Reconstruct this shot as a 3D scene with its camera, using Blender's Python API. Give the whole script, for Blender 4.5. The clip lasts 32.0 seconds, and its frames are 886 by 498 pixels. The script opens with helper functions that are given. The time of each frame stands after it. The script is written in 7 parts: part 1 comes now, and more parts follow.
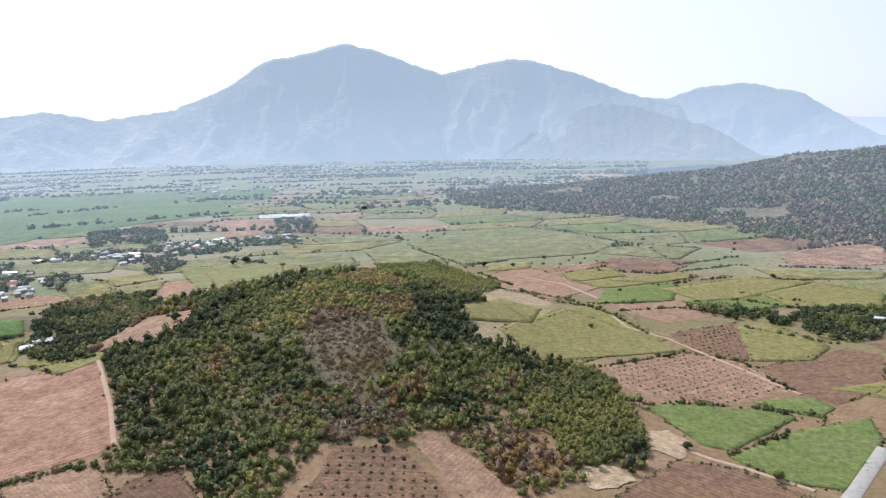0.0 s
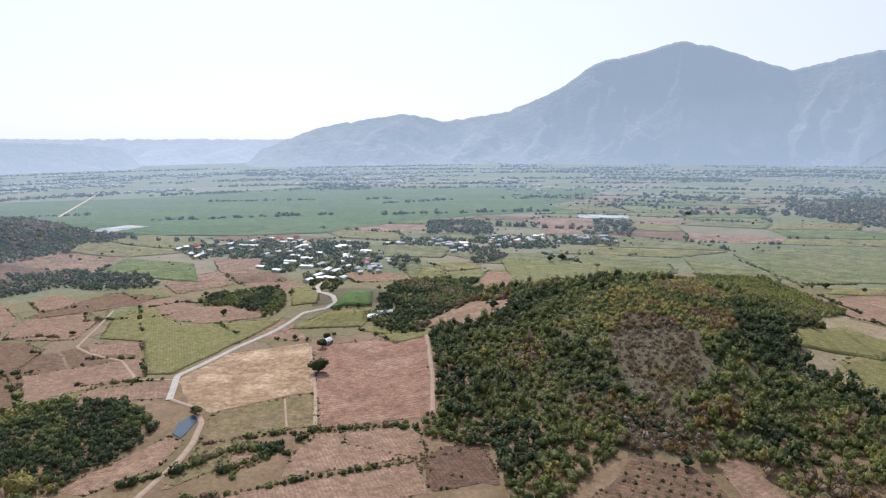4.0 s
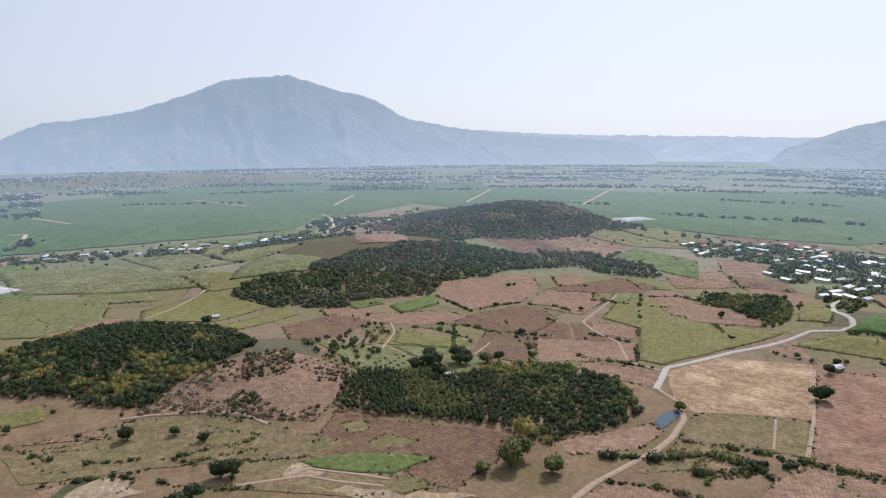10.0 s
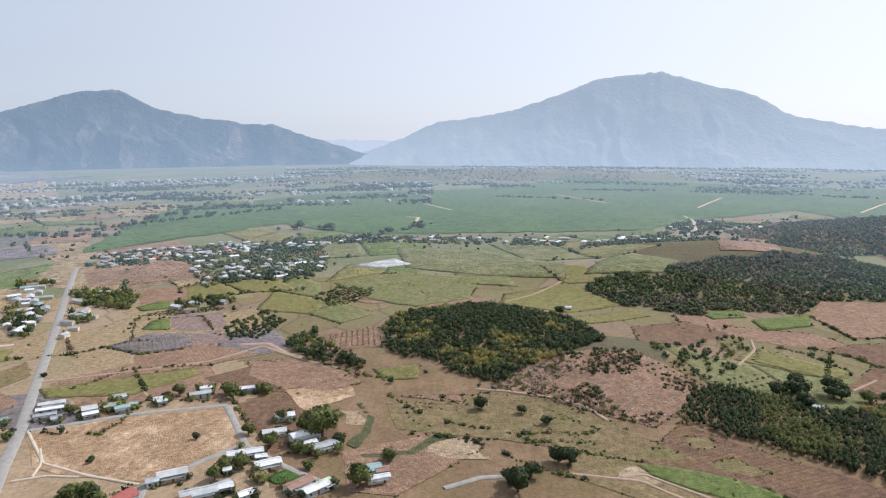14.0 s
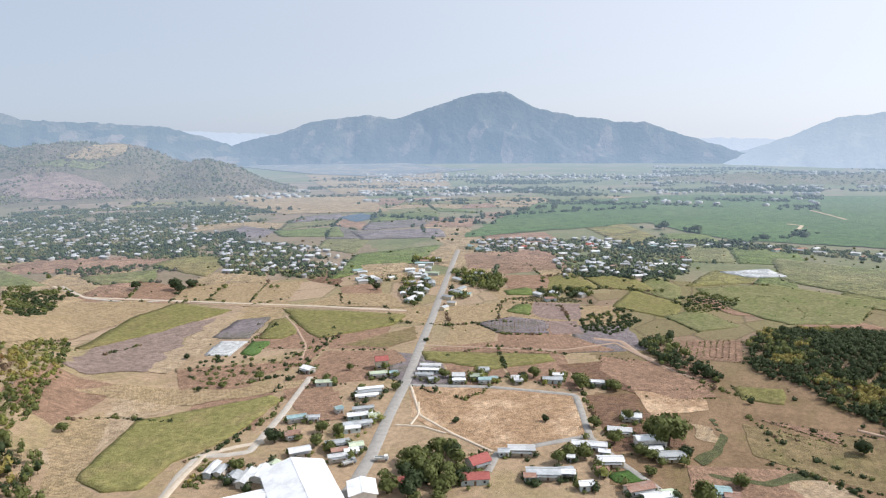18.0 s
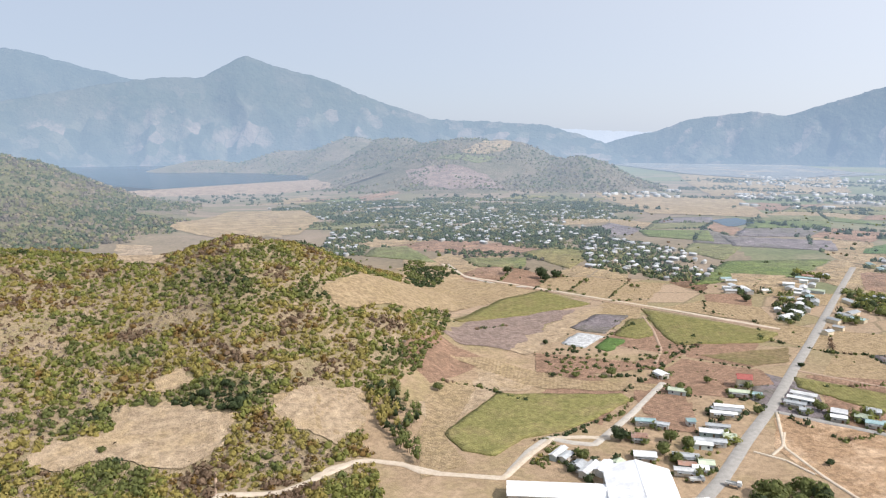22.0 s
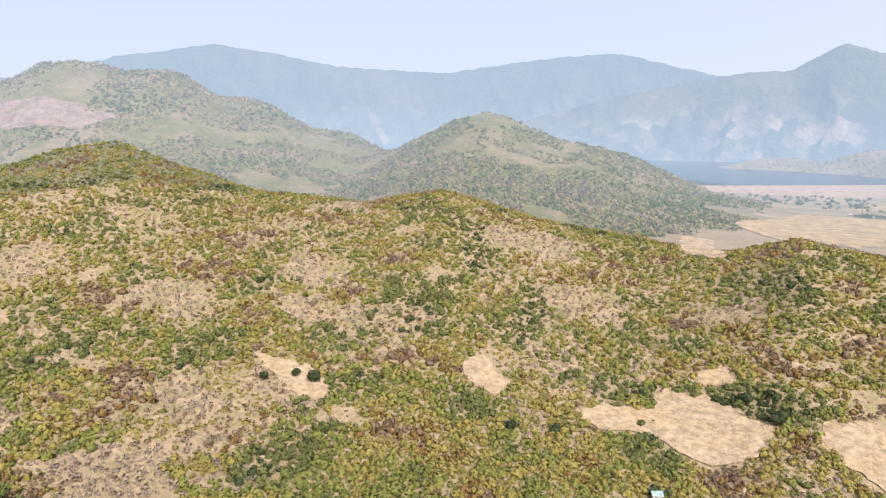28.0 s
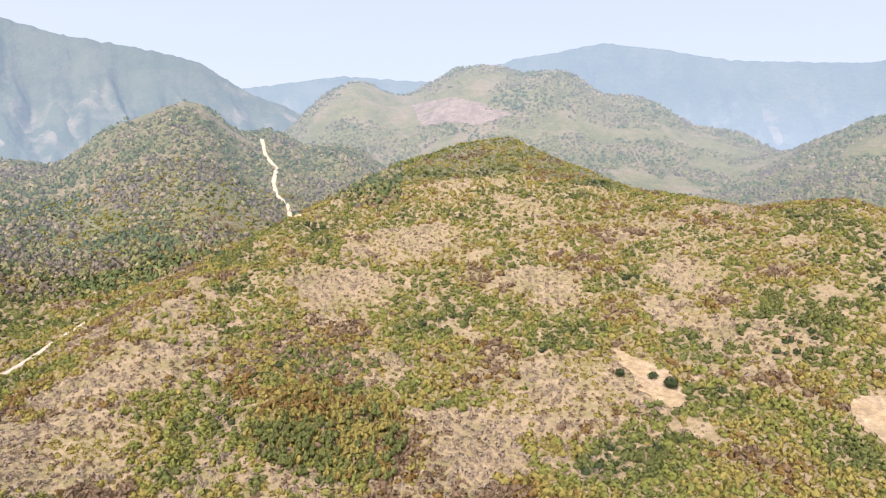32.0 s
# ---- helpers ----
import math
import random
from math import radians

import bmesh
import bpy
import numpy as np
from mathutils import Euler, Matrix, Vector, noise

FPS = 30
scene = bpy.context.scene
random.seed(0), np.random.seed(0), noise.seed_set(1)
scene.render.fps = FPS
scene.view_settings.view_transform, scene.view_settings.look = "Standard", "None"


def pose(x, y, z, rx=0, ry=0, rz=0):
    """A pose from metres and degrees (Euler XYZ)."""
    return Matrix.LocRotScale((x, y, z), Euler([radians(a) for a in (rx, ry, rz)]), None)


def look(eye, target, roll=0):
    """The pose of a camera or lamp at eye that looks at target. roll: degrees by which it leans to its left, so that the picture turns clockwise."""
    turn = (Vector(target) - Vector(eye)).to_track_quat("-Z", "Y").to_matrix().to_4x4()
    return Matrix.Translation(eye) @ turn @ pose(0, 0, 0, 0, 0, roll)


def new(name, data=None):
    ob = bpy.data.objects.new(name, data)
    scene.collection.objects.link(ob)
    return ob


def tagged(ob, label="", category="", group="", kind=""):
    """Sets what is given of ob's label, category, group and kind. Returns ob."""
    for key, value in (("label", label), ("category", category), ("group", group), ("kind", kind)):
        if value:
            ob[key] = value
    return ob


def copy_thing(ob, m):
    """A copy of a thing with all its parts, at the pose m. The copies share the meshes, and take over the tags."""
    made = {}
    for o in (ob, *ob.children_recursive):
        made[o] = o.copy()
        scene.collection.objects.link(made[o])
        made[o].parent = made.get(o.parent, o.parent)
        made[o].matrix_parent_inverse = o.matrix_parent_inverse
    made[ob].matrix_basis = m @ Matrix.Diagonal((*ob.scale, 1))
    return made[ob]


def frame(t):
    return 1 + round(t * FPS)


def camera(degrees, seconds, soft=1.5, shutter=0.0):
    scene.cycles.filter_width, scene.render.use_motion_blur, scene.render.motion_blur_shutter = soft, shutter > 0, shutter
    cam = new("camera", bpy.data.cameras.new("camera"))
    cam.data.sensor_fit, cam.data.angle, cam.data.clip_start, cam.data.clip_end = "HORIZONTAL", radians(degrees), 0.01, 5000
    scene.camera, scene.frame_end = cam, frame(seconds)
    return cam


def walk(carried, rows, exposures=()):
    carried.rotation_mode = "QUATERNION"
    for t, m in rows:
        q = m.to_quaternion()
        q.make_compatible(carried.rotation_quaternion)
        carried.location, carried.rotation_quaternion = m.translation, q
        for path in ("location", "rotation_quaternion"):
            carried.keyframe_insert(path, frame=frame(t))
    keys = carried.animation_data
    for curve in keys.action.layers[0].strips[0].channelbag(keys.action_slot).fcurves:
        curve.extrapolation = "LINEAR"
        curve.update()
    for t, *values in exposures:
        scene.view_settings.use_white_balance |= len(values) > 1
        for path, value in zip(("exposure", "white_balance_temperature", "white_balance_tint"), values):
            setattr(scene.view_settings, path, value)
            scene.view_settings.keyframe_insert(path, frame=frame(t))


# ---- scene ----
# camera: hovers 150 m above the village ground and turns to its left
cam = camera(65.53, 32.0, soft=1.2)
EYE = 150.0
TURN = [  # seconds, heading, tilt, lean
    (0.0, 2.61, -10.39, -0.88),
    (0.5, 5.72, -10.31, -0.86),
    (1.0, 8.89, -10.24, -0.82),
    (1.5, 12.12, -10.18, -0.78),
    (2.0, 15.42, -10.12, -0.74),
    (2.5, 18.76, -10.07, -0.70),
    (3.0, 22.11, -10.03, -0.68),
    (3.5, 25.47, -10.00, -0.65),
    (4.5, 32.26, -9.95, -0.64),
    (5.5, 39.08, -9.90, -0.61),
    (6.0, 42.50, -9.88, -0.58),
    (6.5, 45.92, -9.87, -0.55),
    (7.0, 49.32, -9.85, -0.52),
    (7.5, 52.68, -9.84, -0.48),
    (8.0, 55.99, -9.83, -0.45),
    (8.5, 59.33, -9.83, -0.43),
    (9.0, 62.75, -9.83, -0.41),
    (9.5, 66.21, -9.84, -0.41),
    (10.0, 69.71, -9.84, -0.41),
    (10.5, 73.29, -9.84, -0.40),
    (11.0, 76.93, -9.84, -0.39),
    (11.5, 80.59, -9.84, -0.35),
    (12.0, 84.27, -9.84, -0.31),
    (12.5, 87.97, -9.84, -0.27),
    (13.0, 91.69, -9.84, -0.25),
    (13.5, 95.43, -9.83, -0.24),
    (14.0, 99.16, -9.83, -0.25),
    (14.5, 102.88, -9.83, -0.27),
    (15.5, 110.30, -9.84, -0.38),
    (16.5, 117.73, -9.86, -0.46),
    (17.0, 121.47, -9.86, -0.47),
    (17.5, 125.23, -9.85, -0.46),
    (18.0, 128.97, -9.84, -0.45),
    (18.5, 132.71, -9.83, -0.43),
    (19.0, 136.44, -9.83, -0.42),
    (19.5, 140.19, -9.82, -0.41),
    (20.0, 143.94, -9.82, -0.41),
    (20.5, 147.71, -9.81, -0.41),
    (21.0, 151.47, -9.80, -0.41),
    (21.5, 155.22, -9.80, -0.40),
    (22.0, 158.98, -9.80, -0.39),
    (22.5, 162.75, -9.80, -0.37),
    (23.0, 166.53, -9.80, -0.35),
    (23.5, 170.33, -9.81, -0.33),
    (24.0, 174.12, -9.83, -0.32),
    (24.5, 177.83, -9.84, -0.32),
    (25.0, 181.42, -9.85, -0.31),
    (25.5, 185.02, -9.87, -0.31),
    (26.5, 192.55, -9.87, -0.30),
    (27.5, 200.19, -9.87, -0.23),
    (28.0, 203.96, -9.89, -0.18),
    (28.5, 207.74, -9.91, -0.13),
    (29.0, 211.52, -9.94, -0.07),
    (29.5, 215.33, -9.96, -0.01),
    (30.0, 219.13, -9.98, 0.03),
    (30.5, 222.92, -10.01, 0.07),
    (31.0, 226.72, -10.03, 0.11),
    (31.5, 230.54, -10.06, 0.15),
    (32.0, 234.39, -10.09, 0.18),
]
EXPOSURE = [(0.0, 0.26, 6000, 15), (1.5, 0.14, 6000, 15), (3.0, 0.00, 5980, 15), (7.0, -0.22, 5930, 15), (10.0, -0.26, 5970, 15), (13.0, -0.12, 6050, 15), (16.5, 0.04, 6150, 14), (19.0, 0.12, 6250, 14), (22.0, 0.24, 6360, 15), (25.0, 0.45, 6500, 17), (28.0, 0.58, 6620, 18), (32.0, 0.66, 6680, 19)]
walk(cam, [(t, pose(0, 0, EYE, 90 + tilt, 0, turn) @ pose(0, 0, 0, 0, 0, lean)) for t, turn, tilt, lean in TURN], EXPOSURE)

# ---- light ----
SUN_AZ, SUN_UP = 42.0, 45.0
world = bpy.data.worlds.new("sky")
scene.world = world
world.use_nodes = True
wn = world.node_tree
sky = wn.nodes.new("ShaderNodeTexSky")
sky.sky_type = "NISHITA"
sky.sun_disc = False
sky.sun_elevation = radians(SUN_UP)
sky.sun_rotation = radians(-SUN_AZ)
sky.air_density, sky.dust_density, sky.ozone_density = 0.8, 1.0, 3.0
# a thick even haze over the clear sky
hazy = wn.nodes.new("ShaderNodeMix")
hazy.data_type = "RGBA"
hazy.inputs[0].default_value = 0.82
# the haze is brightest on the sun's side
about = wn.nodes.new("ShaderNodeTexCoord")
toward = wn.nodes.new("ShaderNodeVectorMath")
toward.operation = "DOT_PRODUCT"
toward.inputs[1].default_value = (-math.sin(radians(SUN_AZ)) * 0.95, math.cos(radians(SUN_AZ)) * 0.95, 0.3)
wn.links.new(about.outputs["Generated"], toward.inputs[0])
glow = wn.nodes.new("ShaderNodeMapRange")
glow.inputs[1].default_value, glow.inputs[2].default_value = -1.0, 1.0
wn.links.new(toward.outputs["Value"], glow.inputs[0])
haze_colour = wn.nodes.new("ShaderNodeMix")
haze_colour.data_type = "RGBA"
haze_colour.inputs[6].default_value = (4.35, 5.05, 5.75, 1)
haze_colour.inputs[7].default_value = (10.3, 10.5, 10.5, 1)
fade = wn.nodes.new("ShaderNodeMath")
fade.operation = "POWER"
fade.inputs[1].default_value = 1.8
wn.links.new(glow.outputs[0], fade.inputs[0])
wn.links.new(fade.outputs[0], haze_colour.inputs[0])
wn.links.new(haze_colour.outputs[2], hazy.inputs[7])
wn.links.new(sky.outputs[0], hazy.inputs[6])
wn.nodes["Background"].inputs["Strength"].default_value = 0.11
wn.links.new(hazy.outputs[2], wn.nodes["Background"].inputs["Color"])
lamp = bpy.data.lights.new("sun", "SUN")
lamp.energy, lamp.angle, lamp.color = 4.0, radians(0.6), (1.0, 0.95, 0.86)
sun = new("sun", lamp)
sun.matrix_world = look((-math.sin(radians(SUN_AZ)) * 100, math.cos(radians(SUN_AZ)) * 100, 100 * math.tan(radians(SUN_UP))), (0, 0, 0))
# ---- materials ----
def surface(name, dark, light, size=8.0, rough=0.9, fine=0.6, third=None, bump=0.3, bump_size=0.5, vary=0.0, island=False,
            metal=0.0, gloss=0.25, stripes=None, cells=None, stripe_colour=None, painted_haze=None, patch=0.5, mottle=0, cells_below=None, blotches=0.21):
    """A procedural surface: two colours in patches of some metres, fine grain, relief; stripes (direction in degrees, spacing) for rows."""
    m = bpy.data.materials.new(name)
    m.use_nodes = True
    n, link = m.node_tree.nodes, m.node_tree.links.new
    b = n["Principled BSDF"]
    b.inputs["Roughness"].default_value = rough
    b.inputs["Metallic"].default_value = metal
    b.inputs["Specular IOR Level"].default_value = gloss
    geo = n.new("ShaderNodeNewGeometry")
    place = geo.outputs["Position"]

    def grain(scale, detail=4.0, rough_=0.6, vector=None):
        t = n.new("ShaderNodeTexNoise")
        t.inputs["Scale"].default_value, t.inputs["Detail"].default_value, t.inputs["Roughness"].default_value = scale, detail, rough_
        link(vector or place, t.inputs["Vector"])
        return t.outputs["Fac"]

    def ranged(v, a, c, lo=0.0, hi=1.0):
        t = n.new("ShaderNodeMapRange")
        t.inputs[1].default_value, t.inputs[2].default_value, t.inputs[3].default_value, t.inputs[4].default_value = a, c, lo, hi
        link(v, t.inputs[0])
        return t.outputs[0]

    def mix(fac, a, c, kind="MIX"):
        t = n.new("ShaderNodeMix")
        t.data_type, t.blend_type = "RGBA", kind
        for value, k in ((fac, 0), (a, 6), (c, 7)):
            if hasattr(value, "links"):
                link(value, t.inputs[k])
            elif k == 0:
                t.inputs[0].default_value = value
            else:
                t.inputs[k].default_value = (*value, 1)
        return t.outputs[2]

    colour = mix(ranged(grain(1 / size), 0.5 - 0.25 * patch, 0.5 + 0.25 * patch), dark, light)
    if third:
        colour = mix(ranged(grain(0.37 / size, 5, 0.65), 0.49, 0.62), colour, third)
    if cells:
        # a patchwork of small fields, each of one colour, with a dark edge, from some distance on
        wide, palette, edge_colour, from_, to_ = cells
        squeeze = n.new("ShaderNodeMapping")
        squeeze.inputs["Rotation"].default_value = (0, 0, 0.6)
        squeeze.inputs["Scale"].default_value = (1 / wide, 1.7 / wide, 0)
        link(place, squeeze.inputs["Vector"])
        outs = []
        for feature in ("F1", "DISTANCE_TO_EDGE"):
            v = n.new("ShaderNodeTexVoronoi")
            v.voronoi_dimensions, v.feature = "2D", feature
            v.inputs["Scale"].default_value = 1.0
            v.inputs["Randomness"].default_value = 0.75
            link(squeeze.outputs[0], v.inputs["Vector"])
            outs.append(v.outputs["Color" if feature == "F1" else "Distance"])
        ramp = n.new("ShaderNodeValToRGB")
        ramp.color_ramp.interpolation = "CONSTANT"
        while len(ramp.color_ramp.elements) < len(palette):
            ramp.color_ramp.elements.new(0.5)
        for k, c in enumerate(palette):
            ramp.color_ramp.elements[k].position, ramp.color_ramp.elements[k].color = k / len(palette), (*c, 1)
        split = n.new("ShaderNodeSeparateColor")
        link(outs[0], split.inputs[0])
        link(split.outputs[0], ramp.inputs[0])
        patched = mix(0.85, colour, ramp.outputs[0])
        patched = mix(ranged(outs[1], 0.012, 0.035, 0.75, 0.0), patched, edge_colour)
        around = n.new("ShaderNodeVectorMath")
        around.operation = "LENGTH"
        link(place, around.inputs[0])
        amount = ranged(around.outputs["Value"], from_, to_)
        if cells_below:
            # cleared plots on the lower slopes alone, in loose groups
            level = n.new("ShaderNodeSeparateXYZ")
            link(place, level.inputs[0])
            low_ = n.new("ShaderNodeMath")
            low_.operation = "MULTIPLY"
            link(ranged(level.outputs["Z"], *cells_below, 1.0, 0.0), low_.inputs[0])
            link(ranged(grain(0.0048, 5, 0.65), 0.46, 0.60), low_.inputs[1])
            amount = low_.outputs[0]
        colour = mix(amount, colour, patched)
    if stripes:
        turn = n.new("ShaderNodeVectorRotate")
        turn.rotation_type = "Z_AXIS"
        turn.inputs["Angle"].default_value = radians(stripes[0])
        link(place, turn.inputs["Vector"])
        w = n.new("ShaderNodeTexWave")
        w.inputs["Scale"].default_value = 0.314 / stripes[1]
        w.inputs["Distortion"].default_value, w.inputs["Detail"].default_value, w.inputs["Detail Scale"].default_value = 1.3, 3.0, 1.2
        link(turn.outputs[0], w.inputs["Vector"])
        colour = mix(ranged(w.outputs["Fac"], 0.35, 0.85, 0.0, 0.52), colour, stripe_colour or dark)
    colour = mix(fine, colour, mix(ranged(grain(3.0 / max(bump_size, 0.05), 3), 0.3, 0.7), [c * 0.55 for c in dark], [min(1, c * 1.3) for c in light]), "MIX")
    if mottle:
        blotch = mix(ranged(grain(1 / mottle, 5, 0.7), 0.36, 0.64), [1 - blotches] * 3, [1 + blotches * 0.95] * 3)
        colour = mix(1.0, colour, blotch, "MULTIPLY")
    if vary:
        if island:
            who = geo.outputs["Random Per Island"]
        else:
            info = n.new("ShaderNodeObjectInfo")
            who = info.outputs["Random"]
        colour = mix(1.0, colour, mix(who, [1 - vary] * 3, [1 + vary] * 3), "MULTIPLY")
    # distance haze painted in: base colour dims and the surface glows with a tint
    if painted_haze:
        tint, near, far, most, power, *low = painted_haze
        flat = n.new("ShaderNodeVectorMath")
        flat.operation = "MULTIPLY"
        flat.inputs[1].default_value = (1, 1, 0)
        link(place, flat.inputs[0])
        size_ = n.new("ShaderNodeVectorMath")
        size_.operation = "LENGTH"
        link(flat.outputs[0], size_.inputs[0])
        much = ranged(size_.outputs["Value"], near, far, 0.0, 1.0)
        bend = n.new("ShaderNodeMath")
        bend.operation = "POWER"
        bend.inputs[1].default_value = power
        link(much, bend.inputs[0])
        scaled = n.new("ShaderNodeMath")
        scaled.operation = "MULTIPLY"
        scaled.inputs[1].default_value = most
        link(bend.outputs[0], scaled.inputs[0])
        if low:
            # the painted haze grows stronger towards the foot of the range
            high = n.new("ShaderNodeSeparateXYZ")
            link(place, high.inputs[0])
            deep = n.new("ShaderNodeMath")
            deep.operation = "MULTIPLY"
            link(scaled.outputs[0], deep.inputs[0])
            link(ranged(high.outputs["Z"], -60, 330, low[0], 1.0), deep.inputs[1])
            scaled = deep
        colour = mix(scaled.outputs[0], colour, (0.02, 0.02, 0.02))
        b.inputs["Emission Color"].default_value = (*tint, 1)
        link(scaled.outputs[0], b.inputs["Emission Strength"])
    link(colour, b.inputs["Base Color"])
    if bump:
        t = n.new("ShaderNodeBump")
        t.inputs["Strength"].default_value, t.inputs["Distance"].default_value = bump, bump_size
        link(grain(1.0 / bump_size, 4), t.inputs["Height"])
        link(t.outputs[0], b.inputs["Normal"])
    return m


# tints and strength of the haze painted into far materials as emission
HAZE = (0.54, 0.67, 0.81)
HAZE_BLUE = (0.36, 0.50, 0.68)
PAINTED_HAZE = ((0.44, 0.575, 0.72), 690, 4800, 0.60, 0.62)
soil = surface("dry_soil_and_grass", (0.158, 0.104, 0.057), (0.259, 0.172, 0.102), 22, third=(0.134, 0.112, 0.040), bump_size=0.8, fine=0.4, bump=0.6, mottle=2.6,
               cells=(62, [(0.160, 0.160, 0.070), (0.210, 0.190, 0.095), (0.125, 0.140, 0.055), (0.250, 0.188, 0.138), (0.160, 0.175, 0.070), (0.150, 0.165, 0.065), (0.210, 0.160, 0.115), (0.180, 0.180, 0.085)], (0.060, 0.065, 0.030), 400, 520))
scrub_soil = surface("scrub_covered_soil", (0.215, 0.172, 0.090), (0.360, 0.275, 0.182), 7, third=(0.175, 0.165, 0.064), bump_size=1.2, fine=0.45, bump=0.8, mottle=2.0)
scrub_far = surface("distant_scrub", (0.095, 0.105, 0.040), (0.175, 0.160, 0.075), 38, third=(0.265, 0.190, 0.145), bump=0.8, bump_size=7, fine=0.5, painted_haze=PAINTED_HAZE, patch=0.3, mottle=11)
plain_far = surface("hazed_plain", (0.100, 0.130, 0.050), (0.200, 0.190, 0.100), 110, third=(0.280, 0.208, 0.165), bump=0, bump_size=14, fine=0.4, painted_haze=PAINTED_HAZE,
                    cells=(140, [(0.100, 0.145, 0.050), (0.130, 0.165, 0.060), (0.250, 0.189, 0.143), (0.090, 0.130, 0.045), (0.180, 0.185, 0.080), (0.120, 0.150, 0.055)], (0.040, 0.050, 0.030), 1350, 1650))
plain_dry = surface("hazed_dry_plain", (0.155, 0.125, 0.075), (0.250, 0.195, 0.130), 70, third=(0.310, 0.235, 0.175), bump=0, bump_size=14, fine=0.4, painted_haze=PAINTED_HAZE,
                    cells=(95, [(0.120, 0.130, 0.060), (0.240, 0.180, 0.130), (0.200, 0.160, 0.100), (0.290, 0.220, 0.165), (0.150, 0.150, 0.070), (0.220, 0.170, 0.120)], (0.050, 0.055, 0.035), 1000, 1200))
scrub_dry = surface("hazed_dry_scrub", (0.100, 0.098, 0.056), (0.175, 0.148, 0.098), 34, third=(0.240, 0.180, 0.138), bump=0.8, bump_size=7, fine=0.5, painted_haze=PAINTED_HAZE, patch=0.3, mottle=11)
soil_pale = surface("pale_dry_soil", (0.270, 0.193, 0.118), (0.390, 0.285, 0.185), 20, third=(0.250, 0.205, 0.095), bump_size=0.8, fine=0.4, bump=0.6, mottle=3.0,
               cells=(62, [(0.190, 0.185, 0.085), (0.300, 0.225, 0.155), (0.240, 0.205, 0.110), (0.360, 0.270, 0.195), (0.180, 0.180, 0.080), (0.300, 0.230, 0.165)], (0.075, 0.075, 0.040), 420, 540))
wood_soil = surface("dark_wood_soil", (0.085, 0.078, 0.042), (0.150, 0.122, 0.074), 9, third=(0.105, 0.105, 0.045), bump_size=1.2, fine=0.45, bump=0.8, mottle=2.4)
# mountains glow with painted haze; v sets how much for each range
rock = {k: surface("hazed_mountain", (0.040, 0.062, 0.034), (0.075, 0.092, 0.052), 120, third=(0.105, 0.108, 0.068), bump=0.5, bump_size=26, fine=0.25,
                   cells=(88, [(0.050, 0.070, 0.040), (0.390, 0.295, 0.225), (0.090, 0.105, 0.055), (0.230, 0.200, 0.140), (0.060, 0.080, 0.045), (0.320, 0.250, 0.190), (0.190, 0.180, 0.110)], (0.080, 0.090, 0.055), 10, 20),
                   cells_below=clear_, painted_haze=(tint_, 0, 1, v, 1.0, 1.2))
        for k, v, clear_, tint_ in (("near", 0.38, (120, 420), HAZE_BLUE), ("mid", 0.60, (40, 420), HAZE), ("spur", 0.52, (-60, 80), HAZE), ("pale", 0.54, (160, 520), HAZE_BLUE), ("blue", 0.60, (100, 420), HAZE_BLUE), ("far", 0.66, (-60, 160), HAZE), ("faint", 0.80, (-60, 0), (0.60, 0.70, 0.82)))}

# foliage
def leaves(name, dark, light, size=3.0):
    m = surface(name, dark, light, size, rough=0.75, fine=0.3, bump=0, bump_size=0.35, vary=0.16, island=True, gloss=0.3)
    # some light passes through the leaves
    n, link = m.node_tree.nodes, m.node_tree.links.new
    solid, through_leaf, both = n["Principled BSDF"], n.new("ShaderNodeBsdfTranslucent"), n.new("ShaderNodeMixShader")
    link(solid.inputs["Base Color"].links[0].from_socket, through_leaf.inputs["Color"])
    both.inputs[0].default_value = 0.3
    link(solid.outputs[0], both.inputs[1])
    link(through_leaf.outputs[0], both.inputs[2])
    link(both.outputs[0], n["Material Output"].inputs["Surface"])
    return m


leaf = {
    "green": leaves("green_leaves", (0.102, 0.124, 0.036), (0.160, 0.176, 0.056)),
    "dark": leaves("dark_green_leaves", (0.035, 0.053, 0.021), (0.060, 0.083, 0.031)),
    "fresh": leaves("fresh_green_leaves", (0.165, 0.180, 0.042), (0.245, 0.250, 0.068)),
    "yellow": leaves("yellow_green_leaves", (0.245, 0.210, 0.056), (0.345, 0.288, 0.088)),
    "dry": leaves("dry_brown_leaves", (0.16, 0.105, 0.065), (0.25, 0.175, 0.115)),
    "orange": leaves("rusty_leaves", (0.17, 0.105, 0.032), (0.25, 0.16, 0.055)),
    "twig": leaves("bare_grey_twigs", (0.25, 0.195, 0.15), (0.37, 0.295, 0.23)),
    "bark": surface("bark", (0.09, 0.065, 0.045), (0.17, 0.13, 0.095), 1.0, bump_size=0.2),
}
pale_stone = surface("pale_stone", (0.30, 0.27, 0.24), (0.46, 0.42, 0.38), 1.2, bump=0.5, bump_size=0.3)
FOLIAGE = ["green", "dark", "fresh", "yellow", "dry", "orange", "twig", "bark"]
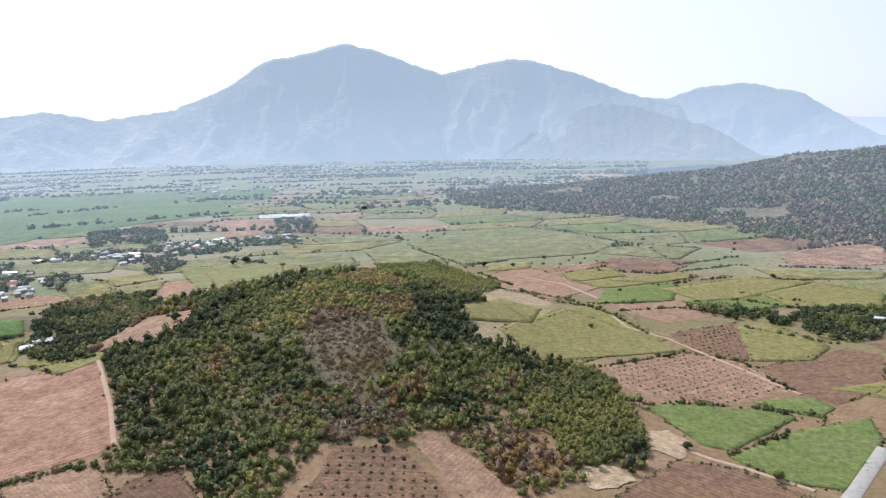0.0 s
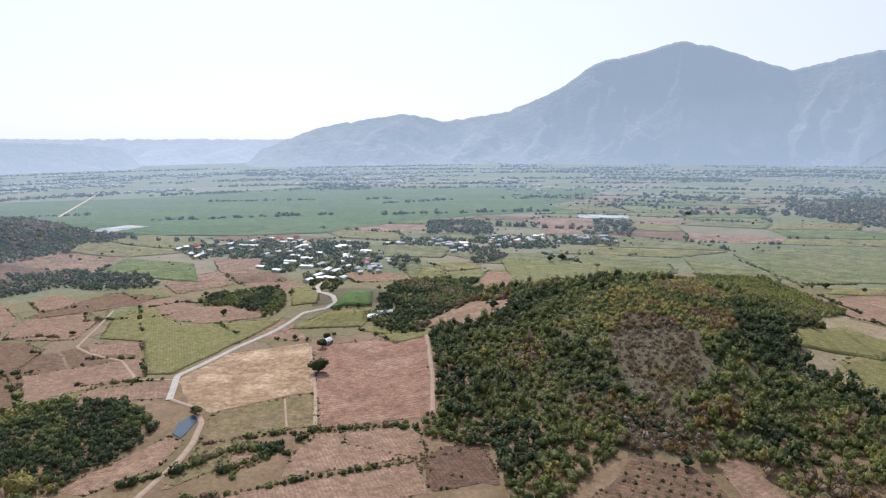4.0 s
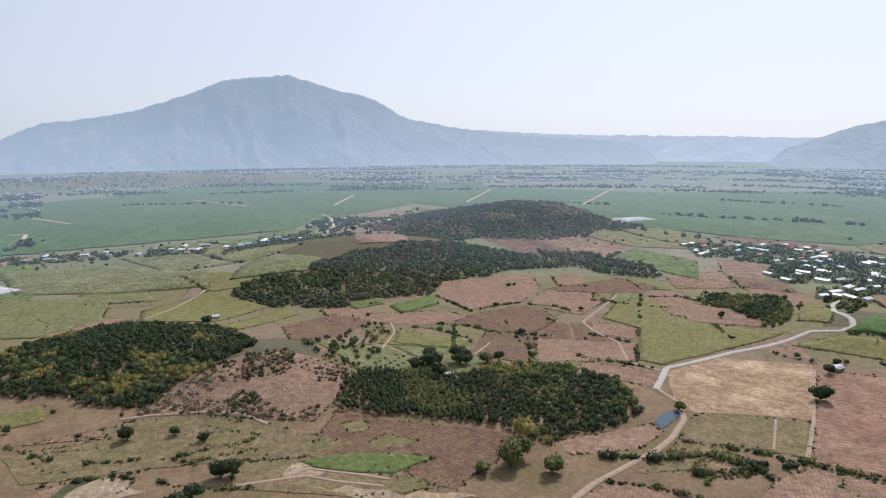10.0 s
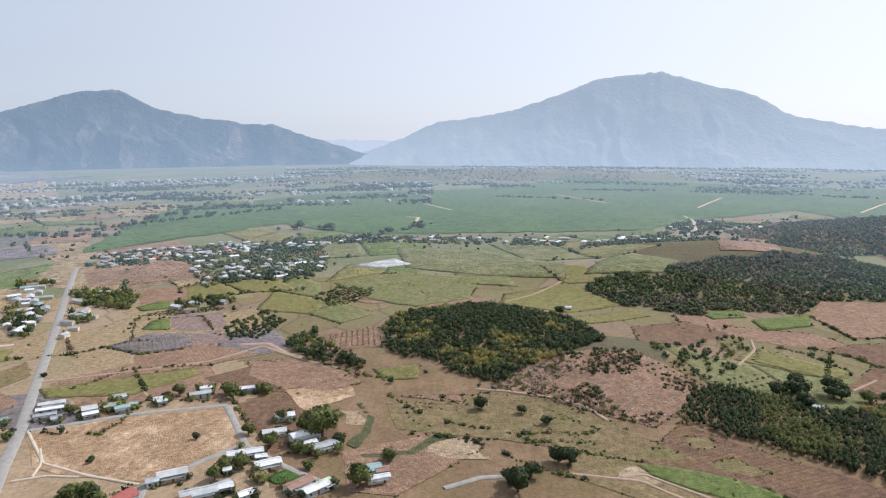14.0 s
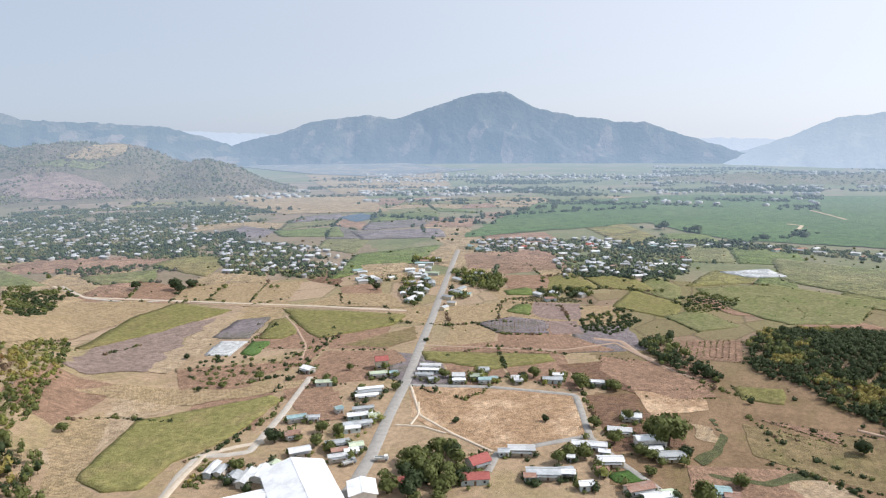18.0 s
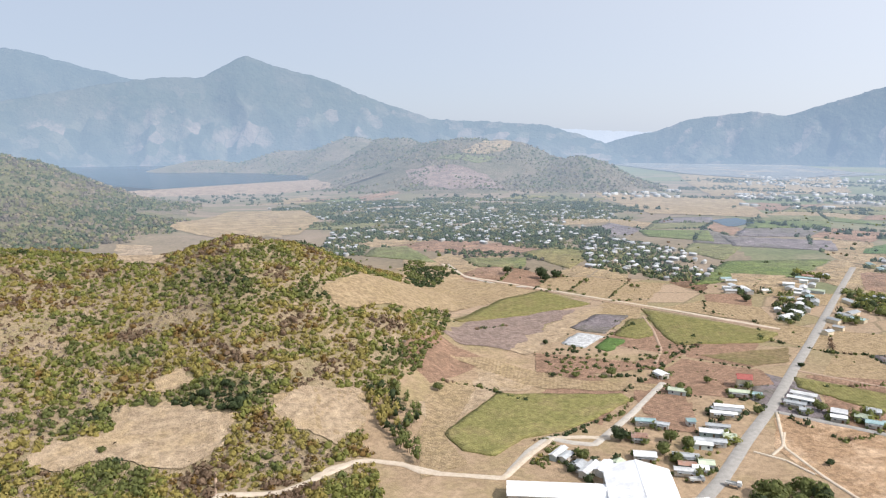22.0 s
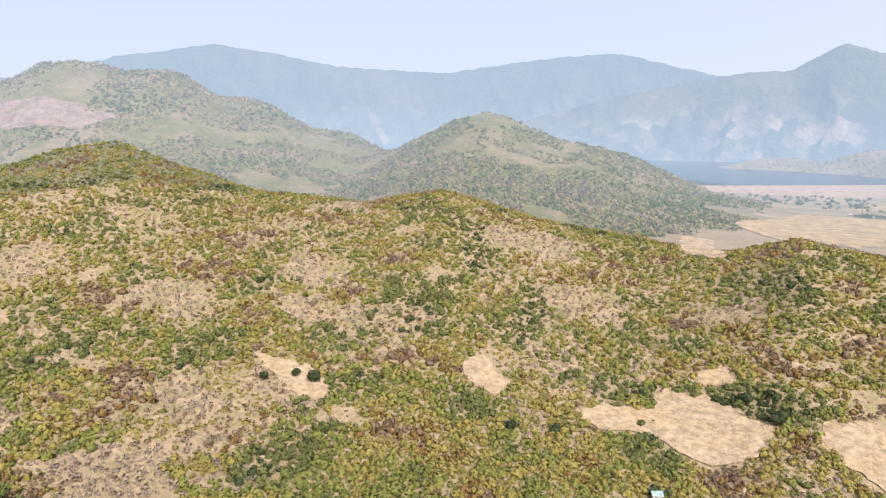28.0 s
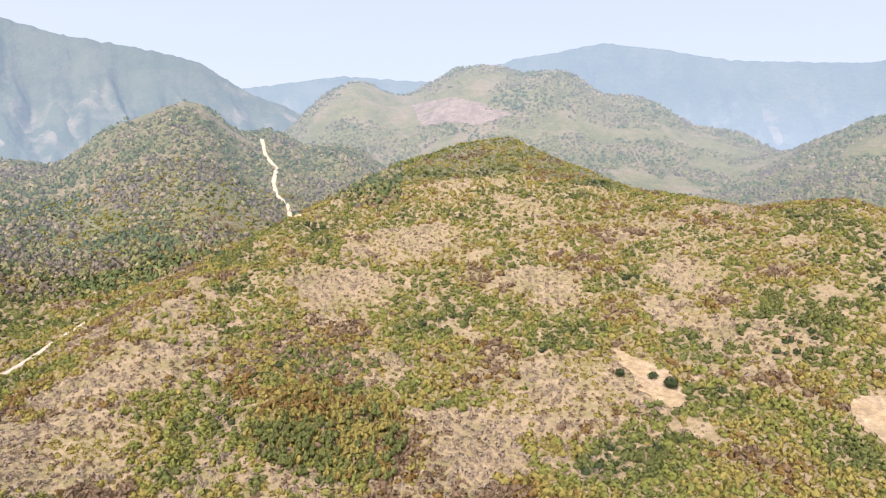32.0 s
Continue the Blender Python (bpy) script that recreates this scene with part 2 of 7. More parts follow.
# leaves, roofs and walls for far places, with haze painted into their colour
foliage_far = {k: surface("distant_" + k, a, b_, 12, rough=0.8, fine=0.3, bump=0, bump_size=2, vary=0.3, island=True, painted_haze=PAINTED_HAZE) for k, a, b_ in
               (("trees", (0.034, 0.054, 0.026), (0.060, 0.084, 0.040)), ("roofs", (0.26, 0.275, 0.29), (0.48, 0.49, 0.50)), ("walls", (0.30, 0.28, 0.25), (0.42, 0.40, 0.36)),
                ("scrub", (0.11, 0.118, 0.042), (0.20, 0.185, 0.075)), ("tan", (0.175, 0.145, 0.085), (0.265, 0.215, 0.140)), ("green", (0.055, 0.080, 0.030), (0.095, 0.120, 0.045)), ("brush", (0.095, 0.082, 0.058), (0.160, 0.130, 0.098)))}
# ---- shape of the land (azimuth in degrees to the left of +y; the tables below count in units of 1.5 m) ----
U = 1.5


def value_noise(x, y, seed=0):
    xi, yi = np.floor(x), np.floor(y)
    u, v = x - xi, y - yi
    u, v = u * u * (3 - 2 * u), v * v * (3 - 2 * v)

    def corner(a, b):
        return np.modf(np.abs(np.sin(a * 127.1 + b * 311.7 + seed * 74.7) * 43758.5453))[0]
    low = corner(xi, yi) * (1 - u) + corner(xi + 1, yi) * u
    high = corner(xi, yi + 1) * (1 - u) + corner(xi + 1, yi + 1) * u
    return low * (1 - v) + high * v


def fractal(x, y, size, octaves=4, seed=0):
    total, gain, norm = 0.0, 1.0, 0.0
    for k in range(octaves):
        total = total + gain * value_noise(x / size + 31 * k, y / size - 17 * k, seed + k)
        norm, gain, size = norm + gain, gain * 0.5, size * 0.5
    return total / norm


def smooth(a, b, v):
    u = np.clip((v - a) / (b - a), 0, 1)
    return u * u * (3 - 2 * u)


# rounded hills: azimuth, distance, height, half width across, half width in depth
VALLEY_HILLS = [
    (12, 318, 23, 62, 70), (14, 390, 11, 60, 60), (-8, 262, 3, 30, 40), (37, 385, 9, 26, 26), (-31, 1020, 76, 190, 170),
    (-17, 1010, 36, 130, 150), (-8, 1000, 18, 110, 140), (-48, 950, 60, 250, 200), (63, 760, 24, 80, 75), (69, 690, 14, 60, 60),
    (76, 560, 15, 60, 50), (82, 490, 9, 50, 36), (95, 325, 9, 38, 34), (85, 282, 9, 30, 32), (66, 268, 2, 60, 22),
    (92, 2050, 26, 260, 140), (104, 1950, 22, 160, 110),
]
SLOPE_HILLS = [
    (200.8, 1120, 127.5, 118, 210), (192, 1080, 78.2, 110, 190), (187, 1020, 8.0, 120, 150), (207, 1150, 54.1, 100, 190), (232, 1420, 229.4, 150, 260),
    (225, 1410, 213.2, 110, 260), (219, 1400, 162.8, 110, 260), (213, 1380, 106.6, 120, 220), (241.5, 1400, 199.5, 120, 220), (228.5, 1410, 143.8, 110, 260),
    (254.4, 820, 120.7, 56, 170), (258.5, 820, 95.6, 60, 170), (248.5, 850, 85.1, 60, 150), (243, 850, 70.3, 55, 140), (266, 800, 50, 70, 150),
    (280, 800, 90, 160, 200), (187, 800, 14, 90, 70),
]
LAKE_HILLS = [
    (158, 1720, 118, 150, 200), (163, 1880, 118, 120, 140), (166, 2150, 120, 150, 120), (171, 2250, 80, 150, 100), (178, 2330, 54, 120, 80),
    (153, 1720, 103.5, 110, 170), (147.5, 1600, 72.1, 80, 140),
]
HILLS = VALLEY_HILLS + SLOPE_HILLS + LAKE_HILLS
# the long slope beside the camera: azimuth, foot, distance of the crest, height of the crest
SLOPE = [
    (152, 240, 300, 0), (158, 230, 310, 4), (164, 205, 335, 24), (170, 190, 355, 38), (176, 185, 370, 46), (181, 180, 385, 34),
    (186, 170, 405, 31), (192, 160, 420, 37), (199, 155, 430, 49), (204, 150, 450, 57), (210, 140, 450, 51),
    (219, 130, 480, 57), (225, 130, 540, 71), (229, 130, 590, 85), (233, 130, 590, 80), (238, 130, 540, 66),
    (243, 130, 470, 50), (248, 130, 400, 41), (252, 130, 350, 28), (257, 130, 300, 25), (261, 130, 260, 20),
    (266, 120, 220, 12), (272, 100, 190, 14), (285, 100, 190, 10), (300, 100, 180, 0),
]


def land_unit(x, y):
    x, y = np.asarray(x, float), np.asarray(y, float)
    r = np.hypot(x, y)
    az = np.degrees(np.arctan2(-x, y))
    az360 = np.mod(az, 360)
    z = -40 * smooth(450, 2000, r)
    z = z + 12 * smooth(420, 800, r) * smooth(180, 200, az360) * (1 - smooth(285, 300, az360))
    rough, knobs, mass = 0.0, 0.0, 0.0
    for a, dist, high, across, deep in HILLS:
        da = np.mod(az - a + 180, 360) - 180
        bump = np.exp(-0.5 * ((np.radians(da) * dist / across) ** 2 + ((r - dist) / deep) ** 2))
        mass = mass + (high * bump) ** 4
        rough = np.maximum(rough, bump * min(1.0, high / 90))
        knobs = np.maximum(knobs, bump * min(1.0, high / 45))
    z = z + mass ** 0.25
    keys = np.array(SLOPE, float)
    foot, top, high = (np.interp(az360, keys[:, 0], keys[:, k], left=0.0 if k == 3 else None, right=0.0 if k == 3 else None) for k in (1, 2, 3))
    rise = smooth(0, 1, np.clip((r - foot) / np.maximum(top - foot, 1), 0, 1)) * 0.55 + 0.45 * np.clip((r - foot) / np.maximum(top - foot, 1), 0, 1)
    fall = np.exp(-0.5 * (np.maximum(r - top, 0) / 75) ** 2)
    slope = high * rise * fall
    z = z + slope
    rough = np.maximum(rough, np.clip(slope / 25, 0, 1) * 0.5)
    gully = np.abs(fractal(x, y, 130, 3, 5) - 0.5) * 2
    z = z + rough * ((fractal(x, y, 60, 4, 2) - 0.5) * 9 - (0.35 - np.minimum(gully, 0.35)) * 14 * smooth(600, 900, r))
    ravine = np.abs(fractal(x, y, 85, 4, 15) - 0.5) * 2
    z = z + (0.35 * rough + 0.65 * knobs) * smooth(500, 720, r) * 15 * (np.minimum(ravine, 0.6) - 0.25)
    return z


def land(x, y):
    """Height of the land, in metres."""
    return U * land_unit(np.asarray(x, float) / U, np.asarray(y, float) / U)


def wild(x, y):
    """How far the land is hill rather than valley floor, 0 to 1."""
    x, y = np.asarray(x, float) / U, np.asarray(y, float) / U
    r, az360 = np.hypot(x, y), np.mod(np.degrees(np.arctan2(-x, y)), 360)
    flat = -40 * smooth(450, 2000, r)
    hill = smooth(3.0, 9.0, land_unit(x, y) - flat + 5 * (fractal(x, y, 40, 3, 11) - 0.5)) * (r < 2400)
    foot = smooth(164, 170, az360 + 8 * (fractal(x, y, 30, 3, 12) - 0.5)) * (az360 < 280) * (r < 300)
    return np.maximum(hill, foot)


def polar(az, r):
    return -math.sin(radians(az)) * r, math.cos(radians(az)) * r
# ---- ground: one sheet out to the horizon ----
def sheet(name, verts, faces, materials, indices=None, smooth_shade=True, normals=None):
    me = bpy.data.meshes.new(name)
    verts = np.asarray(verts, np.float32)
    faces = np.asarray(faces, np.int32)
    k = faces.shape[1]
    me.vertices.add(len(verts))
    me.vertices.foreach_set("co", verts.ravel())
    me.loops.add(faces.size)
    me.loops.foreach_set("vertex_index", faces.ravel())
    me.polygons.add(len(faces))
    me.polygons.foreach_set("loop_start", np.arange(len(faces), dtype=np.int32) * k)
    me.polygons.foreach_set("loop_total", np.full(len(faces), k, np.int32))
    for m in materials:
        me.materials.append(m)
    if indices is not None:
        me.polygons.foreach_set("material_index", np.asarray(indices, np.int32))
    if smooth_shade:
        me.polygons.foreach_set("use_smooth", np.ones(len(faces), bool))
    me.update()
    me.validate()
    if normals is not None:
        soft = me.attributes.new("custom_normal", "FLOAT_VECTOR", "POINT")
        soft.data.foreach_set("vector", np.asarray(normals, np.float32).ravel())
        me.update()
    return me


def grid_faces(rows, cols, closed=False):
    i, j = np.meshgrid(np.arange(rows - 1), np.arange(cols if closed else cols - 1), indexing="ij")
    k = (j + 1) % cols
    return np.stack([i * cols + j, i * cols + k, (i + 1) * cols + k, (i + 1) * cols + j], -1).reshape(-1, 4)


# from this distance on, materials with painted haze take over
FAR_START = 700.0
ring = np.concatenate([[0.0, 30.0, 75.0], np.geomspace(120, 4900, 210)])
turn = np.radians(np.arange(0, 360, 0.5))
rr, aa = np.meshgrid(ring, turn, indexing="ij")
gx, gy = -np.sin(aa) * rr, np.cos(aa) * rr
ground_faces = grid_faces(len(ring), len(turn), True)
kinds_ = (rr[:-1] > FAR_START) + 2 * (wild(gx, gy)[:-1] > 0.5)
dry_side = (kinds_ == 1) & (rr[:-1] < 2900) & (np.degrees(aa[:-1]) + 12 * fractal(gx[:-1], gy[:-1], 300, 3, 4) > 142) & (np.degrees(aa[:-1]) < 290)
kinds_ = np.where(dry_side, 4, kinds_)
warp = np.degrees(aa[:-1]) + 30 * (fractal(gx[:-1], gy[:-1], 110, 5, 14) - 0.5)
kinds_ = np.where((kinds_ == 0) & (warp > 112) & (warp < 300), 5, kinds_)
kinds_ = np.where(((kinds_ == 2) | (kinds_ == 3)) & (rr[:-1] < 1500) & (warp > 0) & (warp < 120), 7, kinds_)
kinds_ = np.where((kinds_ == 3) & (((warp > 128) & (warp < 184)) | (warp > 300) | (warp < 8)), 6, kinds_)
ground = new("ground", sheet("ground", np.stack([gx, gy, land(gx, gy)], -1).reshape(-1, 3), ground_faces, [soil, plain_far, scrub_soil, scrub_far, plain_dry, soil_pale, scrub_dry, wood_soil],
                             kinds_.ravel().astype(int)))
tagged(ground, "dry valley floor of bare soil and yellow grass rising into hills", "ground", kind="structure")


# ---- mountains that close the valley ----
def mountain(name, label, distance, foot, skyline, material, seed, spur=0.5):
    """A range whose crest stands at one distance: skyline holds azimuth and height of crest points, foot the distance of its foot."""
    sky_ = np.array(skyline, float)
    az = np.arange(sky_[0, 0] - 2.4, sky_[-1, 0] + 2.41, 0.2)
    crest = np.interp(az, sky_[:, 0], sky_[:, 1])
    kern = np.hanning(9) / np.hanning(9).sum()
    crest = np.convolve(np.pad(crest, 4, mode="edge"), kern, "valid")
    crest = crest + (fractal(az * 2.1, az * 0 + seed, 1.0, 4, seed) - 0.5) * 18 + (fractal(az * 9, az * 0 + seed, 1.0, 3, seed + 9) - 0.5) * 4
    crest = -85 + (crest + 85) * smooth(0, 2.5, az - az[0]) * smooth(0, 2.5, az[-1] - az)
    u = np.r_[np.linspace(0, 1, 44), 1.12, 1.35]
    uu, cc = np.meshgrid(u, crest, indexing="ij")
    _, az2 = np.meshgrid(u, az, indexing="ij")
    dist = foot + (distance - foot) * uu
    x, y = -np.sin(np.radians(az2)) * dist, np.cos(np.radians(az2)) * dist
    base = -85.0
    # spurs and ravines that run down from the crest, bent and forked
    bend = 5.0 * (fractal(az2 * 0.3, uu * 2.2, 1.0, 3, seed) - 0.5) + 2.4 * (fractal(az2 * 0.9, uu * 5, 1.0, 3, seed + 2) - 0.5)
    spurs = 1 - np.abs(2 * fractal((az2 + bend) * 0.21, uu * 0.8, 1.0, 2, seed + 5) - 1) * 1.6
    ribs = 1 - np.abs(2 * fractal((az2 + bend * 0.7) * 0.75, uu * 1.8, 1.0, 3, seed + 7) - 1) * 1.5
    n = 0.8 * spurs + 0.2 * ribs
    power = np.clip(1.4 - spur * 1.7 * (n - 0.5), 0.6, 3)
    inner = np.clip(uu, 0, 1)
    shape = np.where(uu <= 1, inner ** power, 1 - (uu - 1) * 1.6)
    z = base + (cc - base) * shape
    ob = new(name, sheet(name, np.stack([x, y, z], -1).reshape(-1, 3), grid_faces(len(u), len(az)), [material]))
    return tagged(ob, label, "mountain", kind="structure")

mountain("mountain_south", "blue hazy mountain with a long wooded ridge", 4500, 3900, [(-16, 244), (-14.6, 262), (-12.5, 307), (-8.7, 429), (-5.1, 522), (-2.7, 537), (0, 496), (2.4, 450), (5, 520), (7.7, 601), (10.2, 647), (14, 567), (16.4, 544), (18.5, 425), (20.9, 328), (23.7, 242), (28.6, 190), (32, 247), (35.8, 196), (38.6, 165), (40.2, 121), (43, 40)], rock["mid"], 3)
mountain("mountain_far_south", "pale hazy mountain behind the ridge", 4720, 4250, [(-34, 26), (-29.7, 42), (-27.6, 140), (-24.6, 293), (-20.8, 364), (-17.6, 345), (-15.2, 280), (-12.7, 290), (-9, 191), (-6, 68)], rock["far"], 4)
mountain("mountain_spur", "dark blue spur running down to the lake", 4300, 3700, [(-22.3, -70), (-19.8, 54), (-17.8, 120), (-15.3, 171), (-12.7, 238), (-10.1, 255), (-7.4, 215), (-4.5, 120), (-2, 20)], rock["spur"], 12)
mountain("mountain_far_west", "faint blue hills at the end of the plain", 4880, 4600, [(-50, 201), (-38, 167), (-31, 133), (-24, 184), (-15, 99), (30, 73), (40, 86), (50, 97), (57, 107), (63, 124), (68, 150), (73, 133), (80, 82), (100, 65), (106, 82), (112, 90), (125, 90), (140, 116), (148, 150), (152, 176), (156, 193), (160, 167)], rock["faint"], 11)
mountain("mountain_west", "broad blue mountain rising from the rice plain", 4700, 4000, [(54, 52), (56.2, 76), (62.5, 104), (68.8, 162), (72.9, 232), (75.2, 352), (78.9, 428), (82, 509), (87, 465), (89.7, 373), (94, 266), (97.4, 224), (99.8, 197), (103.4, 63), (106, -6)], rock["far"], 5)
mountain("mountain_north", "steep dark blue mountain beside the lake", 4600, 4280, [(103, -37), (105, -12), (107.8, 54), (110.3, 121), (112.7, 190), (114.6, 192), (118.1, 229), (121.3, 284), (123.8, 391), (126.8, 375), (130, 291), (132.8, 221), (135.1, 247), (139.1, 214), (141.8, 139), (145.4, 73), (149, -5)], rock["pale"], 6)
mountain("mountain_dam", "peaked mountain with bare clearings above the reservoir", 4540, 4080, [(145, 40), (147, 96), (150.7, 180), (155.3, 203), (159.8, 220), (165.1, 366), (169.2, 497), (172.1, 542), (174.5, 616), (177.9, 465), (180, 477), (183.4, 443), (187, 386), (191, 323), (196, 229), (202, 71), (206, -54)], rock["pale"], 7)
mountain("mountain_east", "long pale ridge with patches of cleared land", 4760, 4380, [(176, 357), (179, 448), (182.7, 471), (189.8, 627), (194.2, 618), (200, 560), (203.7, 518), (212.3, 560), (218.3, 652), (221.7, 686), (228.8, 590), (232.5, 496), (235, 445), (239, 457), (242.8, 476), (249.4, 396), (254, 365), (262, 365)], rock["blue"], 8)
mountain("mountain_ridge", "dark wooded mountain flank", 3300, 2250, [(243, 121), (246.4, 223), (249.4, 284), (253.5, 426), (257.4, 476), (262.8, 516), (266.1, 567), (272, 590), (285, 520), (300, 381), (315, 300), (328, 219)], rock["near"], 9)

# ---- fields and lanes: sheets that follow the land ----
def inside(px, py, poly):
    """Which of the points lie in the polygon."""
    got = np.zeros(np.shape(px), bool)
    q = poly[-1]
    for p in poly:
        if p[1] != q[1]:
            got ^= ((p[1] > py) != (q[1] > py)) & (px < (q[0] - p[0]) * (py - p[1]) / (q[1] - p[1]) + p[0])
        q = p
    return got


def to_edge(px, py, poly):
    """The nearest points on the polygon's outline."""
    best, bx, by = np.full(px.shape, 1e18), px.copy(), py.copy()
    q = poly[-1]
    for p in poly:
        dx, dy = p[0] - q[0], p[1] - q[1]
        k = np.clip(((px - q[0]) * dx + (py - q[1]) * dy) / (dx * dx + dy * dy + 1e-9), 0, 1)
        ex, ey = q[0] + k * dx, q[1] + k * dy
        d = (px - ex) ** 2 + (py - ey) ** 2
        bx, by, best = np.where(d < best, ex, bx), np.where(d < best, ey, by), np.minimum(d, best)
        q = p
    return bx, by, np.sqrt(best)


# kind: dark colour, light colour, third colour, crop height, stripe spacing, label
CROPS = {
    "pale_tan": ((0.270, 0.195, 0.112), (0.390, 0.295, 0.179), (0.300, 0.226, 0.117), 0.0, 2.4, "pale tan field of dry soil and stubble"),
    "tan": ((0.198, 0.120, 0.079), (0.355, 0.230, 0.156), (0.180, 0.117, 0.074), 0.0, 2.4, "dry tan field of harvested stubble"),
    "stubble": ((0.214, 0.132, 0.083), (0.386, 0.251, 0.171), (0.198, 0.121, 0.074), 0.0, 1.8, "pale cane stubble field in rows"),
    "stripe": ((0.198, 0.108, 0.068), (0.346, 0.203, 0.139), (0.443, 0.294, 0.207), 0.0, 3.0, "ploughed reddish field with furrows"),
    "bare": ((0.245, 0.155, 0.090), (0.415, 0.280, 0.169), (0.642, 0.475, 0.323), 0.0, 0, "bare dry lot with trampled pale soil"),
    "brown": ((0.121, 0.071, 0.046), (0.227, 0.140, 0.092), (0.216, 0.141, 0.065), 0.0, 2.6, "brown fallow field"),
    "dark_brown": ((0.103, 0.058, 0.039), (0.188, 0.112, 0.076), (0.135, 0.079, 0.048), 0.0, 2.0, "dark brown ploughed field"),
    "dry_olive": ((0.155, 0.117, 0.059), (0.259, 0.195, 0.103), (0.143, 0.139, 0.048), 0.0, 0, "dry yellow-green pasture"),
    "olive": ((0.140, 0.138, 0.045), (0.245, 0.220, 0.082), (0.227, 0.173, 0.084), 0.12, 1.9, "yellow-green cane field"),
    "pale_olive": ((0.118, 0.129, 0.046), (0.231, 0.217, 0.106), (0.126, 0.160, 0.048), 0.1, 0, "pale yellow-green pasture"),
    "cane": ((0.165, 0.160, 0.052), (0.265, 0.240, 0.092), (0.291, 0.219, 0.114), 0.45, 1.5, "tall yellow-green cane crop"),
    "green": ((0.081, 0.122, 0.030), (0.171, 0.204, 0.063), (0.168, 0.172, 0.077), 0.18, 1.6, "fresh green cane field"),
    "bright": ((0.070, 0.130, 0.032), (0.110, 0.175, 0.050), None, 0.2, 1.4, "bright green vegetable bed"),
    "grass": ((0.035, 0.088, 0.021), (0.088, 0.154, 0.038), None, 0.15, 0, "patch of fresh green grass"),
    "rice": ((0.058, 0.118, 0.034), (0.115, 0.175, 0.060), (0.140, 0.170, 0.080), 0.0, 0, "wide green rice plain"),
    "grey_rows": ((0.141, 0.121, 0.121), (0.250, 0.215, 0.221), (0.118, 0.118, 0.057), 0.1, 2.6, "grey-brown field planted in rows"),
    "pinkish": ((0.200, 0.142, 0.123), (0.315, 0.234, 0.202), None, 0.0, 2.2, "pinkish bare field"),
    "mauve": ((0.173, 0.128, 0.105), (0.292, 0.221, 0.186), (0.227, 0.167, 0.138), 0.0, 0, "greyish mauve patch of dry leafless scrub"),
    "sand": ((0.266, 0.196, 0.127), (0.435, 0.336, 0.227), (0.376, 0.277, 0.152), 0.0, 0, "clearing of pale sandy soil"),
    "plastic": ((0.420, 0.430, 0.430), (0.550, 0.560, 0.560), None, 0.2, 1.8, "crop beds under pale grey plastic sheet"),
    "water": ((0.030, 0.060, 0.090), (0.040, 0.075, 0.110), None, 0.0, 0, "still blue-grey water"),
    "lake": ((0.170, 0.185, 0.200), (0.240, 0.250, 0.260), (0.330, 0.295, 0.255), 0.0, 0, "shallow pale lake with mud flats"),
    "green_water": ((0.070, 0.078, 0.036), (0.118, 0.122, 0.055), None, 0.0, 0, "weedy green stream bed"),
    "dam": ((0.280, 0.203, 0.144), (0.360, 0.268, 0.200), None, 3.0, 0, "long pale earth dam"),
}
crop_cache = {}


def crop_material(kind, angle, far):
    key = (kind, round(angle / 20) % 9 if CROPS[kind][4] else 0, far)
    if key not in crop_cache:
        dark, light, third, _, gap, _ = CROPS[kind]
        # far fields glow with painted haze, far water with less of it
        wet = kind in ("water", "lake")
        crop_cache[key] = surface(kind + "_field", dark, light, 9 if not far else 45, rough=0.2 if wet else 0.92, fine=0.1 if wet else 0.48, third=third,
                                  bump=0.0 if wet else 0.9, bump_size=1.1 if not far else 6, stripes=(key[1] * 20 + 90, gap) if gap and not far else None,
                                  stripe_colour=[c * 0.72 for c in dark], mottle=0 if wet else 3.2 if not far else 16, blotches=0.30, gloss=(0.04 if far else 0.25) if wet else 0.2, cells=(150, [(0.070, 0.135, 0.040), (0.090, 0.150, 0.048), (0.060, 0.120, 0.036), (0.115, 0.165, 0.060), (0.080, 0.140, 0.044)], (0.11, 0.135, 0.06), 10, 20) if kind == "rice" else None, painted_haze=(*PAINTED_HAZE[:3], 0.30, PAINTED_HAZE[4]) if wet and far else PAINTED_HAZE if far else None)
    return crop_cache[key]


FIELDS = []


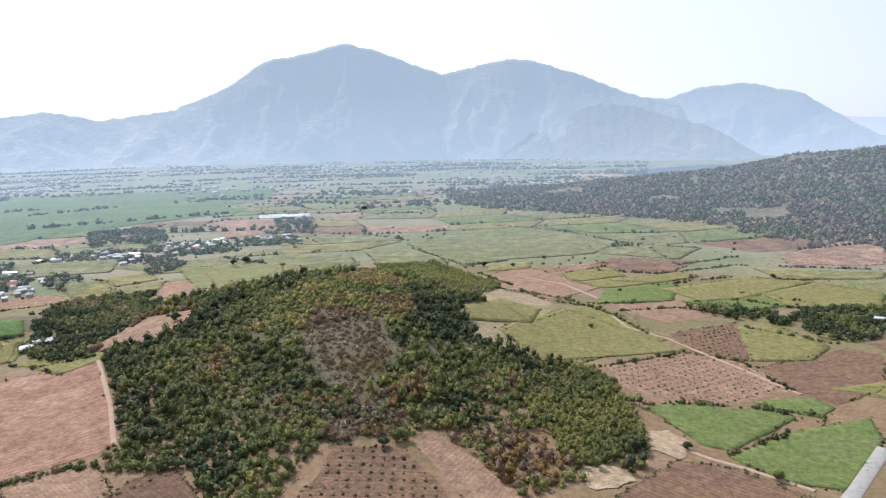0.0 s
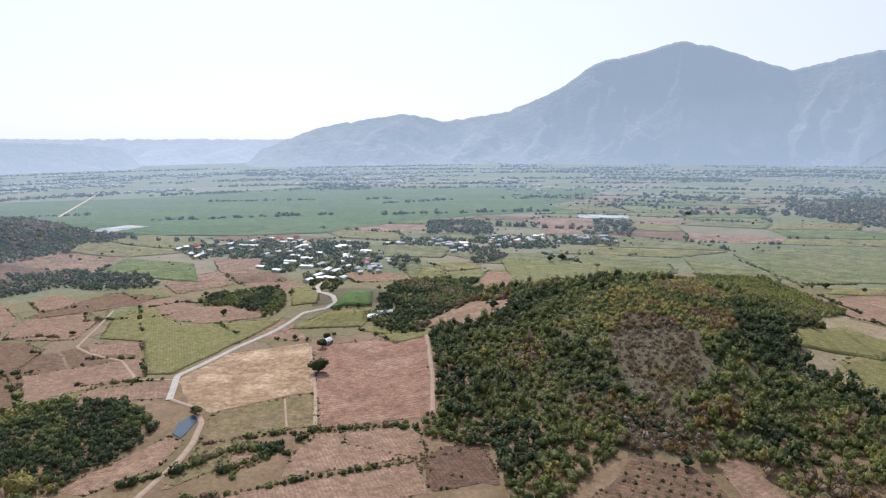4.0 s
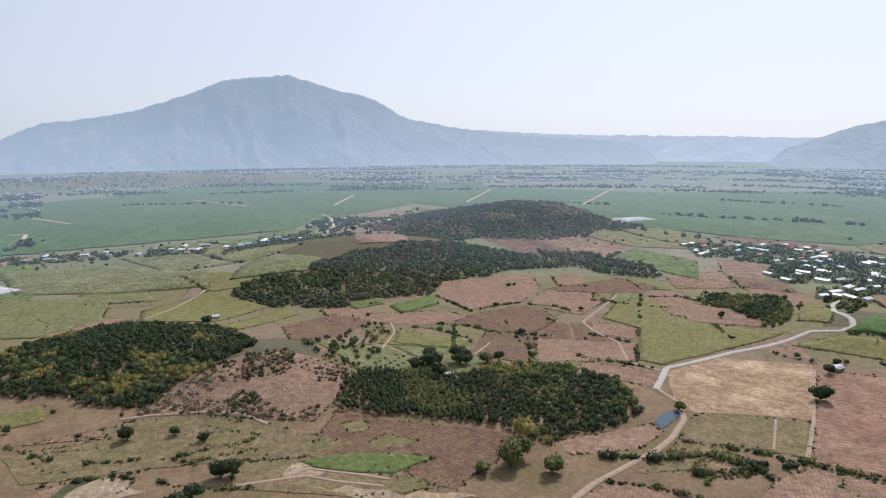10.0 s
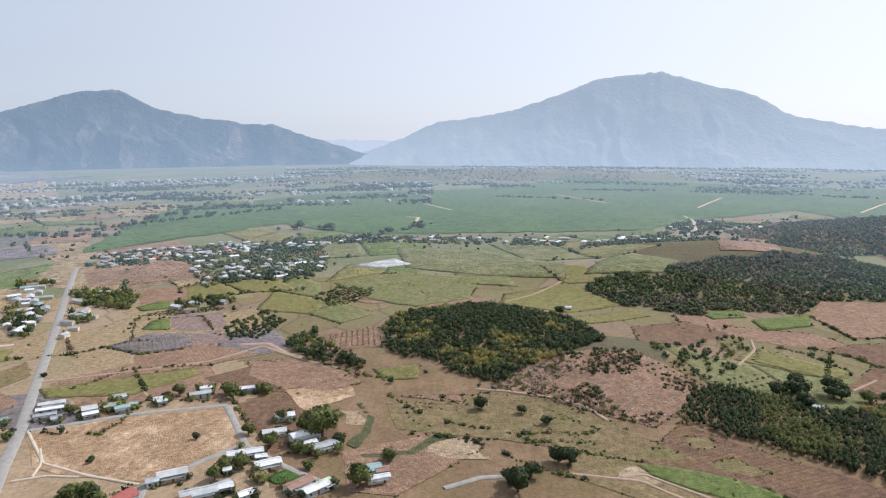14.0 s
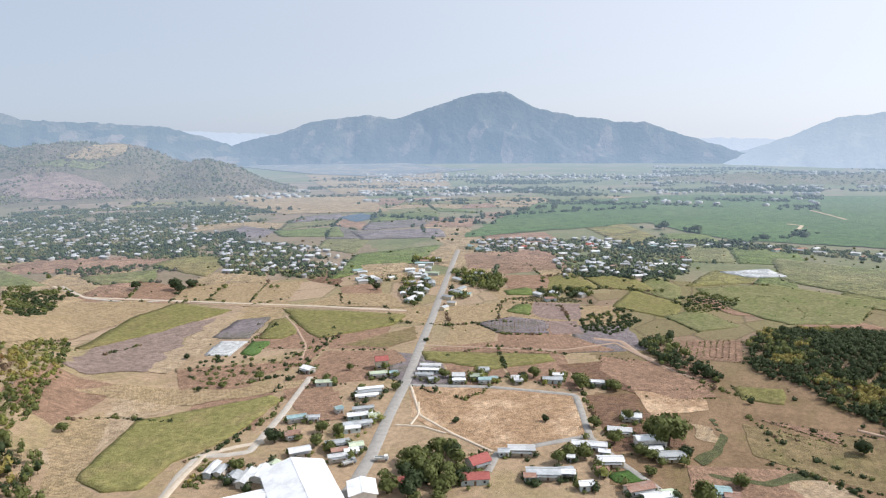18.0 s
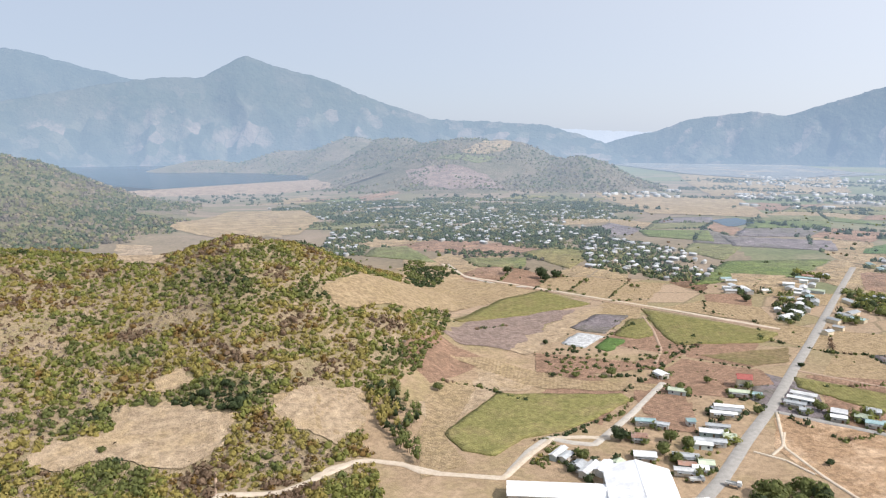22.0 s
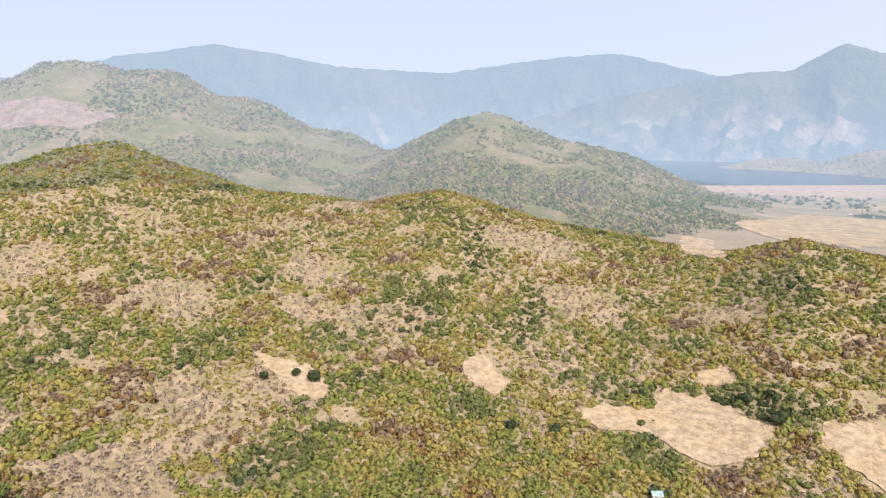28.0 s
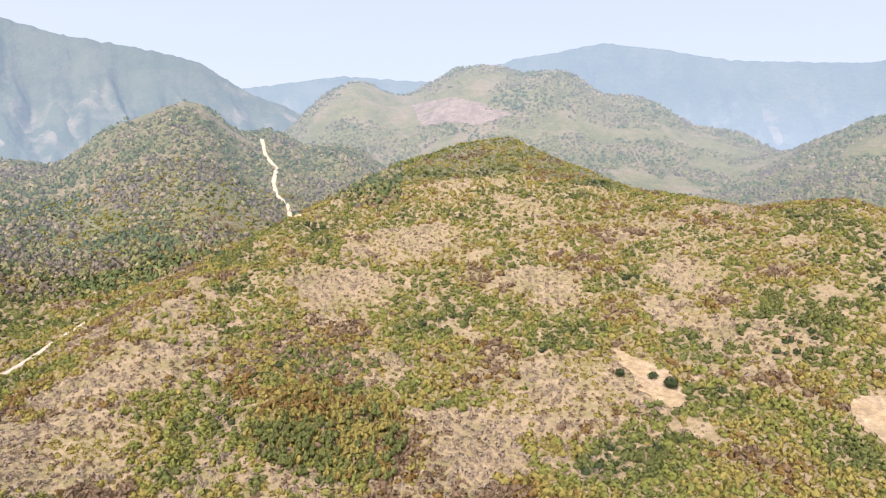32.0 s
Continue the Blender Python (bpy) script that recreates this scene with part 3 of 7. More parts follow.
def field(kind, corners, level=None):
    poly = np.array(corners, float)
    _, _, _, crop, _, label = CROPS[kind]
    edge = np.roll(poly, -1, 0) - poly
    longest = edge[np.argmax((edge ** 2).sum(1))]
    angle = math.degrees(math.atan2(longest[1], longest[0]))
    mid = poly.mean(0)
    reach = math.hypot(*mid)
    c, s = math.cos(radians(angle)), math.sin(radians(angle))
    turned = (poly - mid) @ np.array([[c, -s], [s, c]])
    lo, hi = turned.min(0), turned.max(0)
    step = max(reach / 120, math.sqrt((hi - lo).prod() / 5000), 1.2)
    nx, ny = (int(v / step) + 3 for v in hi - lo)
    ux, uy = np.meshgrid(lo[0] - step + step * np.arange(nx + 1), lo[1] - step + step * np.arange(ny + 1), indexing="ij")
    keep = inside(ux[:-1, :-1] + step / 2, uy[:-1, :-1] + step / 2, turned)
    if not keep.any():
        return None
    count = np.zeros(ux.shape, int)
    for a in (0, 1):
        for b in (0, 1):
            count[a:ux.shape[0] - 1 + a, b:ux.shape[1] - 1 + b] += keep
    ex, ey, _ = to_edge(ux.ravel(), uy.ravel(), turned)
    rim = ((count > 0) & (count < 4)).ravel()
    fx, fy = np.where(rim, ex, ux.ravel()), np.where(rim, ey, uy.ravel())
    wx, wy = mid[0] + fx * c - fy * s, mid[1] + fx * s + fy * c
    ragged = 3.5 if kind in ("sand", "mauve") else step * 0.3
    wx = wx + rim * (value_noise(wx / 7, wy / 7, 3) - 0.5) * ragged * 2
    wy = wy + rim * (value_noise(wx / 7, wy / 7, 4) - 0.5) * ragged * 2
    lift = 0.10 + 0.0014 * len(FIELDS) + 0.3 * float(wild(*mid) > 0.5) + 0.0006 * max(reach - 400, 0)
    if level is not None:
        lift = level + 0.0006 * max(reach - 400, 0)
    z = land(wx, wy) + lift + crop + (crop * 0.5 * (fractal(wx, wy, 5, 3, 8) - 0.5) if crop else 0)
    top = np.stack([wx, wy, z], -1)
    idx = np.arange(ux.size).reshape(ux.shape)
    quads = np.stack([idx[:-1, :-1], idx[1:, :-1], idx[1:, 1:], idx[:-1, 1:]], -1)[keep]
    verts = top
    if crop:
        ring_ = np.concatenate([quads[:, [k, (k + 1) % 4]] for k in range(4)])
        known = set(map(tuple, ring_.tolist()))
        out = np.array([e for e in known if (e[1], e[0]) not in known])
        low = top - (0, 0, crop + 0.35)
        verts = np.concatenate([top, low])
        quads = np.concatenate([quads, np.stack([out[:, 1], out[:, 0], out[:, 0] + len(top), out[:, 1] + len(top)], -1)])
    used = np.unique(quads)
    place = np.zeros(len(verts), int)
    place[used] = np.arange(len(used))
    name = {"water": "water", "lake": "water", "green_water": "stream", "dam": "dam", "sand": "clearing", "mauve": "clearing", "bare": "lot", "grass": "lawn"}.get(kind, "field")
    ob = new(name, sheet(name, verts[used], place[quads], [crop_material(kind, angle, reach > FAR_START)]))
    FIELDS.append((kind, poly))
    return tagged(ob, label, name, kind="structure")


lane_look = {
    "asphalt": (surface("grey_asphalt", (0.265, 0.250, 0.228), (0.345, 0.330, 0.305), 3, fine=0.3, bump=0.1, bump_size=0.2), "grey worn asphalt road"),
    "concrete": (surface("pale_concrete", (0.36, 0.33, 0.29), (0.48, 0.44, 0.38), 3, fine=0.3, bump=0.1, bump_size=0.2), "pale concrete lane"),
    "dirt": (surface("dirt_track", (0.31, 0.22, 0.16), (0.41, 0.30, 0.22), 3, fine=0.3, bump=0.3, bump_size=0.3), "sandy dirt track"),
    "pale_dirt": (surface("pale_dirt_track", (0.45, 0.37, 0.28), (0.56, 0.48, 0.38), 3, fine=0.3, bump=0.3, bump_size=0.3), "pale winding dirt track"),
}
LANES = []


def lane(kind, width, points):
    p = np.array(points, float)
    step_ = np.diff(p, axis=0)
    p = np.concatenate([np.stack([p[:-1], p[:-1] + 0.12 * step_, p[:-1] + 0.88 * step_], 1).reshape(-1, 2), p[-1:]])
    for _ in range(3):
        q = np.empty((2 * len(p), 2))
        q[0::2] = 0.75 * p + 0.25 * np.roll(p, -1, 0)
        q[1::2] = 0.25 * p + 0.75 * np.roll(p, -1, 0)
        p = np.concatenate([p[:1], q[:-2], p[-1:]])
    gap = np.r_[0, np.cumsum(np.hypot(*np.diff(p, axis=0).T))]
    n = max(int(gap[-1] / 2.5), 6)
    at = np.linspace(0, gap[-1], n)
    p = np.stack([np.interp(at, gap, p[:, 0]), np.interp(at, gap, p[:, 1])], -1)
    d = np.gradient(p, axis=0)
    d = d / (np.hypot(*d.T)[:, None] + 1e-9)
    side = np.stack([-d[:, 1], d[:, 0]], -1)
    wob = 1 + (0.35 if "dirt" in kind else 0.04) * (fractal(p[:, 0], p[:, 1], 9, 3, 6) - 0.5)
    rows = [p + side * (width * wob * k)[:, None] for k in (-0.58, -0.42, 0.42, 0.58)]
    v = np.stack(rows, 1)
    lift = 1.0 + 0.01 * len(LANES) / 4 + 0.0006 * np.maximum(np.hypot(v[..., 0], v[..., 1]) - 400, 0)
    z = land(v[..., 0], v[..., 1]) + lift * 0.5 + 1.6 * smooth(1000, 1400, np.hypot(v[..., 0], v[..., 1]))
    z = z + np.array([-0.4, 0.0, 0.0, -0.4])
    m, label = lane_look[kind]
    ob = new("road" if kind in ("asphalt", "concrete") else "track", sheet("road", np.concatenate([v, z[..., None]], -1).reshape(-1, 3), grid_faces(n, 4), [m]))
    LANES.append((p, width))
    return tagged(ob, label, "road" if kind in ("asphalt", "concrete") else "track", kind="structure")



def reservoir(corners, level, kind="water", words="still blue-grey reservoir behind an earth dam"):
    """A still sheet of water at one level, with its shore where the land rises through it."""
    p = np.array([(x, y, level) for x, y in corners])
    ob = new("water", sheet("water", p, [list(range(len(p)))], [crop_material(kind, 0, True)]))
    return tagged(ob, words, "water", kind="structure")


def embankment(crest, toe, level):
    """An earth dam: a long sloping face, a flat crown and a face towards the water."""
    c, t = np.array(crest), np.array(toe)
    out = c / np.hypot(c[:, 0], c[:, 1])[:, None]
    rows = [np.c_[t, land(t[:, 0], t[:, 1]) - 1], np.c_[t * 0.5 + c * 0.5, (land(t[:, 0], t[:, 1]) + level) / 2], np.c_[c, c[:, 0] * 0 + level], np.c_[c + out * 9, c[:, 0] * 0 + level], np.c_[c + out * 60, c[:, 0] * 0 + level - 25]]
    v = np.stack(rows, 1)
    ob = new("dam", sheet("dam", v.reshape(-1, 3), grid_faces(len(c), 5), [crop_material("dam", 0, True)], None, False))
    return tagged(ob, "long pale earth dam with a flat crown", "dam", kind="structure")

# ---- fields, laid on the land ----
field("olive", [(-13, 457), (20, 524), (51, 509), (40, 466), (-3, 447)])
field("olive", [(20, 445), (41, 470), (95, 551), (112, 516), (133, 459), (59, 396), (30, 406)])
field("tan", [(67, 391), (135, 432), (166, 418), (175, 369), (127, 344), (92, 358)])
field("green", [(89, 344), (108, 349), (147, 345), (164, 335), (118, 298), (105, 303)])
field("green", [(113, 292), (159, 321), (200, 336), (192, 310), (151, 264), (131, 270)])
field("green", [(145, 355), (184, 361), (188, 346), (174, 335), (158, 344)])
field("brown", [(57, 258), (90, 289), (113, 282), (135, 259), (102, 253), (69, 252)])
field("brown", [(136, 471), (193, 502), (191, 465), (170, 419), (140, 436)])
field("olive", [(189, 488), (218, 502), (235, 446), (211, 419), (174, 419)])
field("brown", [(172, 407), (245, 444), (260, 429), (228, 373), (190, 350), (178, 373)])
field("olive", [(-8, 476), (18, 516), (40, 470), (-4, 448)])
field("tan", [(12, 652), (54, 707), (112, 608), (65, 551), (24, 572)])
field("olive", [(70, 521), (124, 460), (132, 435), (41, 399), (15, 442), (41, 482)])
field("olive", [(123, 640), (203, 678), (218, 657), (168, 630)])
field("olive", [(167, 608), (263, 649), (310, 627), (223, 571), (188, 563)])
field("olive", [(247, 590), (309, 623), (348, 582), (324, 540), (253, 544)])
field("pale_olive", [(-85, 861), (53, 1034), (126, 942), (184, 852), (136, 779), (38, 747), (-11, 701)])
field("pale_olive", [(133, 941), (265, 803), (220, 740), (144, 779)])
field("brown", [(151, 754), (242, 732), (190, 671), (118, 709)])
field("tan", [(329, 752), (435, 809), (449, 761), (406, 686), (322, 700)])
field("olive", [(280, 686), (391, 658), (375, 630), (285, 640)])
field("pale_olive", [(-138, 829), (-38, 776), (-22, 669), (-81, 644)])
field("brown", [(-66, 265), (-64, 288), (-31, 286), (-12, 258), (-10, 246), (-74, 243)])
field("tan", [(-31, 298), (-22, 305), (-11, 297), (20, 255), (22, 248), (-1, 246), (-12, 265)])
field("dark_brown", [(-150, 248), (-146, 264), (-131, 273), (-111, 249), (-108, 243), (-146, 244)])
field("tan", [(-202, 261), (-168, 275), (-151, 257), (-152, 250), (-193, 249)])
field("pale_olive", [(-247, 815), (-141, 765), (-116, 692), (-159, 587), (-242, 716)])
field("tan", [(-328, 627), (-250, 637), (-188, 551), (-251, 541)])
field("olive", [(-377, 634), (-354, 644), (-314, 578), (-348, 575)])
field("olive", [(-255, 682), (-190, 704), (-163, 643), (-196, 576)])
field("olive", [(-319, 431), (-311, 443), (-293, 409), (-302, 405)])
field("tan", [(-429, 1112), (-330, 1098), (-307, 963), (-364, 987)])
field("pale_olive", [(-405, 644), (-363, 650), (-322, 586), (-359, 576)])
field("pale_olive", [(-315, 708), (-256, 719), (-181, 535), (-241, 574)])
field("plastic", [(-391, 1229), (-299, 1244), (-285, 1184), (-370, 1161)])
field("pale_olive", [(-524, 743), (-487, 757), (-449, 706), (-478, 679)])
field("tan", [(-541, 121), (-527, 192), (-502, 208), (-487, 185), (-500, 145), (-522, 117)])
field("bare", [(-334, 271), (-345, 321), (-310, 365), (-247, 293), (-259, 282), (-278, 245), (-299, 248)])
field("stripe", [(-304, 361), (-235, 401), (-167, 291), (-214, 257)])
field("dry_olive", [(-247, 204), (-276, 244), (-257, 279), (-246, 292), (-218, 258), (-244, 232), (-229, 201), (-236, 175)])
field("stubble", [(-210, 252), (-170, 279), (-150, 255), (-198, 210), (-208, 229)])
field("stubble", [(-211, 186), (-152, 248), (-140, 235), (-134, 227), (-220, 133), (-234, 161)])
field("stubble", [(-239, 226), (-224, 235), (-217, 213), (-224, 203)])
field("stubble", [(-276, 156), (-275, 214), (-265, 215), (-254, 194), (-261, 160)])
field("brown", [(-344, 66), (-291, 146), (-268, 125), (-261, 111), (-251, 98), (-301, 41)])
field("dark_brown", [(-150, 251), (-128, 269), (-117, 256), (-111, 248), (-133, 228)])
field("tan", [(-627, 231), (-632, 332), (-564, 306), (-530, 272), (-520, 216), (-578, 207)])
field("tan", [(-523, 274), (-558, 305), (-526, 364), (-500, 334), (-472, 294), (-499, 277)])
field("brown", [(-504, 210), (-515, 264), (-494, 273), (-468, 269), (-439, 233), (-459, 207), (-491, 187)])
field("green", [(-560, 156), (-576, 196), (-551, 198), (-533, 160)])
field("green", [(-580, 121), (-589, 146), (-572, 154), (-558, 130)])
field("olive", [(-481, 136), (-447, 185), (-428, 178), (-430, 158), (-452, 118)])
field("brown", [(-410, 169), (-455, 202), (-433, 225), (-374, 197)])
field("tan", [(-429, 230), (-392, 291), (-358, 266), (-366, 243), (-376, 203)])
field("tan", [(-453, 292), (-423, 313), (-397, 294), (-428, 278)])
field("olive", [(-457, 305), (-494, 343), (-500, 384), (-433, 357), (-365, 401), (-357, 343), (-346, 276), (-360, 268), (-421, 314)])
field("tan", [(-499, 385), (-418, 429), (-384, 401), (-418, 368), (-454, 363)])
field("bright", [(-338, 426), (-347, 459), (-334, 479), (-313, 449)])
field("olive", [(-344, 383), (-338, 418), (-311, 439), (-297, 406)])
field("tan", [(-267, 413), (-248, 480), (-188, 471), (-204, 417), (-236, 411)])
field("brown", [(-563, 307), (-578, 401), (-529, 414), (-517, 384), (-529, 353)])
field("tan", [(-366, 234), (-336, 268), (-314, 247), (-335, 230), (-360, 222)])
field("olive", [(-435, 490), (-413, 509), (-355, 430), (-377, 424)])
field("tan", [(-569, 453), (-567, 526), (-502, 482), (-517, 426)])
field("green", [(-682, 457), (-686, 511), (-652, 490), (-652, 452)])
field("tan", [(-629, 574), (-575, 600), (-517, 531), (-555, 515)])
field("pale_olive", [(-331, 612), (-299, 640), (-278, 575), (-302, 561)])
field("tan", [(-374, 573), (-346, 619), (-295, 548), (-246, 509), (-286, 495)])
field("pale_olive", [(-270, 669), (-207, 724), (-158, 555), (-211, 548)])
field("pale_olive", [(-498, 747), (-413, 775), (-384, 696), (-455, 672)])
field("tan", [(-442, 1122), (-355, 1196), (-287, 986), (-341, 922)])
field("brown", [(-519, 61), (-547, 104), (-517, 130), (-470, 91), (-463, 59)])
field("tan", [(-1000, 215), (-933, 274), (-774, 243), (-780, 182)])
field("tan", [(-353, -297), (-437, -238), (-426, -192), (-396, -220), (-349, -292)])
field("olive", [(-343, -297), (-391, -226), (-382, -214), (-343, -238), (-331, -283)])
field("bare", [(-290, -261), (-338, -180), (-295, -146), (-253, -173), (-253, -215), (-256, -229)])
field("grey_rows", [(-423, -309), (-456, -297), (-460, -267), (-432, -249), (-411, -282)])
field("pinkish", [(-505, -308), (-525, -272), (-481, -248), (-465, -272), (-475, -290)])
field("pinkish", [(-460, -268), (-475, -249), (-447, -229), (-433, -246)])
field("pale_olive", [(-529, -200), (-566, -184), (-530, -140), (-497, -161)])
field("tan", [(-470, -166), (-487, -128), (-440, -114), (-436, -146)])
field("pale_olive", [(-642, -214), (-705, -165), (-687, -72), (-591, -72), (-554, -111), (-583, -162)])
field("tan", [(-619, -112), (-589, -47), (-546, -108)])
field("olive", [(-616, -43), (-663, 13), (-593, 59), (-544, 11), (-564, -44)])
field("olive", [(-522, 12), (-581, 68), (-558, 78), (-503, 20)])
field("green", [(-561, 158), (-581, 206), (-549, 198), (-530, 158)])
field("green", [(-573, 122), (-589, 156), (-567, 155), (-557, 128)])
field("olive", [(-484, 142), (-442, 183), (-425, 170), (-451, 129)])
field("dry_olive", [(-354, -90), (-355, -53), (-320, 22), (-309, 19), (-316, -19), (-321, -76)])
field("green", [(-300, 39), (-300, 56), (-294, 78), (-281, 99), (-273, 76), (-284, 55), (-291, 44)])
field("pale_olive", [(-858, -200), (-850, -82), (-744, 14), (-679, 13), (-697, -73), (-727, -158)])
field("tan", [(-408, -196), (-424, -139), (-405, -118), (-384, -126), (-364, -154), (-384, -184)])
field("brown", [(-375, -210), (-410, -181), (-395, -133), (-359, -132), (-361, -178)])
field("green", [(-527, -353), (-552, -342), (-531, -319), (-514, -340)])
field("green", [(-465, -309), (-491, -315), (-497, -305), (-468, -287)])
field("tan", [(-585, -391), (-615, -356), (-561, -325), (-536, -354)])
field("tan", [(-668, -505), (-705, -469), (-622, -397), (-591, -443)])
field("grass", [(-262, -121), (-276, -114), (-267, -105), (-259, -115)])
field("pale_olive", [(-817, 80), (-737, 130), (-686, 106), (-688, 30)])
field("olive", [(-401, -109), (-410, -82), (-389, -78), (-384, -98)])
field("tan", [(-364, -87), (-372, -29), (-331, 25), (-339, 11), (-359, -53)])
field("tan", [(-293, -97), (-317, -58), (-309, -29), (-257, -62), (-259, -82)])
field("bare", [(-364, -154), (-378, -117), (-361, -109), (-335, -130)])
field("tan", [(-378, -32), (-401, -13), (-424, 15), (-428, 51), (-398, 82), (-370, 77), (-337, 53), (-347, 24), (-366, -6)])
field("dry_olive", [(-368, -48), (-372, -26), (-359, 1), (-338, 32), (-308, 67), (-303, 40), (-314, -1), (-332, -44)])
field("dry_olive", [(-308, 10), (-301, 45), (-278, 79), (-255, 92), (-259, 59), (-285, 10)])
field("dry_olive", [(-306, 72), (-313, 85), (-301, 97), (-296, 89), (-300, 76)])
field("dry_olive", [(-330, 64), (-332, 78), (-321, 79), (-317, 69)])
field("sand", [(-287, 31), (-300, 43), (-290, 55), (-284, 48), (-283, 38)])
field("sand", [(-274, 42), (-264, 64), (-252, 86), (-241, 106), (-243, 83), (-260, 59)])
field("dry_olive", [(-352, -80), (-345, -34), (-318, 21), (-304, 31), (-319, -27), (-330, -69)])
field("sand", [(-316, -56), (-313, -36), (-296, -23), (-291, -41), (-300, -56)])
field("sand", [(-341, -111), (-341, -98), (-325, -94), (-322, -103)])
field("tan", [(-426, -164), (-407, -129), (-380, -111), (-364, -128), (-368, -144)])
field("tan", [(-594, -202), (-656, -142), (-596, -108), (-564, -155)])
field("cane", [(-115, -302), (-163, -339), (-229, -313), (-230, -304), (-192, -288), (-172, -282), (-150, -283), (-129, -271), (-118, -282)])
field("olive", [(-140, -429), (-263, -540), (-312, -558), (-328, -496), (-265, -486), (-181, -469)])
field("mauve", [(-169, -440), (-228, -499), (-309, -485), (-260, -453), (-204, -406), (-173, -418)])
field("sand", [(-204, -406), (-302, -480), (-326, -478), (-263, -427), (-216, -396)])
field("grey_rows", [(-270, -439), (-313, -466), (-335, -452), (-288, -416)])
field("plastic", [(-245, -409), (-272, -427), (-284, -411), (-256, -394)])
field("bright", [(-262, -392), (-286, -408), (-294, -397), (-267, -380)])
field("olive", [(-292, -411), (-330, -444), (-345, -439), (-319, -399), (-304, -396)])
field("olive", [(-358, -465), (-409, -369), (-381, -356), (-319, -376), (-330, -409)])
field("dry_olive", [(-318, -351), (-388, -341), (-363, -319), (-336, -321)])
field("tan", [(-220, -281), (-259, -288), (-233, -256), (-221, -264)])
field("pale_tan", [(-138, -447), (-293, -582), (-312, -558), (-198, -502), (-134, -435)])
field("tan", [(-295, -326), (-337, -316), (-321, -292), (-294, -300)])
field("sand", [(-115, -337), (-153, -355), (-170, -379), (-190, -342), (-163, -339), (-116, -302), (-115, -281), (-101, -290)])
field("pale_tan", [(-189, -340), (-243, -311), (-260, -317), (-219, -342), (-181, -395), (-157, -398), (-168, -381)])
field("tan", [(-219, -398), (-271, -356), (-326, -367), (-277, -340), (-224, -350), (-202, -363)])
field("pale_tan", [(-315, -545), (-366, -461), (-425, -469), (-454, -431), (-425, -384), (-372, -469)])
field("pale_tan", [(-261, -819), (-273, -707), (-263, -624), (-167, -534)])
field("green", [(-661, -881), (-762, -836), (-680, -734), (-628, -811)])
field("grey_rows", [(-730, -775), (-839, -683), (-766, -613), (-673, -692)])
field("pale_olive", [(-327, -728), (-379, -708), (-344, -657), (-314, -689)])
field("pale_tan", [(-1079, -1628), (-1429, -1464), (-1015, -959), (-855, -1101)])
field("pale_tan", [(-2166, -2601), (-2686, -2184), (-1963, -1544), (-1396, -1526)])
field("pale_tan", [(-535, -551), (-578, -521), (-516, -473), (-485, -492)])
field("tan", [(-662, -504), (-678, -448), (-612, -419), (-594, -444)])
field("pale_tan", [(-87, -459), (-248, -626), (-303, -586), (-146, -454), (-94, -432)])
field("grass", [(-212, -244), (-243, -257), (-231, -240)])
field("pale_olive", [(-234, -859), (-278, -859), (-272, -720), (-204, -800)])
field("pale_olive", [(-309, -742), (-387, -718), (-344, -679), (-304, -683)])
field("sand", [(13, -1184), (-144, -1229), (-139, -1007), (-34, -1054)])
field("sand", [(81, -992), (39, -986), (12, -566), (50, -599)])
field("pale_tan", [(-122, -346), (-157, -365), (-154, -350), (-113, -292), (-100, -287)])
field("pale_tan", [(-40, -351), (-60, -353), (-91, -349), (-79, -317), (-64, -311), (-51, -324), (-36, -331)])
field("sand", [(38, -367), (15, -360), (-15, -336), (-16, -322), (-2, -308), (15, -306), (35, -319)])
field("tan", [(-239, -316), (-265, -301), (-245, -273), (-224, -285)])
field("sand", [(69, -316), (53, -338), (36, -343), (16, -364), (-20, -340), (-17, -324), (-5, -309), (8, -302), (25, -311), (34, -321), (58, -312)])
field("sand", [(-37, -337), (-53, -355), (-87, -353), (-80, -321), (-61, -305), (-49, -317)])
field("sand", [(23, -382), (4, -396), (-3, -377), (13, -371)])
field("sand", [(201, -279), (191, -288), (187, -276), (196, -272)])
field("pale_tan", [(-105, -310), (-139, -362), (-155, -363), (-136, -330), (-115, -305), (-115, -269), (-90, -264)])
field("sand", [(141, -337), (122, -342), (108, -334), (111, -317), (125, -317)])
field("sand", [(248, -295), (211, -297), (195, -288), (190, -272), (203, -271), (221, -280)])
field("sand", [(140, -337), (131, -354), (113, -335), (109, -319), (120, -320)])
field("sand", [(70, -325), (60, -339), (37, -337), (59, -314)])
field("mauve", [(1601, -1037), (1378, -1094), (1279, -1124), (1287, -1018), (1415, -954)])
field("sand", [(42, 278), (61, 281), (71, 271), (62, 263), (51, 264)])
field("sand", [(82, 312), (93, 316), (99, 305), (91, 290), (83, 296)])
field("sand", [(-204, -407), (-235, -433), (-273, -460), (-314, -485), (-333, -484), (-306, -454), (-262, -428), (-232, -407), (-213, -394)])
field("pale_tan", [(-139, -449), (-148, -476), (-225, -578), (-277, -591), (-301, -573), (-268, -553), (-208, -526)])
field("pinkish", [(-689, -2127), (-818, -2058), (-900, -1955), (-880, -1785), (-721, -1805), (-661, -1957)])
field("pale_tan", [(-894, -2159), (-1045, -2286), (-1145, -2242), (-1058, -2143), (-960, -2135)])
field("pale_olive", [(-769, -2174), (-889, -2146), (-1020, -2102), (-907, -2054)])
field("pale_tan", [(18, -1133), (-99, -1479), (-244, -1457), (-238, -1238), (-164, -1031), (-51, -1024)])
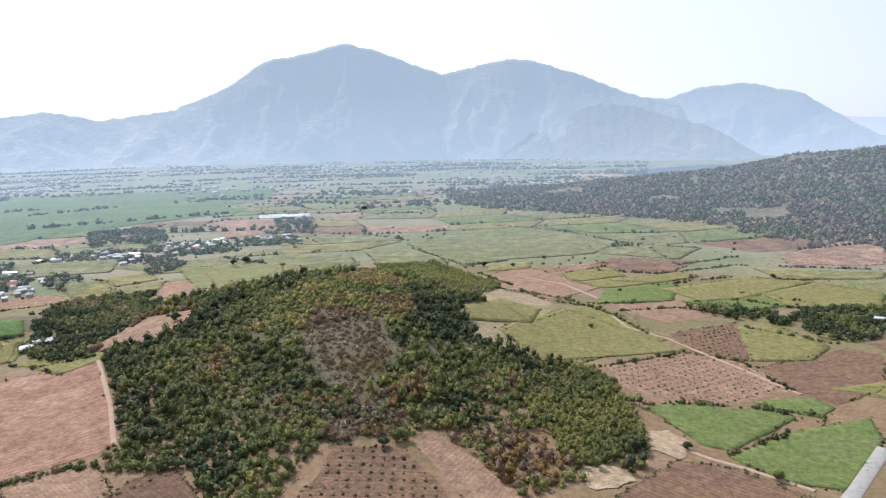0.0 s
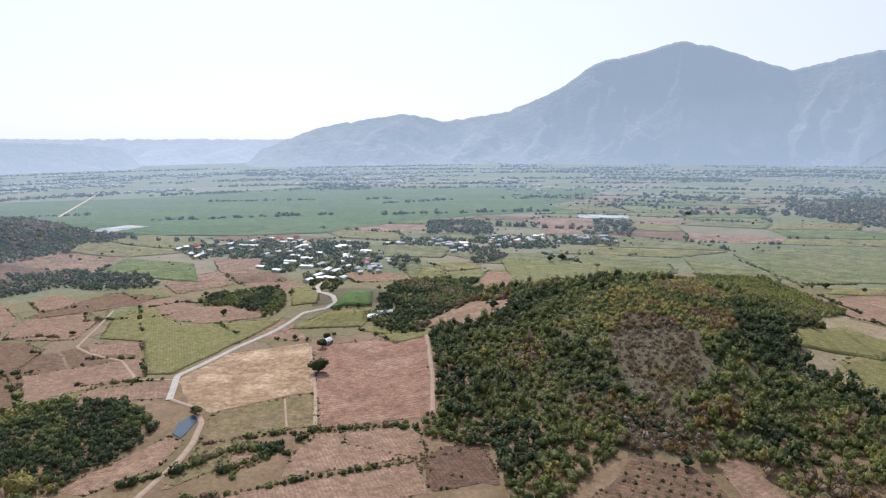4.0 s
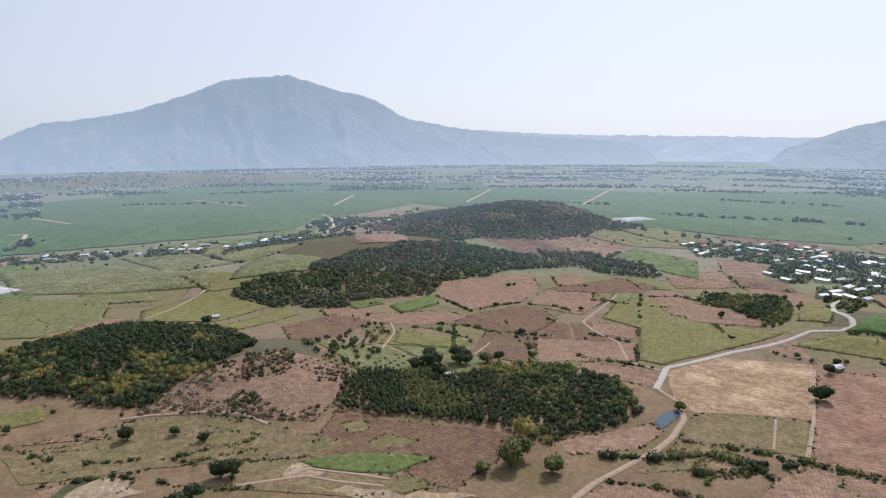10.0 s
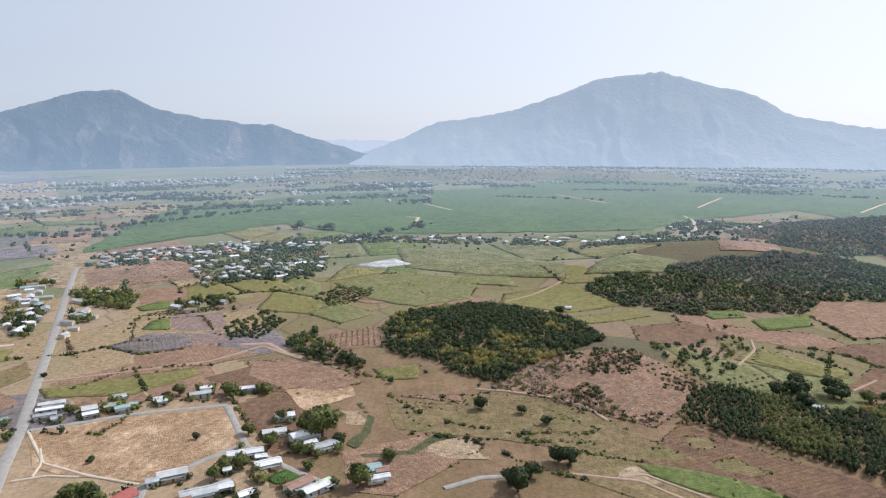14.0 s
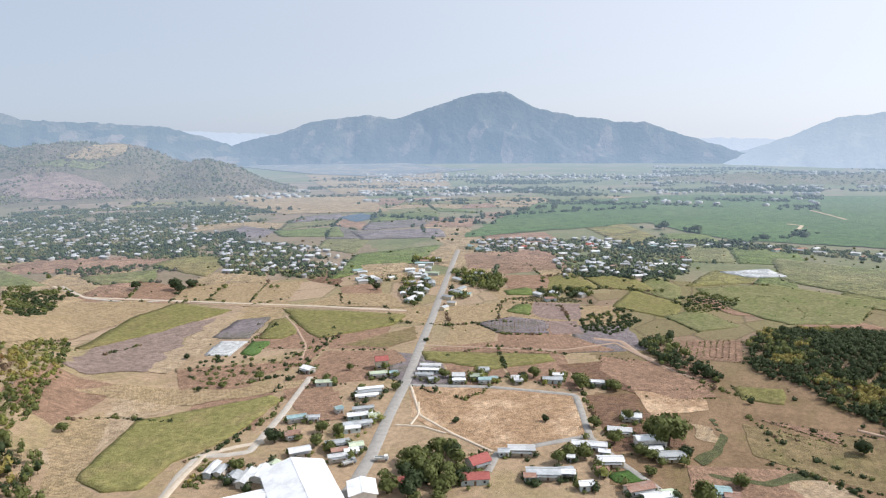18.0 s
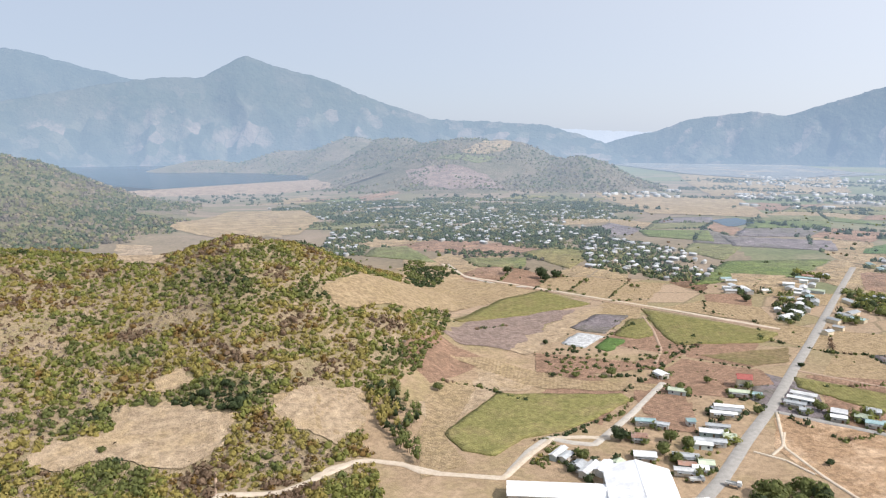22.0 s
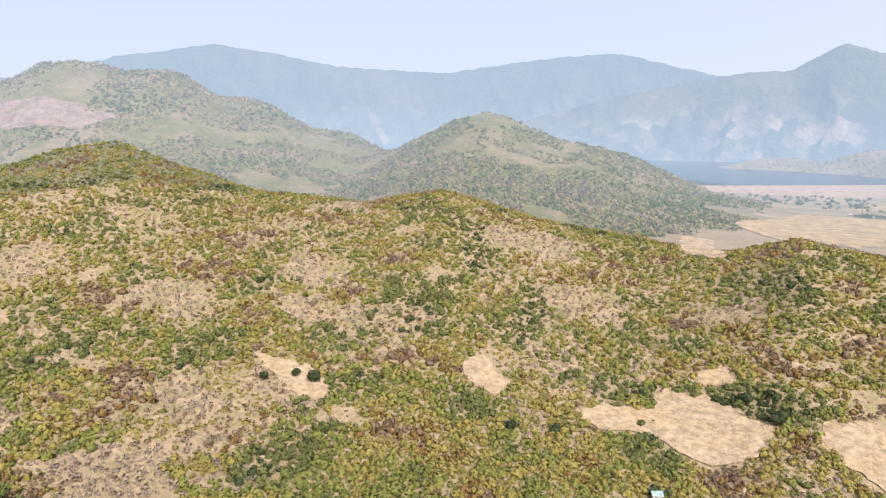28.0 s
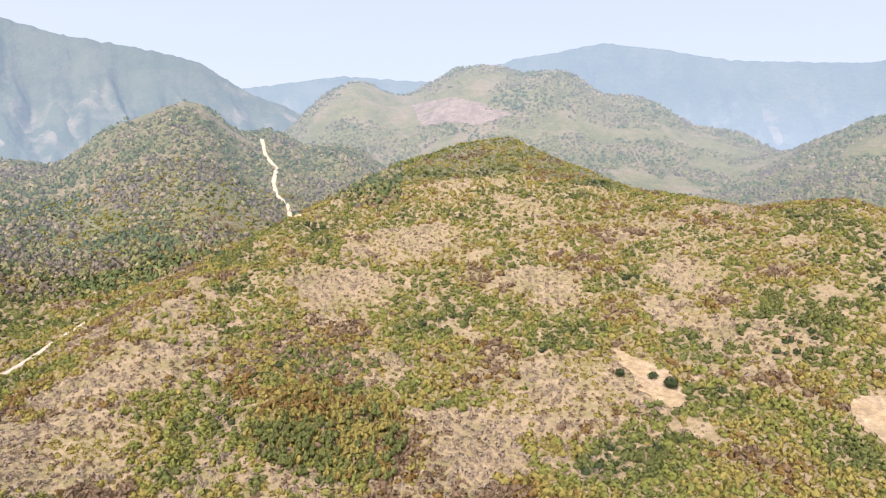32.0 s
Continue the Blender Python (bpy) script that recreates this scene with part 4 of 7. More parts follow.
# ---- roads and tracks ----
lane("asphalt", 5.3, [(-168, -195), (-187, -202), (-211, -215), (-251, -241), (-297, -269), (-355, -308), (-413, -346), (-533, -427), (-682, -527)])
lane("asphalt", 3.3, [(-290, -262), (-318, -221), (-337, -176), (-292, -144), (-277, -121), (-263, -95)])
lane("asphalt", 3.2, [(-294, -145), (-271, -159), (-251, -171), (-233, -164)])
lane("concrete", 3.52, [(-263, -319), (-218, -288), (-179, -264), (-170, -270), (-162, -279), (-147, -270), (-129, -255)])
lane("pale_dirt", 1.54, [(-290, -260), (-261, -228), (-254, -201), (-250, -173)])
lane("pale_dirt", 1.32, [(-244, -230), (-251, -218), (-252, -203)])
lane("pale_dirt", 1.32, [(-274, -240), (-261, -229), (-249, -224)])
lane("dirt", 2.21, [(-271, -756), (-275, -705), (-269, -635), (-304, -582), (-335, -515), (-369, -458), (-415, -375)])
lane("dirt", 2.04, [(-354, -304), (-384, -253), (-405, -221), (-440, -200), (-427, -181), (-413, -156), (-401, -131)])
lane("dirt", 1.87, [(-344, -445), (-328, -412), (-303, -371), (-279, -347)])
lane("dirt", 4.25, [(-441, -217), (-446, -198), (-426, -177), (-419, -162)])
lane("concrete", 3.52, [(-311, 245), (-328, 263), (-340, 275), (-350, 336), (-353, 388), (-355, 411), (-341, 424), (-341, 436), (-351, 446), (-376, 458), (-417, 506), (-427, 528)])
lane("dirt", 2.89, [(-310, 246), (-291, 245), (-273, 234), (-258, 214), (-250, 199), (-234, 154), (-221, 131)])
lane("dirt", 2.04, [(-336, 268), (-357, 259), (-397, 279), (-431, 279), (-453, 284), (-488, 326), (-519, 361)])
lane("dirt", 1.87, [(-303, 357), (-247, 294), (-218, 258)])
lane("dirt", 1.19, [(-256, 278), (-230, 250)])
lane("dirt", 2.21, [(-232, 396), (-192, 334), (-168, 292)])
lane("dirt", 1.7, [(-438, 117), (-479, 138), (-503, 142)])
lane("dirt", 1.36, [(-407, 172), (-430, 194)])
lane("dirt", 1.87, [(-377, -42), (-374, -26), (-364, 0), (-354, 19), (-340, 30)])
lane("dirt", 2.21, [(-583, -39), (-631, -10), (-668, 9)])
lane("dirt", 1.7, [(-374, -270), (-388, -248), (-399, -223)])
lane("dirt", 1.7, [(-287, 10), (-285, 40), (-276, 51), (-264, 70)])
lane("asphalt", 2.7, [(-267, -43), (-278, -29), (-281, -18)])
lane("dirt", 1.7, [(-287, 32), (-291, 42), (-276, 65), (-269, 74)])
lane("concrete", 4.4, [(-988, 175), (-1089, 216), (-1236, 240), (-1326, 241)])
lane("asphalt", 5.4, [(187, 302), (167, 279), (147, 256), (144, 252)])
lane("dirt", 2.21, [(83, 310), (94, 301), (105, 290), (117, 282), (138, 264)])
lane("dirt", 2.04, [(105, 511), (110, 483), (132, 461), (159, 408), (179, 365)])
lane("dirt", 2.55, [(44, 650), (83, 615), (104, 564)])
lane("pale_dirt", 2.86, [(4, -255), (-0, -271), (-7, -281), (-31, -275), (-46, -280), (-67, -290), (-75, -288), (-86, -280), (-100, -265)])
lane("dirt", 1.02, [(-6, -281), (-7, -298)])
lane("pale_dirt", 2.86, [(-46, -281), (-56, -287), (-72, -290), (-87, -280), (-93, -269), (-124, -251), (-146, -267), (-165, -278), (-179, -273), (-190, -267)])
lane("concrete", 2.86, [(-279, -709), (-270, -637), (-289, -589), (-314, -571)])
lane("pale_dirt", 5.0, [(1104, -424), (1019, -396), (977, -396), (932, -372), (889, -358), (855, -361), (584, -256)])
lane("pale_dirt", 3.3, [(434, -12), (491, -42), (539, -77), (530, -100)])
lane("pale_dirt", 5.2, [(-1507, 617), (-2058, 929)])
lane("pale_dirt", 5.2, [(-1336, 829), (-2170, 1499)])
lane("pale_dirt", 5.2, [(-1544, 307), (-1940, 445)])
lane("pale_dirt", 5.2, [(-1558, -294), (-1379, -202)])
lane("pale_dirt", 5.2, [(-1234, -266), (-1224, -242), (-1164, -235)])
lane("pale_dirt", 5.2, [(-1990, 6), (-1636, 128)])
lane("pale_dirt", 3.4, [(-274, -716), (-271, -641), (-313, -571), (-345, -513), (-381, -449), (-417, -377)])
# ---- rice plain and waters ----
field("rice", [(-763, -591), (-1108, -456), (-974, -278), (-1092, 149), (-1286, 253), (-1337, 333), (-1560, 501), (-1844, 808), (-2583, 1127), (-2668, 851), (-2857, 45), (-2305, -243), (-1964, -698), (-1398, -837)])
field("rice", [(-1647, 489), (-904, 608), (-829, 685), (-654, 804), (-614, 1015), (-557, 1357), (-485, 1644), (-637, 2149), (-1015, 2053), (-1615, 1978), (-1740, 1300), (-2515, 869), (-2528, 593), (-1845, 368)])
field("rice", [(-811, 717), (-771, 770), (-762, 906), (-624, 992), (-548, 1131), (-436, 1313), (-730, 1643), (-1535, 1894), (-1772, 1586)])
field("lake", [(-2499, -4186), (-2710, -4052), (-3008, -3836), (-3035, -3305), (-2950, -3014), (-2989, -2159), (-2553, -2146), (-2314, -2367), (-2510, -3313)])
field("plastic", [(-735, -220), (-782, -184), (-748, -157), (-723, -186)])
field("plastic", [(-896, 599), (-974, 713), (-939, 729), (-885, 620)])
field("water", [(-276, 217), (-283, 227), (-284, 238), (-277, 234), (-267, 216)])
field("green_water", [(-302, -97), (-315, -93), (-336, -95), (-350, -105), (-352, -103), (-333, -91), (-310, -88), (-297, -91)])
field("green_water", [(-291, -87), (-298, -66), (-314, -58), (-319, -47), (-315, -47), (-309, -54), (-295, -62), (-288, -85)])
field("water", [(-873, -956), (-955, -980), (-914, -893), (-820, -856)])
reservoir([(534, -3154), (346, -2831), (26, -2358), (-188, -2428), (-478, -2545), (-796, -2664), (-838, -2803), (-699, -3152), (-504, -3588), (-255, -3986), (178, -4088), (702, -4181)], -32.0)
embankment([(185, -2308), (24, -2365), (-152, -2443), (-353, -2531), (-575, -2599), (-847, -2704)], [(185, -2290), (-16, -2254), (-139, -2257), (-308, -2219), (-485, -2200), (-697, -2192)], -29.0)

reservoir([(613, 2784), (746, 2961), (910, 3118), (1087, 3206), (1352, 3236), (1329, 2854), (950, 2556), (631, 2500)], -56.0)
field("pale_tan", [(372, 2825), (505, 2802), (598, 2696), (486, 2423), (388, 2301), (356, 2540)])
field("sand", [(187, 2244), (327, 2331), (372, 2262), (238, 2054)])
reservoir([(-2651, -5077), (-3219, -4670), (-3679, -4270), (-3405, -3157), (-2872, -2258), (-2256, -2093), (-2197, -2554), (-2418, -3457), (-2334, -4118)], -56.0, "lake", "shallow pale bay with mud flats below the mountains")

# ---- plants ----
def ball(level, seed, squash=1.0, dent=0.25):
    """A dented low ball: its points and triangles."""
    bm = bmesh.new()
    if level < 0:
        bmesh.ops.create_cone(bm, cap_ends=False, segments=6, radius1=1.0, radius2=0.0, depth=1.5, matrix=Matrix.Translation((0, 0, 0.25)))
        bmesh.ops.triangulate(bm, faces=bm.faces)
        bm.verts.index_update()
    elif level:
        bmesh.ops.create_icosphere(bm, subdivisions=level, radius=1.0)
    else:
        bmesh.ops.create_cone(bm, cap_ends=False, segments=5, radius1=1.0, radius2=0.55, depth=0.9, cap_tris=True)
        top_ = bm.verts.new((0, 0, 1.0))
        rim_ = [q for q in bm.verts if 0.3 < q.co.z < 0.9]
        rim_.sort(key=lambda q: math.atan2(q.co.y, q.co.x))
        for k in range(len(rim_)):
            bm.faces.new((rim_[k], rim_[(k + 1) % len(rim_)], top_))
        bmesh.ops.triangulate(bm, faces=bm.faces)
        bm.verts.index_update()
    v = np.array([p.co[:] for p in bm.verts])
    f = np.array([[q.index for q in t.verts] for t in bm.faces])
    bm.free()
    rng = np.random.default_rng(seed)
    v *= (1 + dent * (rng.random(len(v)) - 0.5) * 2)[:, None]
    v[:, 2] *= squash
    return v, f


def crown(seed, cards, size, core=0.72, tall=1.0, level=0, flat=0.0):
    """A crown one metre in radius about its middle: a dented dark core and leaf sprays round it. Points, triangles."""
    rng = np.random.default_rng(seed)
    v, f = ball(level, seed, tall, 0.3)
    lumps = rng.normal(size=(6, 3))
    lumps /= np.linalg.norm(lumps, axis=1)[:, None]
    parts_v, parts_f = [v * core], [f]
    d = rng.normal(size=(cards, 3))
    d /= np.linalg.norm(d, axis=1)[:, None]
    d[:, 2] = np.abs(d[:, 2]) * (1 - flat) + d[:, 2] * flat
    swell = 0.82 + 0.3 * np.max(np.clip(d @ lumps.T, 0, 1) ** 6, axis=1) + 0.15 * rng.random(cards)
    at = d * swell[:, None]
    at[:, 2] *= tall
    out = d + 0.32 * rng.normal(size=(cards, 3))
    a = np.cross(out, rng.normal(size=(cards, 3)))
    a /= np.linalg.norm(a, axis=1)[:, None]
    b = np.cross(out, a)
    b /= np.linalg.norm(b, axis=1)[:, None] + 1e-9
    s = size * (0.6 + 0.8 * rng.random(cards))[:, None]
    spray = np.stack([at - a * s, at + a * s * 0.8 - b * s * 0.75, at + (0.35 * a + b) * s], 1)
    n0 = len(v)
    parts_v.append(spray.reshape(-1, 3))
    k = n0 + 3 * np.arange(cards)
    parts_f += [np.stack([k, k + 1, k + 2], -1)]
    v, f = np.concatenate(parts_v), np.concatenate(parts_f)
    # every face turned outward
    p, q, r = v[f[:, 0]], v[f[:, 1]], v[f[:, 2]]
    inward = (np.cross(q - p, r - p) * (p + q + r)).sum(1) < 0
    f[inward] = f[inward][:, ::-1]
    return v, f


def post(height, wide, sides=4):
    """A tapered stem: points and triangles."""
    a = np.arange(sides) * 2 * np.pi / sides
    low = np.stack([np.cos(a) * wide, np.sin(a) * wide, 0 * a], -1)
    v = np.concatenate([low, low * (0.5, 0.5, 1) + (0, 0, height)])
    i = np.arange(sides)
    j = (i + 1) % sides
    return v, np.concatenate([np.stack([i, j, j + sides], -1), np.stack([i, j + sides, i + sides], -1)])


# shapes: [points, triangles, which triangles are stem, soft normals]; crown middle above the ground in crown radii
def rounded(v, middle):
    """Normals that point away from the middle of a crown, so that its sprays take the light as one round body."""
    d = v - (0, 0, middle)
    ruffle = np.random.default_rng(len(v)).normal(size=v.shape)
    d = d / (np.linalg.norm(d, axis=1)[:, None] + 1e-6) + 0.42 * ruffle + (0, 0, 0.2)
    return d / np.linalg.norm(d, axis=1)[:, None]


def plant(seed, cards, size, tall, lift, core=0.72, stem=True, level=0, flat=0.35):
    v, f = crown(seed, cards, size, core, tall, level, flat)
    v = v + (0, 0, lift)
    bark = np.zeros(len(f), bool)
    if stem:
        sv, sf = post(lift, 0.09, 3)
        f, bark = np.concatenate([f, sf + len(v)]), np.r_[bark, np.ones(len(sf), bool)]
        v = np.concatenate([v, sv])
    return v, f, bark, rounded(v, lift * 0.9)


SHAPES = {
    "broad": [plant(k, 28, 0.28, 0.85, 0.9, 0.84) for k in range(4)],
    "slim": [plant(10 + k, 30, 0.30, 1.6, 1.9, 0.78) for k in range(4)],
    "bush": [plant(20 + k, 24, 0.29, 0.75, 0.45, 0.84, False) for k in range(5)],
    "shrub": [plant(80 + k, 20, 0.31, 0.78, 0.45, 0.82, False, -1) for k in range(6)],
    "bare": [plant(30 + k, 26, 0.36, 0.8, 0.5, 0.3, False) for k in range(3)],
    "leafy": [plant(50 + k, 160, 0.21, 0.9, 1.0, 0.8) for k in range(4)],
    "clump": [plant(40 + k, 9, 0.42, 0.75, 0.45, 0.85, False, -1) for k in range(4)],
    "weed": [plant(70 + k, 9, 0.50, 0.7, 0.35, 0.7, False, -1) for k in range(4)],
}

for k in range(3):
    stone_v, stone_f = ball(1, 60 + k, 0.7, 0.35)
    SHAPES.setdefault("rock", []).append((stone_v + (0, 0, 0.3), stone_f, np.zeros(len(stone_f), bool), rounded(stone_v, 0)))


def grow(name, label, places, looks, sizes, seed, category="trees", kinds=None, materials=None, sink=0.1):
    """Many plants in one mesh. places: x, y; looks: name of the leaves and its share, or an array of indices; kinds: shapes and their shares."""
    rng = np.random.default_rng(seed)
    n = len(places)
    if not n:
        return None
    x, y = places[:, 0], places[:, 1]
    z = land(x, y)
    size = sizes[0] + (sizes[1] - sizes[0]) * rng.random(n) ** 1.6
    if isinstance(looks, dict):
        names, share = list(looks), np.array(list(looks.values()), float)
        field_ = 0.85 * fractal(x, y, 30, 4, seed) + 0.15 * rng.random(n)
        rank = np.argsort(np.argsort(field_)) / n
        which = np.array([FOLIAGE.index(k) for k in names])[np.searchsorted(np.cumsum(share / share.sum()), rank, side="right").clip(0, len(names) - 1)]
    else:
        which = looks
    # far plants switch to the leaf colours that hold painted haze
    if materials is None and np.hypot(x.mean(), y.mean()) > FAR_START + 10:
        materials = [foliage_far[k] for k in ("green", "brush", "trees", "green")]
    if materials and len(materials) > 1:
        which = np.clip((len(materials) * np.argsort(np.argsort(0.8 * fractal(x, y, 55, 4, seed) + 0.2 * rng.random(n))) / n).astype(int), 0, len(materials) - 1)
    elif materials:
        which = np.zeros(n, int)
    kinds = kinds or {"broad": 1}
    pick = rng.choice(len(kinds), n, p=np.array(list(kinds.values())) / sum(kinds.values()))
    verts, faces, mats, soft, start = [], [], [], [], 0
    turn_ = rng.random(n) * 2 * np.pi
    for q, kind in enumerate(kinds):
        alt = rng.integers(0, len(SHAPES[kind]), n)
        for w, (v, f, bark, out) in enumerate(SHAPES[kind]):
            sel = np.nonzero((pick == q) & (alt == w))[0]
            if not len(sel):
                continue
            c, s = np.cos(turn_[sel])[:, None], np.sin(turn_[sel])[:, None]
            k = size[sel][:, None]
            high = k * (0.85 + 0.4 * rng.random(len(sel)))[:, None]
            px = (v[:, 0] * c - v[:, 1] * s) * k + x[sel][:, None]
            py = (v[:, 0] * s + v[:, 1] * c) * k + y[sel][:, None]
            pz = v[:, 2] * high + z[sel][:, None] - sink
            verts.append(np.stack([px, py, pz], -1).reshape(-1, 3))
            faces.append((f[None] + (start + np.arange(len(sel)) * len(v))[:, None, None]).reshape(-1, 3))
            soft.append(np.stack([out[:, 0] * c - out[:, 1] * s, out[:, 0] * s + out[:, 1] * c, np.broadcast_to(out[:, 2], px.shape)], -1).reshape(-1, 3))
            mats.append(np.where(bark[None], FOLIAGE.index("bark") if materials is None else 0, which[sel][:, None]).ravel())
            start += len(sel) * len(v)
    me = sheet(name, np.concatenate(verts), np.concatenate(faces), materials or [leaf[k] for k in FOLIAGE], np.concatenate(mats), True, np.concatenate(soft))
    return tagged(new(name, me), label, category, kind="stuff")


def blocked(x, y, kinds=None, margin=1.5):
    """Points in fields, or on lanes."""
    bad = np.zeros(len(x), bool)
    for kind, poly in FIELDS:
        if kinds is None or kind in kinds:
            lo, hi = poly.min(0), poly.max(0)
            near = (x > lo[0]) & (x < hi[0]) & (y > lo[1]) & (y < hi[1])
            if near.any():
                bad[near] |= inside(x[near], y[near], poly)
    for p, width in LANES:
        lo, hi = p.min(0) - 6, p.max(0) + 6
        near = np.nonzero((x > lo[0]) & (x < hi[0]) & (y > lo[1]) & (y < hi[1]))[0]
        if len(near):
            d = np.min((x[near][:, None] - p[None, :, 0]) ** 2 + (y[near][:, None] - p[None, :, 1]) ** 2, 1)
            bad[near] |= d < (width / 2 + margin) ** 2
    return bad


def spread(poly, spacing, seed, jitter=0.9):
    """Points in a polygon, about one to each square of the spacing."""
    poly = np.array(poly, float)
    rng = np.random.default_rng(seed)
    lo, hi = poly.min(0), poly.max(0)
    gx_, gy_ = np.meshgrid(np.arange(lo[0], hi[0], spacing), np.arange(lo[1], hi[1], spacing))
    p = np.stack([gx_.ravel(), gy_.ravel()], -1) + (rng.random((gx_.size, 2)) - 0.5) * spacing * jitter * 2
    return p[inside(p[:, 0], p[:, 1], poly)]


WOODS = []


def wood(label, corners, spacing, looks, sizes, seed, kinds=None, thin=0.0, name="wood", clear=True, gaps=()):
    p = spread(corners, spacing, seed)
    WOODS.append(np.array(corners, float))
    # an uneven outline
    sway = 2.2 + 0.012 * np.hypot(*p.mean(0))
    p = p + sway * (np.stack([fractal(p[:, 0], p[:, 1], 22, 3, seed), fractal(p[:, 0], p[:, 1], 22, 3, seed + 1)], -1) - 0.5) * 2
    if clear:
        p = p[~blocked(p[:, 0], p[:, 1])]
    for gap in gaps:
        p = p[~inside(p[:, 0], p[:, 1], np.array(gap, float))]
    if thin:
        p = p[fractal(p[:, 0], p[:, 1], 45, 3, seed) > thin]
    return grow(name, label, p, looks, sizes, seed, "wood", kinds)


def orchard(label, corners, gap, looks, sizes, seed):
    """Small trees planted in straight rows along the longest side of a plot."""
    poly = np.array(corners, float)
    edge = np.roll(poly, -1, 0) - poly
    along = edge[np.argmax((edge ** 2).sum(1))]
    along = along / np.hypot(*along)
    across = np.array((-along[1], along[0]))
    rng = np.random.default_rng(seed)
    reach = np.abs((poly - poly.mean(0)) @ np.stack([along, across], 1)).max()
    k = np.arange(-reach, reach, gap)
    a, b = np.meshgrid(k, k)
    p = poly.mean(0) + a.reshape(-1, 1) * along + b.reshape(-1, 1) * across * 1.15 + rng.normal(size=(a.size, 2)) * gap * 0.07
    p = p[inside(p[:, 0], p[:, 1], poly) & (rng.random(len(p)) > 0.08)]
    return grow("orchard", label, p, looks, sizes, seed, "orchard", {"bush": 1})


def hedge(points, size=1.6, gap=2.4, seed=0, holes=0.35):
    """A broken line of bushes along a field's edge."""
    p = np.array(points, float)
    run = np.r_[0, np.cumsum(np.hypot(*np.diff(p, axis=0).T))]
    at = np.arange(0, run[-1], gap)
    rng = np.random.default_rng(seed + int(run[-1] * 10))
    q = np.stack([np.interp(at, run, p[:, 0]), np.interp(at, run, p[:, 1])], -1) + rng.normal(size=(len(at), 2)) * 0.75
    q = q[fractal(q[:, 0], q[:, 1], 21, 3, 21) > holes]
    return grow("hedge", "ragged line of dark green bushes along a field edge", q, {"dark": 3, "green": 3, "dry": 1}, (size * 0.45, size * 1.3), seed + 5, "hedge", {"bush": 1})


# ---- woods and scrub ----
wood("hill wood of dark green and rusty trees", [(-169, 293), (-168, 280), (-158, 266), (-127, 269), (-101, 239), (-96, 232), (-83, 240), (-80, 250), (-71, 278), (-68, 289), (-50, 290), (-35, 291), (-13, 306), (11, 267), (15, 259), (70, 282), (79, 296), (85, 332), (70, 391), (24, 410), (-6, 425), (17, 495), (-39, 554), (-112, 635), (-195, 599), (-232, 521), (-251, 435)], 2.925, {'dark': 6, 'green': 11, 'fresh': 1.5, 'yellow': 0.5, 'dry': 1.0, 'orange': 0.5}, (1.2, 2.6), 101, {'broad': 3, 'slim': 1, 'bush': 1}, gaps=[[(-154, 406), (-141, 446), (-121, 509), (-103, 647), (-53, 531), (-39, 439), (-52, 408), (-68, 420), (-97, 404), (-119, 382)], [(-104, 329), (-82, 333), (-58, 330), (-40, 322), (-41, 309), (-66, 309), (-91, 300)], [(-107, 408), (-62, 423), (-43, 371), (-56, 331), (-79, 336), (-97, 368)], [(-78, 319), (-32, 322), (-35, 294), (-67, 293)], [(28, 371), (71, 393), (85, 332), (79, 296), (66, 283), (43, 281), (23, 329)]])
wood("yellowing trees along the hill crest", [(-154, 406), (-141, 446), (-121, 509), (-103, 647), (-53, 531), (-39, 439), (-52, 408), (-68, 420), (-97, 404), (-119, 382)], 2.9, {'green': 4, 'fresh': 2, 'yellow': 4, 'orange': 2, 'dry': 2}, (1.2, 2.3), 154, {'broad': 3, 'bush': 1}, clear=False)
wood("rusty and green trees on the hill flank", [(-104, 329), (-82, 333), (-58, 330), (-40, 322), (-41, 309), (-66, 309), (-91, 300)], 2.8, {'green': 4, 'orange': 3, 'dry': 3, 'dark': 2}, (1.2, 2.2), 155, {'broad': 3, 'bush': 1}, clear=False)
wood("leafless brown brush on the hill top", [(-107, 408), (-62, 423), (-43, 371), (-56, 331), (-79, 336), (-97, 368)], 3, {'twig': 3, 'dry': 6, 'orange': 1}, (0.8, 1.7), 127, {'bare': 2, 'bush': 1}, clear=False)
wood("leafless brown brush above the fields", [(-78, 319), (-32, 322), (-35, 294), (-67, 293)], 3, {'twig': 3, 'dry': 5, 'orange': 1}, (1.2, 2.25), 128, {'bare': 2, 'bush': 1}, clear=False)
wood("dense plantation of bright green trees", [(28, 371), (71, 393), (85, 332), (79, 296), (66, 283), (43, 281), (23, 329)], 2.4, {'green': 5, 'fresh': 4}, (1.12, 1.7), 102, {'slim': 3, 'broad': 1})
wood("low plantation of fresh green trees", [(-101, 697), (-42, 726), (25, 595), (-10, 478), (-44, 492), (-66, 540)], 2.85, {'fresh': 4, 'green': 3}, (1.2, 1.8), 103, {'broad': 1}, clear=False)
wood("dark grove beside the fields", [(242, 520), (287, 542), (338, 565), (280, 463), (252, 458), (231, 477)], 3.6, {'dark': 4, 'green': 2}, (1.65, 2.85), 104, {'broad': 1})
wood("line of dark trees along a stream", [(177, 545), (215, 537), (239, 512), (229, 491), (197, 513), (172, 528)], 4.8, {'dark': 4, 'green': 2}, (2.1, 3.6), 105, {'broad': 1})
wood("dark plantation beside the hill", [(-236, 403), (-195, 392), (-185, 362), (-200, 345)], 2.55, {'dark': 5, 'green': 1}, (1.2, 1.65), 106, {'slim': 1})
